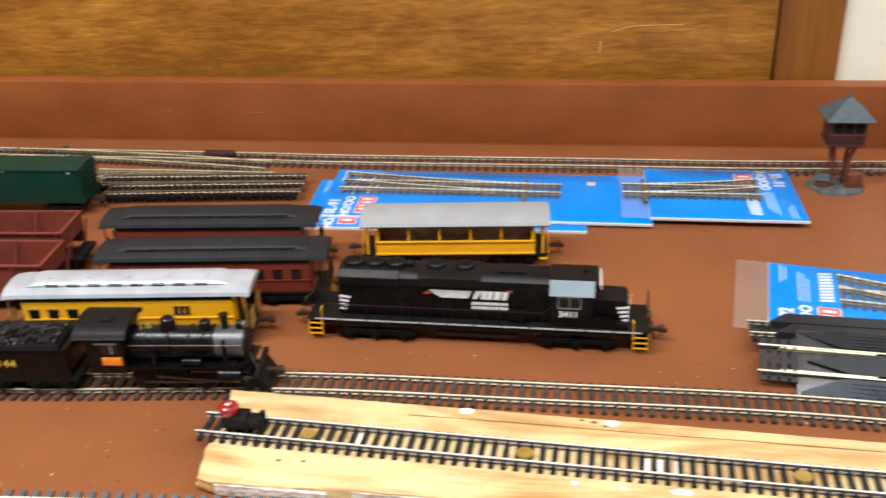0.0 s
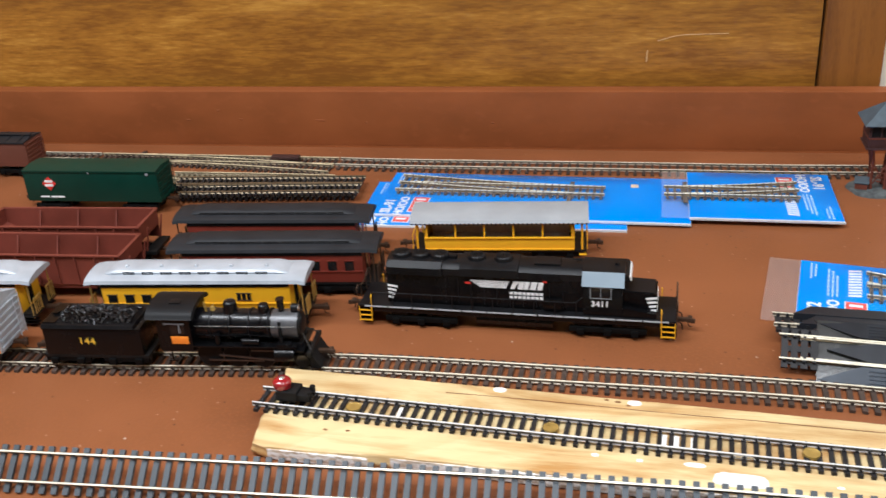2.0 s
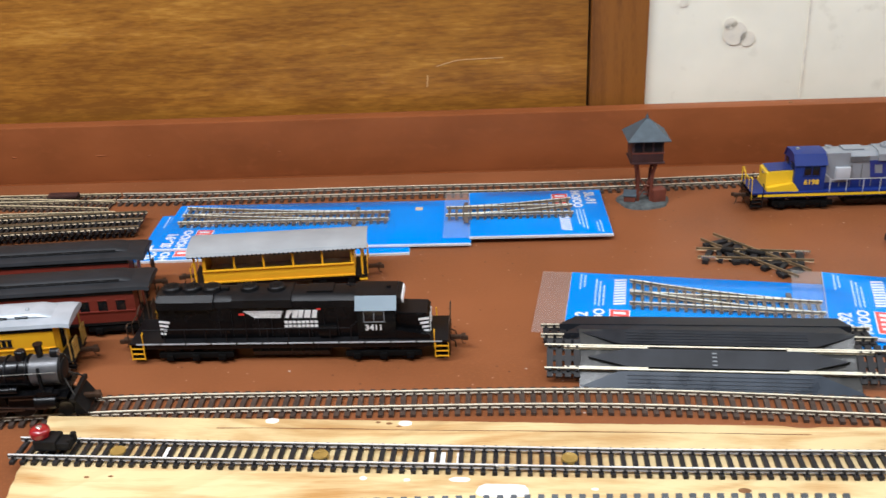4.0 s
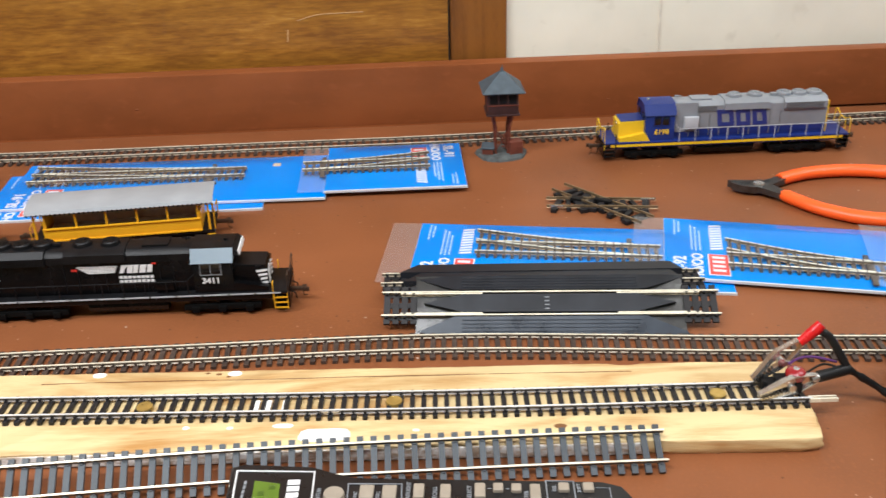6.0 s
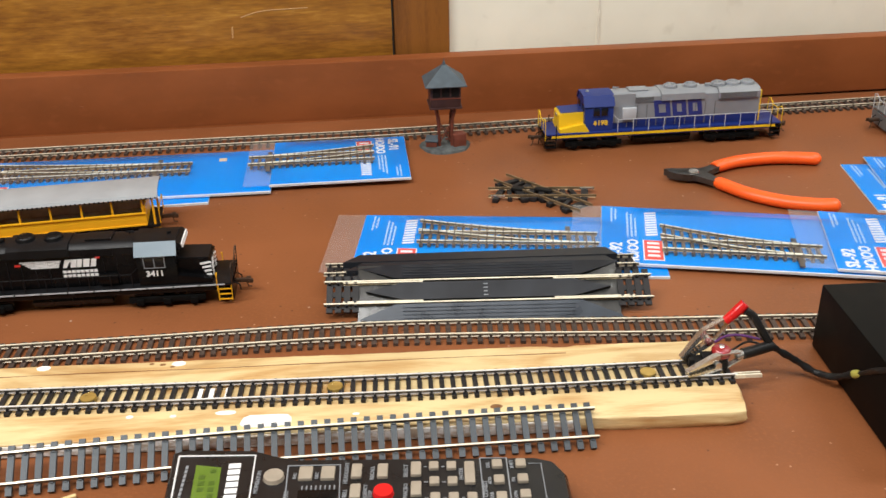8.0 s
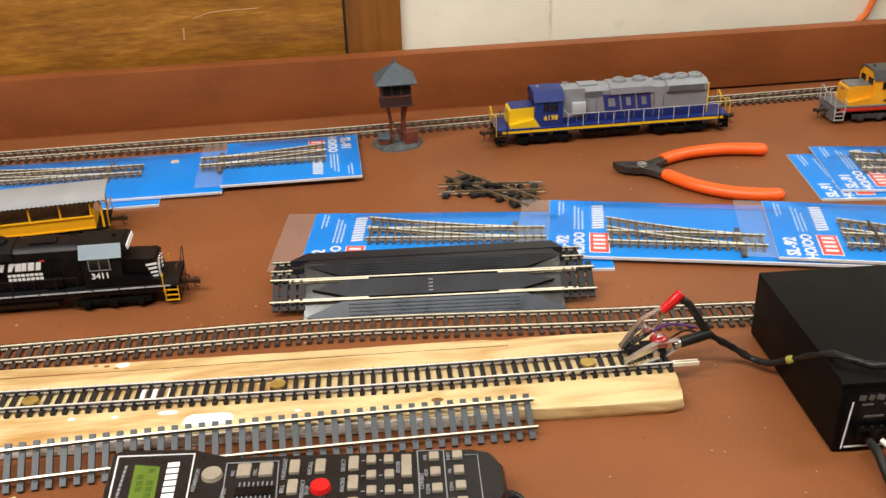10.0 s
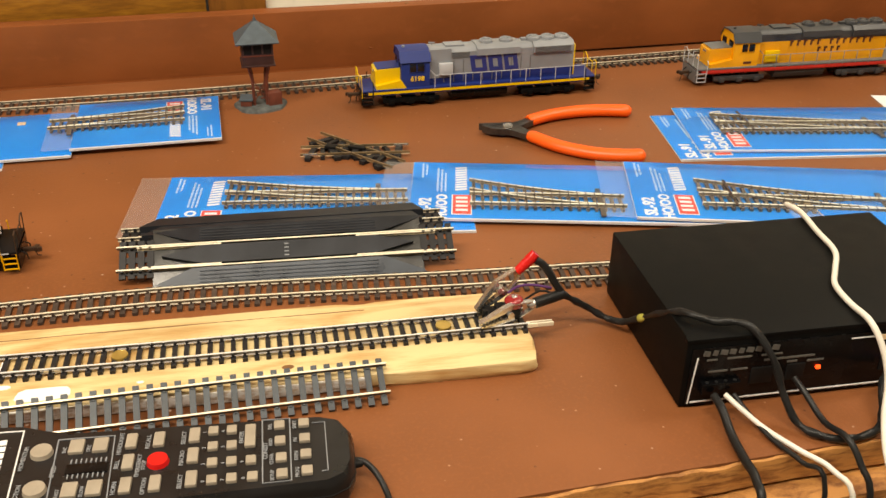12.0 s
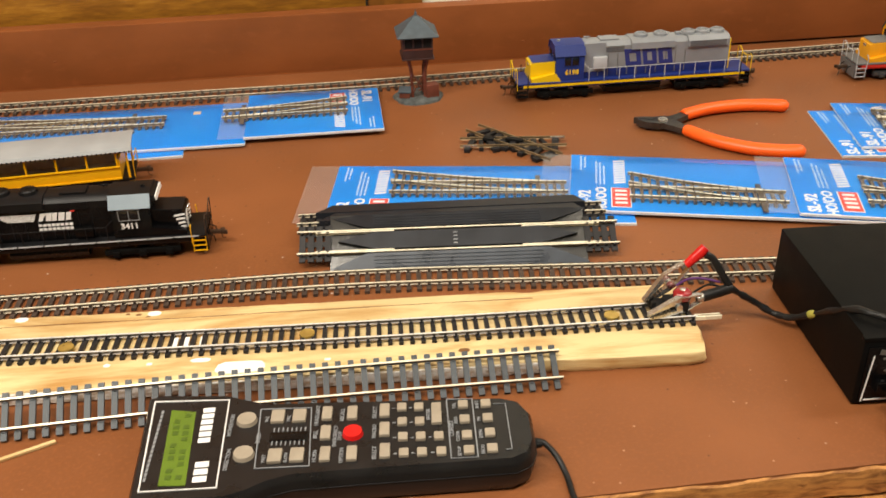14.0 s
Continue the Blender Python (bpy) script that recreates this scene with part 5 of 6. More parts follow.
    part("window_frame", Shape().box(-0.0425, -0.0158, 0.0370, 0.0145, 0.0006, 0.0008).box(-0.0392, -0.0158, 0.0336, 0.0009, 0.0006, 0.0070), LOCOGREY, cab, "pale worn window edge")
    part("number_panel", Shape().box(-0.0400, -0.0156, 0.0245, 0.0125, 0.0006, 0.0056, 0.0001), ORANGEPRINT, cab, "orange panel under the cab window")
    # running gear
    part("running_board", Shape().box(0.004, -0.0125, 0.0196, 0.076, 0.006, 0.0009).box(0.004, 0.0125, 0.0196, 0.076, 0.006, 0.0009).box(0.044, 0, 0.0165, 0.006, 0.030, 0.0009), BLACK, o)
    part("main_frame", Shape().box(0.000, 0, 0.0135, 0.088, 0.011, 0.0075, 0.0005), MATTBLACK, o)
    part("firebox", Shape().box(-0.026, 0, 0.0215, 0.018, 0.0185, 0.014, 0.001), BLACK, o)
    for side in (-1, 1):
        part("cylinder", Shape().cyl((0.0265, side * 0.0135, 0.0135), (0.0405, side * 0.0135, 0.0135), 0.0047, 0.0047, 18).box(0.0335, side * 0.0125, 0.0192, 0.010, 0.0055, 0.0055, 0.0006), BLACK, o)
        for xx in (-0.0225, -0.0035, 0.0155):
            dw = Shape().cyl((xx, side * 0.0078, 0.0098), (xx, side * 0.0098, 0.0098), 0.0091, 0.0091, 28)
            w_ = part("driving_wheel", dw, MATTBLACK, o)
            sp = Shape().cyl((xx, side * 0.0078, 0.0098), (xx, side * 0.0101, 0.0098), 0.0098, 0.0098, 28)
            sp.box(xx, side * 0.0101, 0.0045, 0.008, 0.0012, 0.004, 0.0004)
            part("tyre", Shape().cyl((xx, side * 0.0080, 0.0098), (xx, side * 0.0093, 0.0098), 0.0095, 0.0095, 28), DARKSTEEL, w_)
        part("connecting_rod", Shape().box(-0.0035, side * 0.0112, 0.0068, 0.040, 0.0009, 0.0014).box(0.0085, side * 0.0124, 0.0096, 0.046, 0.0008, 0.0012, 0, 0, 0, 5).box(0.018, side * 0.0130, 0.0158, 0.018, 0.0008, 0.001), DARKSTEEL, o)
        part("pump", Shape().cyl((-0.014, side * 0.0125, 0.0205), (-0.014, side * 0.0125, 0.0275), 0.0020, 0.0020, 12).cyl((0.004, side * 0.0130, 0.0228), (0.016, side * 0.0130, 0.0228), 0.0022, 0.0022, 12), BLACK, o)
        part("handrail", Shape().tube([(-0.030, side * 0.0113, 0.0330), (0.042, side * 0.0108, 0.0330)], 0.0003, 5), STEEL, o)
        part("cab_step", Shape().box(-0.0480, side * 0.0140, 0.0080, 0.006, 0.003, 0.0008).box(-0.0480, side * 0.0148, 0.0120, 0.0008, 0.001, 0.009), BLACK, o)
    for side in (-1, 1):
        for pts, r_ in (([(-0.030, side * 0.0117, 0.0270), (-0.012, side * 0.0120, 0.0262), (0.002, side * 0.0122, 0.0275), (0.024, side * 0.0118, 0.0262)], 0.0005),
                        ([(-0.005, side * 0.0065, 0.0385), (-0.004, side * 0.0100, 0.0330), (-0.006, side * 0.0122, 0.0240)], 0.0005),
                        ([(0.030, side * 0.0080, 0.0350), (0.031, side * 0.0110, 0.0290), (0.032, side * 0.0128, 0.0215)], 0.0013),
                        ([(0.017, side * 0.0060, 0.0385), (0.0155, side * 0.0100, 0.0320), (0.0150, side * 0.0118, 0.0210)], 0.0004)):
            part("pipe", Shape().tube(pts, r_, 6, 4), BLACK, o)
    pt = part("pilot_truck", Shape().box(0.044, 0, 0.0068, 0.014, 0.014, 0.003, 0.0005), MATTBLACK, o)
    wheelset(pt, 0.0435, 0.0052)
    part("pilot", Shape().prism([(0.050, 0.0125), (0.0515, 0.0125), (0.0575, 0.0022), (0.050, 0.0022)], -0.0125, 0.0125, "y").box(0.0505, 0, 0.0140, 0.003, 0.0300, 0.0035, 0.0004), MATTBLACK, o)
    br = Shape()
    for side in (-1, 1):
        br.tube([(0.0437, side * 0.0035, zb - 0.004), (0.0515, side * 0.0115, 0.0158)], 0.0005, 5)
    part("pilot_brace", br, DARKSTEEL, o)
    coupler(o, 0.0535, 1, 0.0085)
    o.scale = (0.96, 1, 1)
    return o


steam_engine()
tender = thing("coal_tender", -0.2150, 0.5915, 0.0050, -2.2, "black model tender heaped with shiny coal", "model tender")
part("tank", Shape().box(0, 0, 0.0205, 0.070, 0.0305, 0.0210, 0.0008), BLACK, tender)
part("frame", Shape().box(0, 0, 0.0090, 0.076, 0.0300, 0.0026, 0.0004), MATTBLACK, tender)
part("coping", Shape().prism([(-0.0160, 0.0310), (0.0160, 0.0310), (0.0150, 0.0335), (-0.0150, 0.0335)], -0.035, 0.031), SATIN, tender)
heap = Shape()
rnd = random.Random(4)
for k in range(430):
    cx, cy = rnd.uniform(-0.024, 0.029), rnd.uniform(-0.0125, 0.0125)
    cz = 0.0330 + 0.0050 * (1 - (cy / 0.0145) ** 2) * (0.75 + 0.25 * (cx + 0.024) / 0.053)
    sz = rnd.uniform(0.0009, 0.0019)
    heap.box(cx, cy, cz - 0.0006, sz, sz * rnd.uniform(0.7, 1.2), sz * rnd.uniform(0.6, 1.0), 0, rnd.uniform(0, 90), rnd.uniform(0, 60), rnd.uniform(0, 60))
part("coal_load", heap, COAL, tender, "heap of shiny coal")
part("rear_deck", Shape().box(-0.030, 0, 0.0338, 0.009, 0.026, 0.001).cyl((-0.030, 0, 0.0338), (-0.030, 0, 0.0360), 0.003, 0.003, 12), BLACK, tender)
words("144", 0.0072, YELPRINT, tender, side_pose(-0.004, -0.01535, 0.0210), "number", 1.15)
for tx in (-0.021, 0.021):
    truck(tender, tx, (-0.0095, 0.0095), 0.0055, TRUCKBLACK, 0.028, 0.0132)
coupler(tender, -0.038, -1, 0.009)

yel = box_car("yellow_refrigerator_car", -0.3640, 0.5968, 0.0050, -1.6, "yellow model refrigerator car with silver roof and ends behind the tender", 0.0800, 0.0345, 0.0105, 0.0425, 0.0500, YELLOW, SILVER, SILVER)
part("placard", Shape().box(0.060, -0.0176, 0.0265, 0.018, 0.0006, 0.019), PINKPRINT, yel, "pale printed placard")
part("grab_iron", Shape().box(0.077, -0.0178, 0.018, 0.004, 0.001, 0.001).box(0.077, -0.0178, 0.024, 0.004, 0.001, 0.001).box(0.077, -0.0178, 0.030, 0.004, 0.001, 0.001).box(0.077, -0.0178, 0.036, 0.004, 0.001, 0.001), YELLOW, yel)
part("upper_band", Shape().box(0, -0.0174, 0.0400, 0.160, 0.0006, 0.008), SILVER, yel, "silver band under the roof")


# ---- loose turnouts, crossings and spare track ----
def turnout(parent, x0, x1, y, z, spread, way, tie=TIEPACK, metal=DULLRAIL, wide_tie=0.0025, chairs=False):
    """The rails and sleepers of a turnout lying along local x from its toe x0 to its heel x1."""
    g, n = 0.0085, 14
    def route(off, bend):
        pts = []
        for k in range(n + 1):
            t = k / n
            pts.append(Vector((x0 + (x1 - x0) * t, y + off + bend * spread * way * t ** 1.7, 0)))
        return pts
    for off, bend, a, b in ((-g, 0, 0, n), (g, 0, 0, n), (-g, 1, 2, n), (g, 1, 2, n)):
        pts = route(off, bend)[a:b + 1]
        rail_part(rail_shape(pts, 0, z + 0.0022, 1.3 if chairs else 1.25), metal, parent)
    rnd = random.Random(7)
    count = int(abs(x1 - x0) / 0.0064)
    for k in range(count):
        t = (k + 0.5) / count
        wide = (0.0245 if chairs else 0.028) + spread * t ** 1.7
        xs = x0 + (x1 - x0) * t
        s = Shape().box(xs, y + way * spread * t ** 1.7 / 2, z + 0.0011, wide_tie, wide, 0.0022)
        for yy in (-g, g, -g + way * spread * t ** 1.7, g + way * spread * t ** 1.7):
            s.box(xs, y + yy - 0.0009, z + 0.0028, wide_tie * 0.7, 0.0010, 0.0013)
            if chairs:
                s.box(xs, y + yy, z + 0.0036, wide_tie * 0.34, 0.0023, 0.0025)
        part("sleeper", s, tie, parent)
    s = Shape().box(x0 + (x1 - x0) * 0.70, y + way * spread * 0.27, z + 0.0036, 0.020, 0.004, 0.0018, 0.0004, math.degrees(math.atan2(spread * way, x1 - x0)) if x1 > x0 else 0)
    part("frog", s, tie, parent)
    part("tie_bar", Shape().box(x0 + (x1 - x0) * 0.16, y, z + 0.0018, 0.004, 0.046, 0.0016, 0.0004), tie, parent)


def film_mesh(x0, x1, w, lift, z, seed):
    """Slack plastic film with shallow crinkles, raised over what lies in it."""
    bm = bmesh.new()
    nx, ny = 34, 14
    grid = []
    for i in range(nx + 1):
        row = []
        for j in range(ny + 1):
            u, v = i / nx, j / ny
            hump = min(1, 6 * min(u, 1 - u)) * min(1, 4 * min(v, 1 - v))
            h = lift * hump * (0.92 + 0.08 * math.sin(3 * u + seed)) + 0.0005 * noise.noise((u * 9 + seed, v * 4, seed))
            row.append(bm.verts.new((x0 + (x1 - x0) * u, w * (v - 0.5), z + h)))
        grid.append(row)
    for i in range(nx):
        for j in range(ny):
            bm.faces.new((grid[i][j], grid[i + 1][j], grid[i + 1][j + 1], grid[i][j + 1]))
    return bm


def pack(x, y, z, rz, label, code, length=0.2355, flap=0.0235, span=(0.055, 0.205), spread=0.020, way=1, w=0.1, toe_right=False, turned=False, yoff=-0.004, stub=0.0, empty=False, strap=0.0, printed=True):
    """A turnout in a clear sleeve on a blue printed card. Local x runs from the flap along the card."""
    p = thing("turnout_pack", x, y, z, rz, label, "turnout pack", "blue turnout packs on the table")
    c = part("card", Shape().box(flap + length / 2, 0, 0.0011, length, w, 0.0006), CARDBLUE, p)
    part("card_back", Shape().box(flap + length / 2, 0, 0.0004, length + 0.0006, w + 0.0016, 0.0008), CARDWHITE, p, "white card backing")
    part("fold_line", Shape().box(flap + length / 2, -w / 2 - 0.0004, 0.0016, length, 0.0012, 0.0010), CARDWHITE, p, "white folded edge")
    if flap > 0.005:
        part("flap", film_mesh(0, flap + 0.001, w, 0.0005, 0.0012, 3.1), FLAP, p, "empty clear plastic end of the sleeve")
    part("sleeve", film_mesh(flap, flap + length, w, 0.0062, 0.0016, 1.3), FILM, p, "glossy clear plastic sleeve")
    if not printed:
        return p
    end = flap + length if turned else flap
    sg = -1 if turned else 1
    rot = -90 if turned else 90
    zt = 0.0016
    def at(u, v):
        return pose(end + sg * u, v * sg, zt, 0, 0, rot)
    words(code, 0.0132, WHITE, c, at(0.0118, -0.0310), "code", bold=0.035)
    words("HO/OO", 0.0118, WHITE, c, at(0.0245, -0.0300), "gauge", bold=0.035)
    small = Shape()
    for u, v, ln in ((0.0080, 0.033, 0.026), (0.0112, 0.035, 0.022), (0.0205, 0.018, 0.046), (0.0236, 0.016, 0.044), (0.0267, 0.012, 0.034)):
        for k in range(int(ln / 0.0026)):
            small.box(end + sg * u, sg * (v - ln / 2 + 0.002 + k * 0.0026), zt, (0.0013, 0.0017)[k % 2], (0.0019, 0.0013, 0.0016)[k % 3], 0.0002)
    part("small_print", small, PALEPRINT, c, "lines of small white print")
    bold = Shape()
    for k in range(10):
        bold.box(end + sg * 0.0390, sg * (0.000 + k * 0.0044), zt, 0.0095, 0.0026, 0.0002, 0, 12 * sg)
    part("title_bars", bold, WHITE, c, "bold white title bars")
    lg = part("logo_panel", Shape().box(end + sg * 0.0395, -sg * 0.0265, zt, 0.0155, 0.0330, 0.0003), WHITE, c, "white-edged red logo panel")
    part("logo", Shape().box(end + sg * 0.0395, -sg * 0.0265, zt + 0.0003, 0.0137, 0.0312, 0.0003), LOGORED, lg)
    bars = Shape()
    for k in range(4):
        bars.box(end + sg * 0.0395, -sg * (0.0365 - k * 0.0068), zt + 0.0006, 0.0092, 0.0032, 0.0003)
    part("logo_bar", bars, WHITE, lg)
    if stub:
        part("tab", Shape().box(stub, 0.030, zt, 0.007, 0.007, 0.0003), PINKPRINT, c, "small pink printed square")
    if empty:
        return p
    a, b = (span[1], span[0]) if toe_right else span
    t = part("turnout", Shape().box((a + b) / 2, yoff, 0.0026, 0.012, 0.016, 0.0012), TIEBLACK, p, "nickel silver turnout with black sleepers")
    turnout(t, a, b, yoff, 0.0018, spread, way, metal=PACKRAIL, chairs=True)
    if strap:
        part("strap", Shape().box(strap, yoff + way * 0.010, 0.0064, 0.0022, 0.044, 0.0008, 0.0002, 4), RUST, p, "dark brown strap over the turnout")
    return p


pack(-0.0720, 0.8610, 0.0, -5.0, "blue turnout pack lying under another pack", "SL-92", 0.238, 0.0, empty=True)
pack(-0.0585, 0.8790, 0.0022, -6.8, "blue turnout pack with a long turnout", "SL-91", 0.281, 0.0, (0.011, 0.206), 0.018, 1, 0.1, True, stub=0.232, yoff=0.008)
pack(0.1970, 0.8580, 0.0048, -6.4, "blue turnout pack with its print at the far end", "SL-91", 0.125, 0.0235, (0.002, 0.118), 0.016, 1, 0.104, False, True, yoff=-0.002)
pack(0.2545, 0.6905, 0.0, -15.5, "blue turnout pack with a clear flap, behind a rerailer track", "SL-92", span=(0.070, 0.211), toe_right=True, yoff=0.004)
pack(0.4435, 0.6570, 0.0030, -20.5, "blue turnout pack with a clear flap, overlapping another pack", "SL-92", span=(0.069, 0.188), spread=0.024, toe_right=True, way=1, yoff=-0.022)
pack(0.6055, 0.6005, 0.0060, -22.5, "blue turnout pack with a clear flap, behind the black power box", "SL-92", span=(0.074, 0.240), spread=0.025, toe_right=True, way=1, yoff=-0.022, strap=0.098)
pack(0.7136, 0.4885, 0.0088, -9.0, "blue card pack with a clear end, lying behind the power box", "", 0.23, span=(0, 0), w=0.07, printed=False)
pack(0.7130, 0.6860, 0.0, -14.5, "blue turnout pack lying under another pack", "SL-91", 0.25, 0.002, empty=True)
pack(0.7375, 0.6930, 0.0024, -17.0, "blue turnout pack with a glinting turnout", "SL-91", 0.26, 0.002, (0.030, 0.2), 0.02, 1, toe_right=True, strap=0.058)

note = thing("paper_sheet", 0.9670, 0.7175, 0, -24.0, "corner of a white sheet of paper beside the turnout packs", "paper")
part("sheet", Shape().prism([(0, 0), (0.085, 0.004), (0.080, -0.070), (0.008, -0.064)], 0.0002, 0.0008, "z"), CARDWHITE, note)


def rerailer(x, y, z, rz, rx, label, ramp_front, mirror=1):
    """A rerailer track: rails, end sleepers, a centre ramp and two side ramps with toothed marks."""
    o = thing("rerailer_track", x, y, z, rz, label, "track", "rerailer tracks", rx=0)
    o.matrix_basis = pose(x, y, z, 0, 0, rz) @ pose(0, 0, 0, rx, 0, 0)
    half = 0.113
    p = [Vector((-half, 0, 0)), Vector((0, 0, 0)), Vector((half, 0, 0))]
    for off in (-0.0085, 0.0085):
        rail_part(rail_shape(p, off, 0.0024), RAIL, o)
        part("guard_rail", rail_shape([Vector((-0.1, 0, 0)), Vector((-0.045, 0, 0))], off * 0.86, 0.0022), RAIL, o)
        part("guard_rail", rail_shape([Vector((0.045, 0, 0)), Vector((0.1, 0, 0))], off * 0.86, 0.0022), RAIL, o)
    part("base", Shape().box(0, 0, 0.0008, 0.180, 0.0440, 0.0010, 0.0004), CLEARGREY, o, "clear grey plastic base")
    for way in (-1, 1):
        for k in range(4):
            ob = new("sleeper", TIES["moulded"])
            ob.parent = o
            ob.matrix_basis = pose(way * (0.0915 + k * 0.0060), 0, 0)
        part("sleeper_web", Shape().box(way * 0.1005, 0.0085, 0.0008, 0.022, 0.005, 0.0014).box(way * 0.1005, -0.0085, 0.0008, 0.022, 0.005, 0.0014).box(way * 0.1005, 0, 0.0008, 0.022, 0.004, 0.0014), TIEBLACK, o)
    part("centre_ramp", Shape().prism([(-0.084, 0.0), (-0.058, 0.0066), (0.058, 0.0066), (0.084, 0.0), (0.058, -0.0066), (-0.058, -0.0066)], 0.0015, 0.0050, "z"), RUBBER, o, "black tapered centre ramp")
    for side, mat_ in ((-1, ramp_front), (1, RUBBER)):
        s = Shape().loft([
            [(-0.090, side * 0.0200, 0.0012), (-0.092, side * 0.0222, 0.0010), (-0.092, side * 0.0222, 0.0004), (-0.090, side * 0.0200, 0.0004)],
            [(-0.064, side * 0.0100, 0.0050), (-0.060, side * 0.0225, 0.0014), (-0.060, side * 0.0225, 0.0004), (-0.064, side * 0.0100, 0.0004)],
            [(0.064, side * 0.0100, 0.0050), (0.060, side * 0.0225, 0.0014), (0.060, side * 0.0225, 0.0004), (0.064, side * 0.0100, 0.0004)],
            [(0.090, side * 0.0200, 0.0012), (0.092, side * 0.0222, 0.0010), (0.092, side * 0.0222, 0.0004), (0.090, side * 0.0200, 0.0004)]])
        part("side_ramp", s, mat_, o)
        gr = Shape()
        for k in range(4):
            yy = side * (0.0125 + k * 0.0024)
            gr.box(0, yy, 0.0052 - (abs(yy) - 0.0100) * 0.304 + 0.0001, 0.118, 0.0005, 0.0006)
        part("ramp_groove", gr, mat_, o)
    marks = Shape()
    for k in range(4):
        marks.box(-0.002, -0.0045 + k * 0.0028, 0.0051, 0.003, 0.0008, 0.0006)
    part("centre_mark", marks, LOCOGREY, o)
    return o


rerailer(0.3520, 0.5650, 0.0125, -10.8, 34, "grey and black rerailer track propped up at an angle", RAMPGREY)
second = rerailer(0.3560, 0.6015, 0.0105, -9.8, -6, "black rerailer track lying behind another one", RUBBER)
for y0, y1, z0, x0 in ((-0.0210, -0.0095, 0.0058, 0.093), (-0.0095, 0.0050, 0.0062, 0.097), (0.0050, 0.0190, 0.0068, 0.100)):
    part("cover_strip", Shape().prism([(-x0, y0), (-x0 + 0.012, y1), (x0 - 0.006, y1), (x0, y0)], 0.0012, z0, "z"), RUBBER, second, "black ribbed cover strip")

dia = thing("diamond_crossing", 0.4430, 0.7350, 0.0, 0, "small brass-railed crossing with broken black sleepers on the table", "track crossing")
for ang, ln in ((-13.5, 0.046), (-57, 0.048)):
    m4 = pose(0, 0, 0, 0, 0, ang)
    for off in (-0.0082, 0.0082):
        pts = [m4 @ Vector((-ln, off, 0)), m4 @ Vector((0, off, 0)), m4 @ Vector((ln, off, 0))]
        part("rail", rail_shape(pts, 0, 0.0032), BRASSRAIL, dia)
    for k in range(9):
        q = m4 @ Vector(((k - 4) * 0.0092, 0, 0))
        wide = (0.0050, 0.0038, 0.0060)[k % 3]
        part("sleeper", Shape().box(q.x, q.y, 0.0019 + (0.0002 if ang < -20 else 0), wide, 0.027 - 0.006 * (k % 2), 0.0036, 0.0004, ang + (k * 7 % 5 - 2) * 8), TIEBLACK, dia)
part("frog", Shape().box(0.003, 0.004, 0.0045, 0.016, 0.0055, 0.0026, 0.0006, -35).box(-0.018, 0.012, 0.0045, 0.010, 0.007, 0.003, 0.0006, -35), MATTBLACK, dia)
part("rail_joiner", Shape().box(0.040, -0.0015, 0.0045, 0.012, 0.0024, 0.0022, 0.0004, -13.5), STEEL, dia, "bright rail joiner")
part("rail_joiner", Shape().box(-0.0385, 0.001, 0.0045, 0.012, 0.0024, 0.0022, 0.0004, -13.5), STEEL, dia, "bright rail joiner")

spare = thing("spare_turnout", -0.386, 0.9934, 0, -6.5, "long brassy turnout in the track along the backboard", "track")
turnout(spare, 0.0, 0.268, 0.0, 0.0, 0.021, -1, TIE, DULLRAIL, 0.0030)
part("switch_motor", Shape().box(0.212, 0.002, 0.0062, 0.030, 0.009, 0.0036, 0.0008), TOWERDARK, spare, "dark brown switch motor")
# The second and third lengths take darker materials to paint the pile's shadow.
LOOSE = [((-0.285, 0.9325), (-0.1155, 0.9145), DULLRAIL, "khaki"), ((-0.275, 0.9060), (-0.084, 0.8990), BRASSRAIL, "black"), ((-0.262, 0.8825), (-0.0845, 0.8790), BRASSRAIL, "black")]
for k, (a, b, metal, tie) in enumerate(LOOSE):
    mid = ((a[0] + b[0]) / 2, (a[1] + b[1]) / 2 + 0.0006)
    track("spare_track", [a, mid, b], tie, 0.0056, metal, "spare length of track lying loose behind the red coaches", "spare track lengths", z=0.0008 * k)
    if k:
        track("spare_track", [(a[0] + 0.006, a[1] - 0.004), (mid[0] + 0.006, mid[1] - 0.004), (b[0] + 0.004, b[1] - 0.004)], tie, 0.0056, metal,
              "spare length of track stacked on another length", "spare track lengths", z=0.0056 + 0.0008 * k)

# ---- pliers ----
pl = thing("wire_cutters", 0.5830, 0.7350, 0.0, 0, "flush wire cutters with orange vinyl grips, lying open", "pliers")


def grip(pts, r0, r1):
    pts = spline([Vector(p) for p in pts], 6)
    rings, k = [], len(pts)
    for i, p in enumerate(pts):
        d = (pts[min(i + 1, k - 1)] - pts[max(i - 1, 0)]).normalized()
        side = Vector((-d.y, d.x, 0))
        t = i / (k - 1)
        r = (r0 + (r1 - r0) * t) * (1 if i < k - 2 else (0.85 if i == k - 2 else 0.45)) * (0.8 if i == 0 else 1)
        rings.append([p + side * (r * math.cos(a)) + Vector((0, 0, 0.82 * r * math.sin(a))) for a in [2 * math.pi * q / 14 for q in range(14)]])
    return Shape().loft(rings)


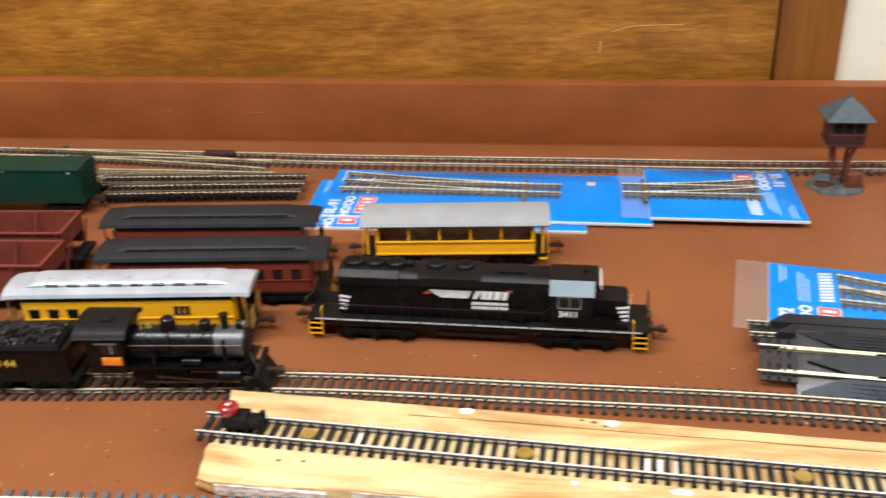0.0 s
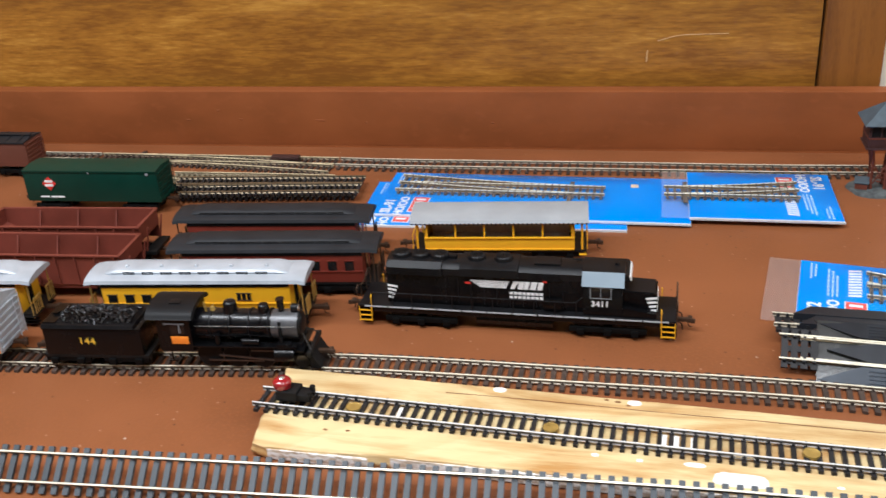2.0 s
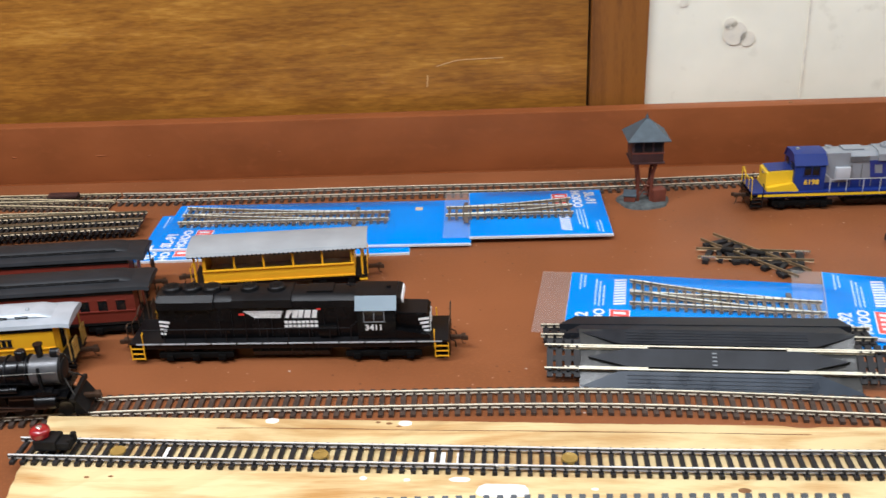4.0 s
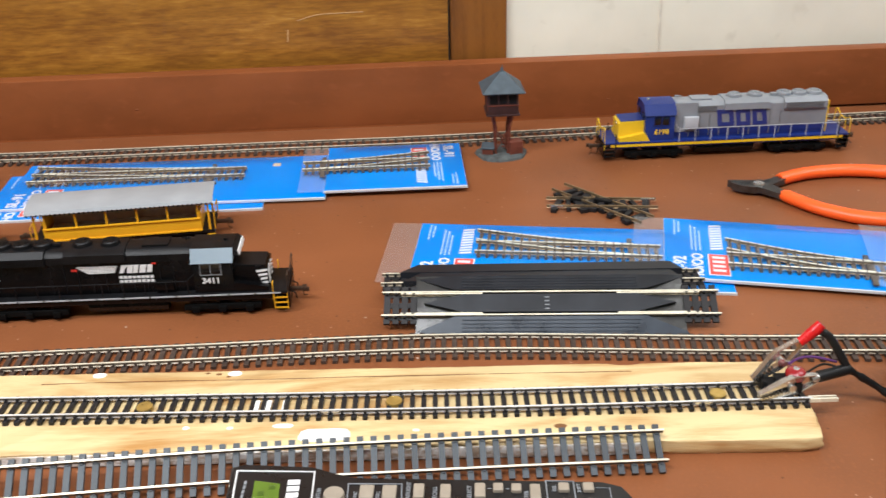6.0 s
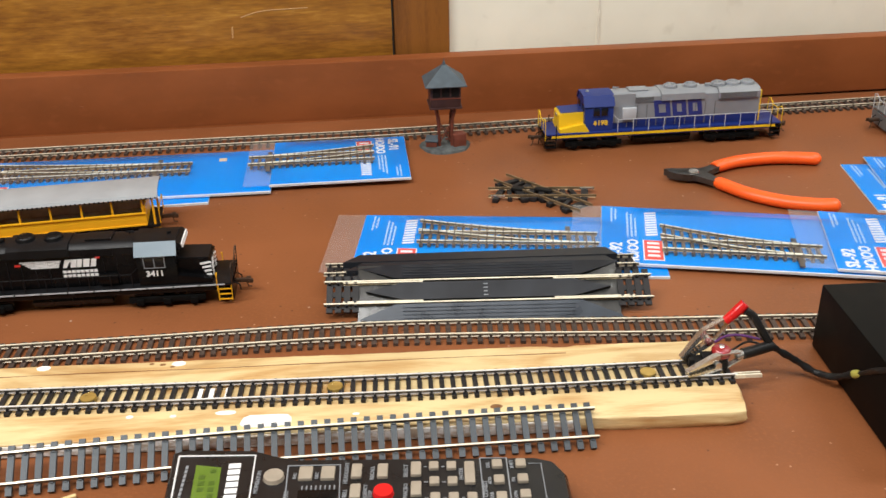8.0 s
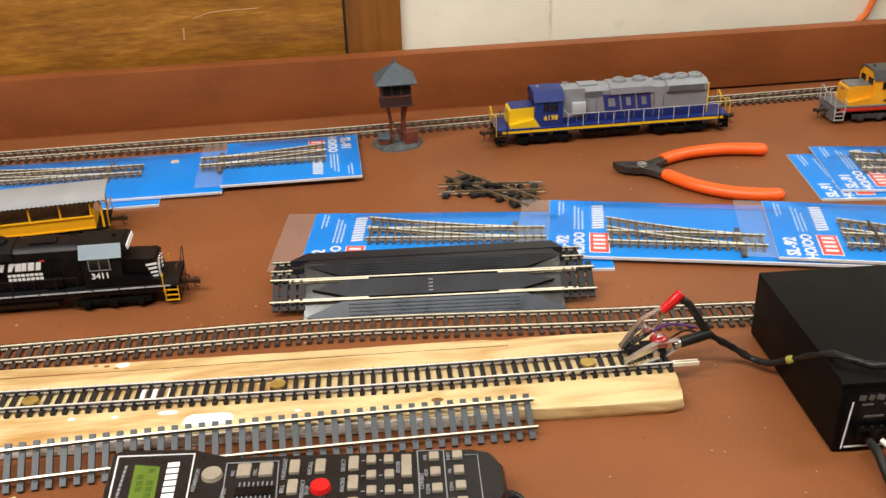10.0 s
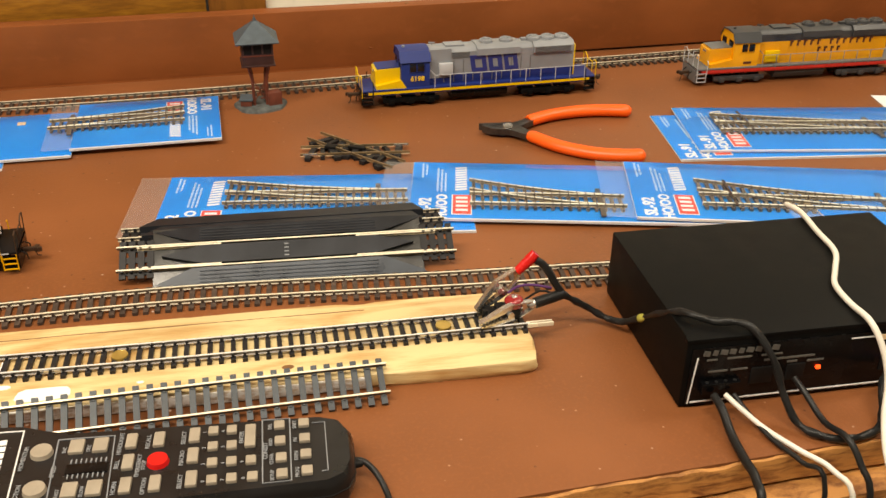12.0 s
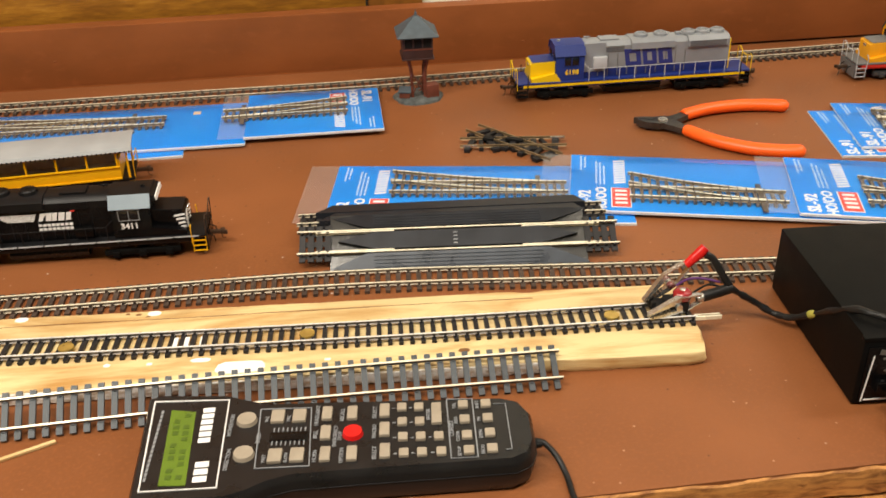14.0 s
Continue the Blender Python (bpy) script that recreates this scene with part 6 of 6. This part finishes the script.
part("grip", grip([(0.025, 0.0115, 0.0058), (0.051, 0.0190, 0.0058), (0.083, 0.0195, 0.0058), (0.108, 0.0135, 0.0058), (0.1275, 0.0055, 0.0058)], 0.0062, 0.0070), ORANGEGRIP, pl)
part("grip", grip([(0.013, -0.0190, 0.0058), (0.0275, -0.0485, 0.0058), (0.049, -0.0710, 0.0058), (0.071, -0.0830, 0.0058), (0.0890, -0.0885, 0.0058)], 0.0062, 0.0070), ORANGEGRIP, pl)
part("arm", Shape().prism([(-0.004, 0.006), (0.012, 0.009), (0.030, 0.0165), (0.034, 0.010), (0.012, -0.002), (0.0, -0.004)], 0.003, 0.0080, "z"), DARKSTEEL, pl)
part("arm", Shape().prism([(0.004, 0.006), (0.012, -0.004), (0.016, -0.020), (0.008, -0.022), (0.0, -0.010), (-0.007, -0.004)], 0.0034, 0.0084, "z"), DARKSTEEL, pl)
part("jaw", Shape().prism([(0.006, 0.008), (-0.004, 0.0085), (-0.016, 0.0120), (-0.0225, 0.0125), (-0.0205, 0.0095), (-0.006, 0.0010), (0.004, 0.0)], 0.003, 0.0090, "z"), DARKSTEEL, pl)
part("jaw", Shape().prism([(0.004, 0.002), (-0.006, 0.0005), (-0.0195, 0.0090), (-0.0215, 0.0070), (-0.016, -0.0010), (-0.007, -0.0065), (0.002, -0.0060)], 0.0028, 0.0088, "z"), DARKSTEEL, pl)
part("rivet", Shape().cyl((0, 0, 0.0080), (0, 0, 0.0100), 0.0050, 0.0042, 20), STEEL, pl, "bright steel rivet")

# ---- the trackside tower ----
tw = thing("trackside_tower", 0.3875, 0.8720, 0, -6, "small brown tower on legs with a slate blue hip roof", "model building")
bs = Shape()
ring = [(0.0245 * math.cos(a) * (1 + 0.06 * math.sin(5 * a)), 0.0215 * math.sin(a) * (1 + 0.05 * math.cos(3 * a))) for a in [2 * math.pi * k / 26 for k in range(26)]]
bs.loft([[(u, v, 0) for u, v in ring], [(u * 0.96, v * 0.96, 0.0022) for u, v in ring], [(u * 0.86, v * 0.86, 0.0030) for u, v in ring]])
part("base", bs, TOWERBASE, tw, "mottled grey base")
for sx in (-1, 1):
    for sy in (-1, 1):
        part("leg", Shape().tube([(sx * 0.0060, sy * 0.0055, 0.0024), (sx * 0.0065, sy * 0.006, 0.03), (sx * 0.0095, sy * 0.009, 0.0440)], 0.0017, 6), TOWERBROWN, tw)
part("cross_brace", Shape().tube([(-0.006, -0.0056, 0.006), (0.0063, -0.006, 0.028)], 0.0006, 5).tube([(0.006, -0.0056, 0.006), (-0.0063, -0.006, 0.028)], 0.0006, 5), TOWERBROWN, tw)
cabn = part("cabin", Shape().box(0, 0, 0.0545, 0.0285, 0.0270, 0.0220, 0.0004), TOWERDARK, tw)
part("cabin_floor", Shape().box(0, 0, 0.0434, 0.0310, 0.0295, 0.0016, 0.0003), TOWERDARK, cabn)
part("sill_band", Shape().box(0, 0, 0.0528, 0.0294, 0.0279, 0.0011), TOWERBROWN, cabn)
for sy in (-1, 1):
    for k in (-1, 0, 1):
        part("window", Shape().box(k * 0.0088, sy * 0.0137, 0.0592, 0.0070, 0.0006, 0.0092), MATTBLACK, cabn)
rf = part("roof", Shape().loft([[(-0.0192, -0.0186, 0.0648), (0.0192, -0.0186, 0.0648), (0.0192, 0.0186, 0.0648), (-0.0192, 0.0186, 0.0648)],
                                [(-0.0197, -0.0190, 0.0658), (0.0197, -0.0190, 0.0658), (0.0197, 0.0190, 0.0658), (-0.0197, 0.0190, 0.0658)],
                                [(-0.002, -0.002, 0.0815), (0.002, -0.002, 0.0815), (0.002, 0.002, 0.0815), (-0.002, 0.002, 0.0815)]]), TOWERROOF, tw)
part("finial", Shape().cyl((0, 0, 0.081), (0, 0, 0.0850), 0.0018, 0.0012, 10).cyl((0, 0, 0.085), (0, 0, 0.0875), 0.0006, 0.0003, 6), TOWERROOF, rf)
sh = part("shed", Shape().box(0.0125, -0.0040, 0.0085, 0.0125, 0.011, 0.0130, 0.0004, 12), TOWERBROWN, tw, "small rust-brown shed")
part("lean_to", Shape().box(-0.0130, -0.0030, 0.0055, 0.0105, 0.010, 0.0075, 0.0004, -12), TOWERBROWN, tw)
part("lean_to_roof", Shape().box(-0.0130, -0.0030, 0.0098, 0.0125, 0.012, 0.0014, 0.0003, -12, 10), TOWERROOF, tw)
st = Shape()
for k in range(9):
    st.box(0.003 + 0.0008 * k, 0.004, 0.006 + 0.004 * k, 0.0045, 0.0028, 0.0007)
part("stair", st, TOWERBROWN, tw)

# ---- the black power box and its cables ----
BOXROT = -8.9
pb = thing("power_supply_box", 0.5234, 0.3472, 0, BOXROT, "black metal power supply box with printed front panel", "power supply")
BW, BD, BH = 0.180, 0.1225, 0.0450
part("case", Shape().box(BW / 2, BD / 2, BH / 2 + 0.001, BW, BD, BH, 0.0012), CASEBLACK, pb)
part("lid_lip", Shape().box(BW / 2, 0.0016, BH - 0.0005, BW + 0.0010, 0.004, 0.0026, 0.0006), CASEBLACK, pb)
fp = part("front_panel", Shape().box(BW / 2, -0.0004, 0.0217, BW - 0.006, 0.0010, 0.0375), BLACK, pb)
fp.scale = (1, 1, 0.985)
part("panel_line", Shape().box(0.0056, -0.0011, 0.0192, 0.0007, 0.0005, 0.031, 0, 0, 0, 4).box(BW / 2, -0.0011, 0.0046, BW - 0.012, 0.0005, 0.0008).box(BW / 2 + 0.044, -0.0011, 0.0375, 0.075, 0.0005, 0.0007), WHITE, fp, "white outline of the panel")
for k in range(9):
    part("title_bar", Shape().box(0.0115 + k * 0.0050, -0.0011, 0.0370, (0.0036, 0.0028, 0.0042)[k % 3], 0.0005, 0.0032, 0, 0, 0, 12), DIMPRINT, fp, "grey slanted title bar")
for x_, z_, ln in ((0.012, 0.0325, 0.006), (0.024, 0.0325, 0.014), (0.044, 0.0325, 0.012), (0.014, 0.0245, 0.011), (0.027, 0.0245, 0.010), (0.046, 0.0290, 0.030), (0.060, 0.0262, 0.006), (0.072, 0.0255, 0.010), (0.118, 0.0300, 0.018), (0.128, 0.0275, 0.012)):
    part("panel_print", Shape().box(x_ + ln / 2, -0.0011, z_, ln, 0.0005, 0.0011), DIMPRINT, fp, "line of small white print")
part("terminal_block", Shape().box(0.0215, -0.0026, 0.0150, 0.0225, 0.0046, 0.0070, 0.0006), BLACK, fp)
tm = Shape()
for k in range(4):
    tm.cyl((0.0135 + k * 0.0054, -0.0028, 0.0182), (0.0135 + k * 0.0054, -0.0028, 0.0188), 0.0010, 0.0010, 10)
part("terminal_screw", tm, DARKSTEEL, fp)
for jx, jw in ((0.046, 0.013), (0.066, 0.011), (0.128, 0.020)):
    part("jack", Shape().box(jx, -0.0010, 0.0188, jw, 0.0016, 0.011, 0.0004), MATTBLACK, fp)
part("indicator_lamp", Shape().box(0.0795, -0.0014, 0.0205, 0.0028, 0.0020, 0.0021, 0.0006), LED, fp, "glowing red indicator")
part("label_sticker", Shape().box(0.116, -0.0012, 0.0365, 0.0045, 0.0006, 0.0034), PINKPRINT, fp)

main = thing("main_cable", 0.487, 0.432, 0, 0, "thick black braided cable from the clips to the power box", "cable")
mx, my = -0.487, -0.432
def rel(pts):
    return [(x_ + mx, y_ + my, z_) for x_, y_, z_ in pts]
part("sleeve", Shape().tube(rel([(0.4930, 0.4395, 0.0270), (0.502, 0.4390, 0.0205), (0.513, 0.4375, 0.0130), (0.5225, 0.4330, 0.0070), (0.5290, 0.4225, 0.0090), (0.5340, 0.4085, 0.0200), (0.5300, 0.3840, 0.0390), (0.5310, 0.3670, 0.0500), (0.5420, 0.3545, 0.0499), (0.5585, 0.3440, 0.0497), (0.5660, 0.3290, 0.0360), (0.5705, 0.3215, 0.0180), (0.5745, 0.3100, 0.0050), (0.5830, 0.2980, 0.0035), (0.5950, 0.2925, 0.0035), (0.6120, 0.2935, 0.0035), (0.6230, 0.3020, 0.0060), (0.6320, 0.3150, 0.0120), (0.6400, 0.3215, 0.0160)]), 0.0021, 10, 8, 0.09), BLACKCABLE, main)
part("tape", Shape().tube(rel([(0.5332, 0.4105, 0.0182), (0.5345, 0.4055, 0.0222)]), 0.0027, 10), surface("yellow_green_tape", (0.42, 0.40, 0.08), 0.5, vary=0.2, scale=300), main, "yellow-green tape tag")
part("branch", Shape().tube(rel([(0.4945, 0.4395, 0.0265), (0.4915, 0.4405, 0.0310), (0.4872, 0.4435, 0.0390), (0.4835, 0.4462, 0.0450), (0.4795, 0.4478, 0.0475)]), 0.0024, 10, 4), BLACKCABLE, main)
part("branch", Shape().tube(rel([(0.4950, 0.4392, 0.0260), (0.4855, 0.4383, 0.0250), (0.4760, 0.4382, 0.0236)]), 0.0034, 12, 3), BLACKCABLE, main, "smooth black heat-shrink sleeve")
part("thin_wire", Shape().tube(rel([(0.4900, 0.4410, 0.0260), (0.4820, 0.4450, 0.0270), (0.4700, 0.4420, 0.0240)]), 0.0007, 6, 4), BLACKCABLE, main)
part("thin_wire", Shape().tube(rel([(0.4890, 0.4430, 0.0290), (0.4780, 0.4470, 0.0310), (0.4690, 0.4480, 0.0310), (0.4630, 0.4490, 0.0270)]), 0.0008, 6, 4), PURPLE, main, "thin purple wire")


def clip(name, tip, tail, label, boot=None):
    """A crocodile clip: two toothed sheet-steel jaws, a spring pin and a wire barrel."""
    o = thing(name, tip[0], tip[1], tip[2], 0, label, "clip", "clips on the test track")
    m5 = look((0, 0, 0), Vector(tail) - Vector(tip)).to_3x3().to_4x4() @ pose(0, 0, 0, -90, 0, 0) @ pose(0, 0, 0, 0, 0, 90)
    ln = (Vector(tail) - Vector(tip)).length
    def place(s):
        s.bm.transform(m5)
        return s
    for side in (-1, 1):
        s = Shape().prism([(0, side * 0.0004), (ln * 0.48, side * 0.0022), (ln * 0.62, side * 0.0030), (ln * 0.62, side * 0.0062), (ln * 0.45, side * 0.0055), (ln * 0.10, side * 0.0024), (0, side * 0.0018)], -0.0019, 0.0019, "y")
        part("jaw", place(s), STEEL, o)
        s = Shape().box(ln * 0.80, 0, side * 0.0042, ln * 0.40, 0.0034, 0.0009, 0, 0, 0, side * 14)
        part("lever", place(s), STEEL, o)
        th = Shape()
        for k in range(6):
            th.box(0.002 + k * 0.0022, side * 0.0022, 0, 0.0011, 0.0008, 0.0022)
        part("tooth", place(th), DARKSTEEL, o)
    part("pin", place(Shape().cyl((ln * 0.55, -0.0034, 0), (ln * 0.55, 0.0034, 0), 0.0022, 0.0022, 12)), STEEL, o)
    if boot:
        part("boot", place(Shape().cyl((ln * 0.98, 0, 0), (ln * 0.98 + 0.011, 0, 0), 0.0027, 0.0034, 14).cyl((ln * 0.98 + 0.0105, 0, 0), (ln * 0.98 + 0.0160, 0, 0.0004), 0.0035, 0.0032, 14)), boot, o, "red plastic boot")
    else:
        part("barrel", place(Shape().cyl((ln * 0.92, 0, 0), (ln * 1.05, 0, 0), 0.0026, 0.0026, 12)), STEEL, o)
    return o


clip("crocodile_clip", (0.4440, 0.4525, 0.0162), (0.4695, 0.4512, 0.0400), "steel crocodile clip with a red boot gripping a rail", REDPLASTIC)
clip("crocodile_clip", (0.4400, 0.4365, 0.0164), (0.4745, 0.4382, 0.0232), "bare steel crocodile clip gripping a rail")

CABLES = (
    ("white_cable", "white cable lying over the black power box", 0.0018, WHITECABLE,
     [(0.676, 0.4700, 0.0440), (0.672, 0.4500, 0.0481), (0.6655, 0.4260, 0.0482), (0.6590, 0.4000, 0.0482), (0.6450, 0.3820, 0.0482), (0.6330, 0.3670, 0.0482), (0.6280, 0.3480, 0.0482), (0.6262, 0.3290, 0.0481), (0.6280, 0.3175, 0.0370), (0.6270, 0.3080, 0.0230), (0.6180, 0.2960, 0.0100), (0.6060, 0.2790, 0.0040), (0.6010, 0.2660, -0.0060), (0.6000, 0.2600, -0.0370), (0.6000, 0.2580, -0.1500)]),
    ("white_wire", "white wire from the power box over the table edge", 0.0015, WHITECABLE,
     [(0.5445, 0.3360, 0.0130), (0.5480, 0.3270, 0.0100), (0.5560, 0.3130, 0.0040), (0.5640, 0.2940, 0.0026), (0.5720, 0.2770, 0.0010), (0.5780, 0.2640, -0.0160), (0.5800, 0.2600, -0.1200)]),
    ("black_cable", "thick black printed cable from the power box over the edge", 0.0024, BLACKCABLE,
     [(0.5380, 0.3370, 0.0130), (0.5375, 0.3280, 0.0110), (0.5350, 0.3130, 0.0050), (0.5320, 0.2960, 0.0030), (0.5290, 0.2820, 0.0026), (0.5250, 0.2690, -0.0120), (0.5240, 0.2650, -0.1200)]),
    ("black_cable", "thin black cable from the power box over the edge", 0.0014, BLACKCABLE,
     [(0.5490, 0.3350, 0.0130), (0.5530, 0.3220, 0.0060), (0.5560, 0.3050, 0.0024), (0.5600, 0.2860, 0.0020), (0.5640, 0.2710, -0.0060), (0.5670, 0.2640, -0.1200)]),
    ("black_cable", "black cable from a jack of the power box", 0.0018, BLACKCABLE,
     [(0.5860, 0.3330, 0.0170), (0.5880, 0.3240, 0.0120), (0.5880, 0.3060, 0.0060), (0.5870, 0.2880, 0.0100), (0.5885, 0.2760, 0.0010), (0.5900, 0.2650, -0.0200), (0.5900, 0.2620, -0.1200)]),
    ("purple_wire", "short purple wire at a jack of the power box", 0.0012, PURPLE,
     [(0.6470, 0.3220, 0.0160), (0.6430, 0.3120, 0.0120), (0.6440, 0.3000, 0.0040), (0.6520, 0.2880, 0.0014)]),
    ("controller_cord", "black cord from the throttle over the table edge", 0.0016, BLACKCABLE,
     [(0.3380, 0.3520, 0.0110), (0.3440, 0.3490, 0.0110), (0.3490, 0.3420, 0.0070), (0.3510, 0.3310, 0.0030), (0.3500, 0.3180, 0.0017), (0.3500, 0.3060, 0.0014), (0.3500, 0.2945, -0.0010), (0.3500, 0.2880, -0.0300)]),
)
for nm, lab, r, mt, pts in CABLES:
    c = thing(nm, pts[0][0], pts[0][1], 0, 0, lab, "cable")
    part("cord", Shape().tube([(a - pts[0][0], b - pts[0][1], z_) for a, b, z_ in pts], r, 10, 5), mt, c)

# ---- the hand-held throttle ----
HT = 0.0215
ht = thing("handheld_throttle", 0.1395, 0.3925, 0, -11.4, "black hand-held train throttle with beige keys and a green screen", "throttle")
outline = [(-0.002, 0.0345), (0.004, 0.0370), (0.040, 0.0350), (0.052, 0.0300), (0.064, 0.0262), (0.120, 0.0252), (0.190, 0.0240), (0.199, 0.0205), (0.2045, 0.0100), (0.2045, -0.0120), (0.201, -0.0215), (0.193, -0.0262),
           (0.120, -0.0300), (0.082, -0.0325), (0.070, -0.0365), (0.060, -0.0430), (0.050, -0.0470), (0.012, -0.0480), (0.005, -0.0460)]
bd = Shape()
cx_, cy_ = 0.10, -0.003
def inset(f, z_, dx=0.0):
    return [(cx_ + (u - cx_) * f[0], cy_ + (v - cy_) * f[1], z_) for u, v in outline]
bd.loft([inset((0.965, 0.90), 0.0), inset((0.99, 0.97), 0.003), inset((1.0, 1.0), 0.008), inset((1.0, 1.0), 0.0165), inset((0.992, 0.975), 0.0195), inset((0.978, 0.93), HT)])
part("body", bd, THROTTLECASE, ht)
edge = Shape()
oo = [Vector(p) for p in inset((0.985, 0.955), 0.0207)]
part("seam", Shape().tube([Vector(p) for p in inset((1.002, 1.003), 0.0125)] + [Vector(inset((1.002, 1.003), 0.0125)[0])], 0.0004, 5), SATIN, ht)


def outline_box(name, pts, r, material):
    s = Shape()
    p = [(u, v, HT + 0.0003) for u, v in pts]
    s.tube(spline([Vector(q) for q in p], 1) + [Vector(p[0])], r, 5)
    return part(name, s, material, ht, "thin printed white outline")


outline_box("screen_outline", [(0.0030, 0.0290), (0.0430, 0.0285), (0.0470, -0.0385), (0.0100, -0.0395)], 0.0005, WHITE)
outline_box("speed_outline", [(0.0612, 0.0195), (0.0880, 0.0195), (0.0905, -0.0255), (0.0638, -0.0260)], 0.0004, LOCOGREY)
outline_box("keypad_outline", [(0.1598, 0.0225), (0.1735, 0.0222), (0.1742, -0.0235), (0.1608, -0.0238)], 0.0004, LOCOGREY)
part("bracket_print", Shape().tube([(0.1845, 0.0175, HT + 0.0003), (0.1910, 0.0175, HT + 0.0003), (0.1915, -0.0185, HT + 0.0003), (0.1885, -0.0187, HT + 0.0003)], 0.0003, 5), LOCOGREY, ht)
sc_ = part("screen", Shape().prism([(0.0135, 0.0215), (0.0268, 0.0192), (0.0318, -0.0362), (0.0185, -0.0358)], HT - 0.0004, HT + 0.0004, "z"), LCD, ht, "green liquid crystal screen")
seg = Shape()
for k in range(11):
    for row in (0, 1):
        if (k * 7 + row * 5) % 4:
            seg.box(0.0180 + row * 0.0052 + k * 0.00042, 0.0165 - k * 0.0047, HT + 0.0005, 0.0030, 0.0030, 0.0002)
part("screen_text", seg, LCDTEXT, sc_, "dark screen characters")
for k in range(6):
    part("title_bar", Shape().box(0.0350 - k * 0.0003, -0.0035 + k * 0.0048, HT + 0.0002, 0.0062, 0.0036, 0.0003, 0, 4), WHITE, ht, "bold white title bar")
for k in range(3):
    part("title_bar", Shape().box(0.0378 - k * 0.0003, -0.0320 + k * 0.0052, HT + 0.0002, 0.0068, 0.0040, 0.0003, 0, 4), WHITE, ht, "bold white title bar")
tiny = Shape()
for k in range(16):
    tiny.box(0.0090 + k * 0.00012, 0.0200 - k * 0.0034, HT + 0.0002, 0.0013, 0.0026, 0.0003)
part("small_print", tiny, LOCOGREY, ht, "line of small white print")


def key(u, v, sx, sy, material=KEYBEIGE, label=""):
    return part("key", Shape().box(u, v, HT + 0.0006, sx * 0.87, sy * 0.87, 0.0026, 0.0008), material, ht, label)


def note(text, u, v, size=0.0030):
    words(text, size, LOCOGREY, ht, pose(u, v, HT + 0.0003, 0, 0, 90), "key_label")


for (u, v, t_) in ((0.0550, 0.0105, "MOMENTUM"), (0.0570, -0.0158, "DIRECTION")):
    part("key", Shape().cyl((u, v, HT - 0.0004), (u, v, HT + 0.0022), 0.0056, 0.0050, 20), KEYBEIGE, ht, "round beige key")
    note(t_, u - 0.0078, v - 0.003)
for (u, v, t_) in ((0.0710, 0.0125, "INC"), (0.0823, 0.0125, "DEC"), (0.0728, -0.0180, "FAST"), (0.0838, -0.0178, "SLOW")):
    key(u, v, 0.0082, 0.0112)
    note(t_, u - 0.0055, v - 0.001, 0.0026)
note("SPEED", 0.0628, -0.0035, 0.0030)
wh = part("thumb_wheel", Shape().box(0.0782, -0.0030, HT + 0.0001, 0.0195, 0.0068, 0.0010, 0.0003), BLACK, ht, "black thumb wheel")
rd = Shape()
for k in range(8):
    rd.box(0.0702 + k * 0.0023, 0.0022, HT + 0.0004, 0.0006, 0.0028, 0.0006).box(0.0702 + k * 0.0023, -0.0082, HT + 0.0004, 0.0006, 0.0028, 0.0006)
part("speed_tick", rd, LOCOGREY, ht)
for (u, v, t_) in ((0.0968, 0.0135, "HEADLIGHT"), (0.0970, -0.0018, "BELL"), (0.0978, -0.0180, "HORN"), (0.1100, 0.0132, "RECALL"), (0.1112, -0.0182, "OPTION"),
                   (0.1270, 0.0142, "SELECT"), (0.1272, -0.0008, "MACRO"), (0.1277, -0.0172, "SELECT")):
    key(u, v, 0.0062, 0.0118)
    note(t_, u - 0.0052, v - 0.0005, 0.0030)
part("key", Shape().cyl((0.1110, -0.0026, HT - 0.0004), (0.1110, -0.0026, HT + 0.0024), 0.0056, 0.0048, 20), REDPLASTIC, ht, "round red stop key")
note("EMERGENCY", 0.1020, -0.0040, 0.0028)
note("STOP", 0.1045, -0.0040, 0.0028)
for (u, v, t_) in ((0.1360, 0.0165, "1"), (0.1450, 0.0163, "4"), (0.1363, 0.0048, "2"), (0.1454, 0.0046, "5"), (0.1367, -0.0070, "3"), (0.1458, -0.0072, "6"), (0.1550, -0.0074, "9"),
                   (0.1372, -0.0190, "0"), (0.1463, -0.0190, "7"), (0.1560, -0.0190, "8")):
    key(u, v, 0.0058, 0.0066)
    note(t_, u - 0.0042, v, 0.0026)
key(0.1542, 0.0105, 0.0062, 0.0190)
note("ENTER", 0.1500, 0.0105, 0.0030)
for (u, v, t_) in ((0.1684, 0.0170, "DEL"), (0.1688, 0.0050, "ADD"), (0.1694, -0.0074, "CLEAR"), (0.1698, -0.0188, "SETUP"), (0.1805, 0.0172, "SHIFT"), (0.1808, 0.0055, "FN"), (0.1812, -0.0062, "EXPN"), (0.1816, -0.0180, "PROG")):
    key(u, v, 0.0062, 0.0068)
    note(t_, u - 0.0046, v, 0.0026)
note("CONSIST", 0.1618, -0.001, 0.0030)
part("strain_relief", Shape().cyl((0.2035, -0.003, 0.0105), (0.2085, -0.003, 0.0105), 0.0026, 0.0018, 12), MATTBLACK, ht)

stick = thing("wooden_stick", 0.070, 0.4200, 0.0, 17, "thin pale wooden stick lying on the table", "stick")
part("stick", Shape().box(0, 0, 0.0011, 0.046, 0.0022, 0.0018, 0.0004), PINE, stick)
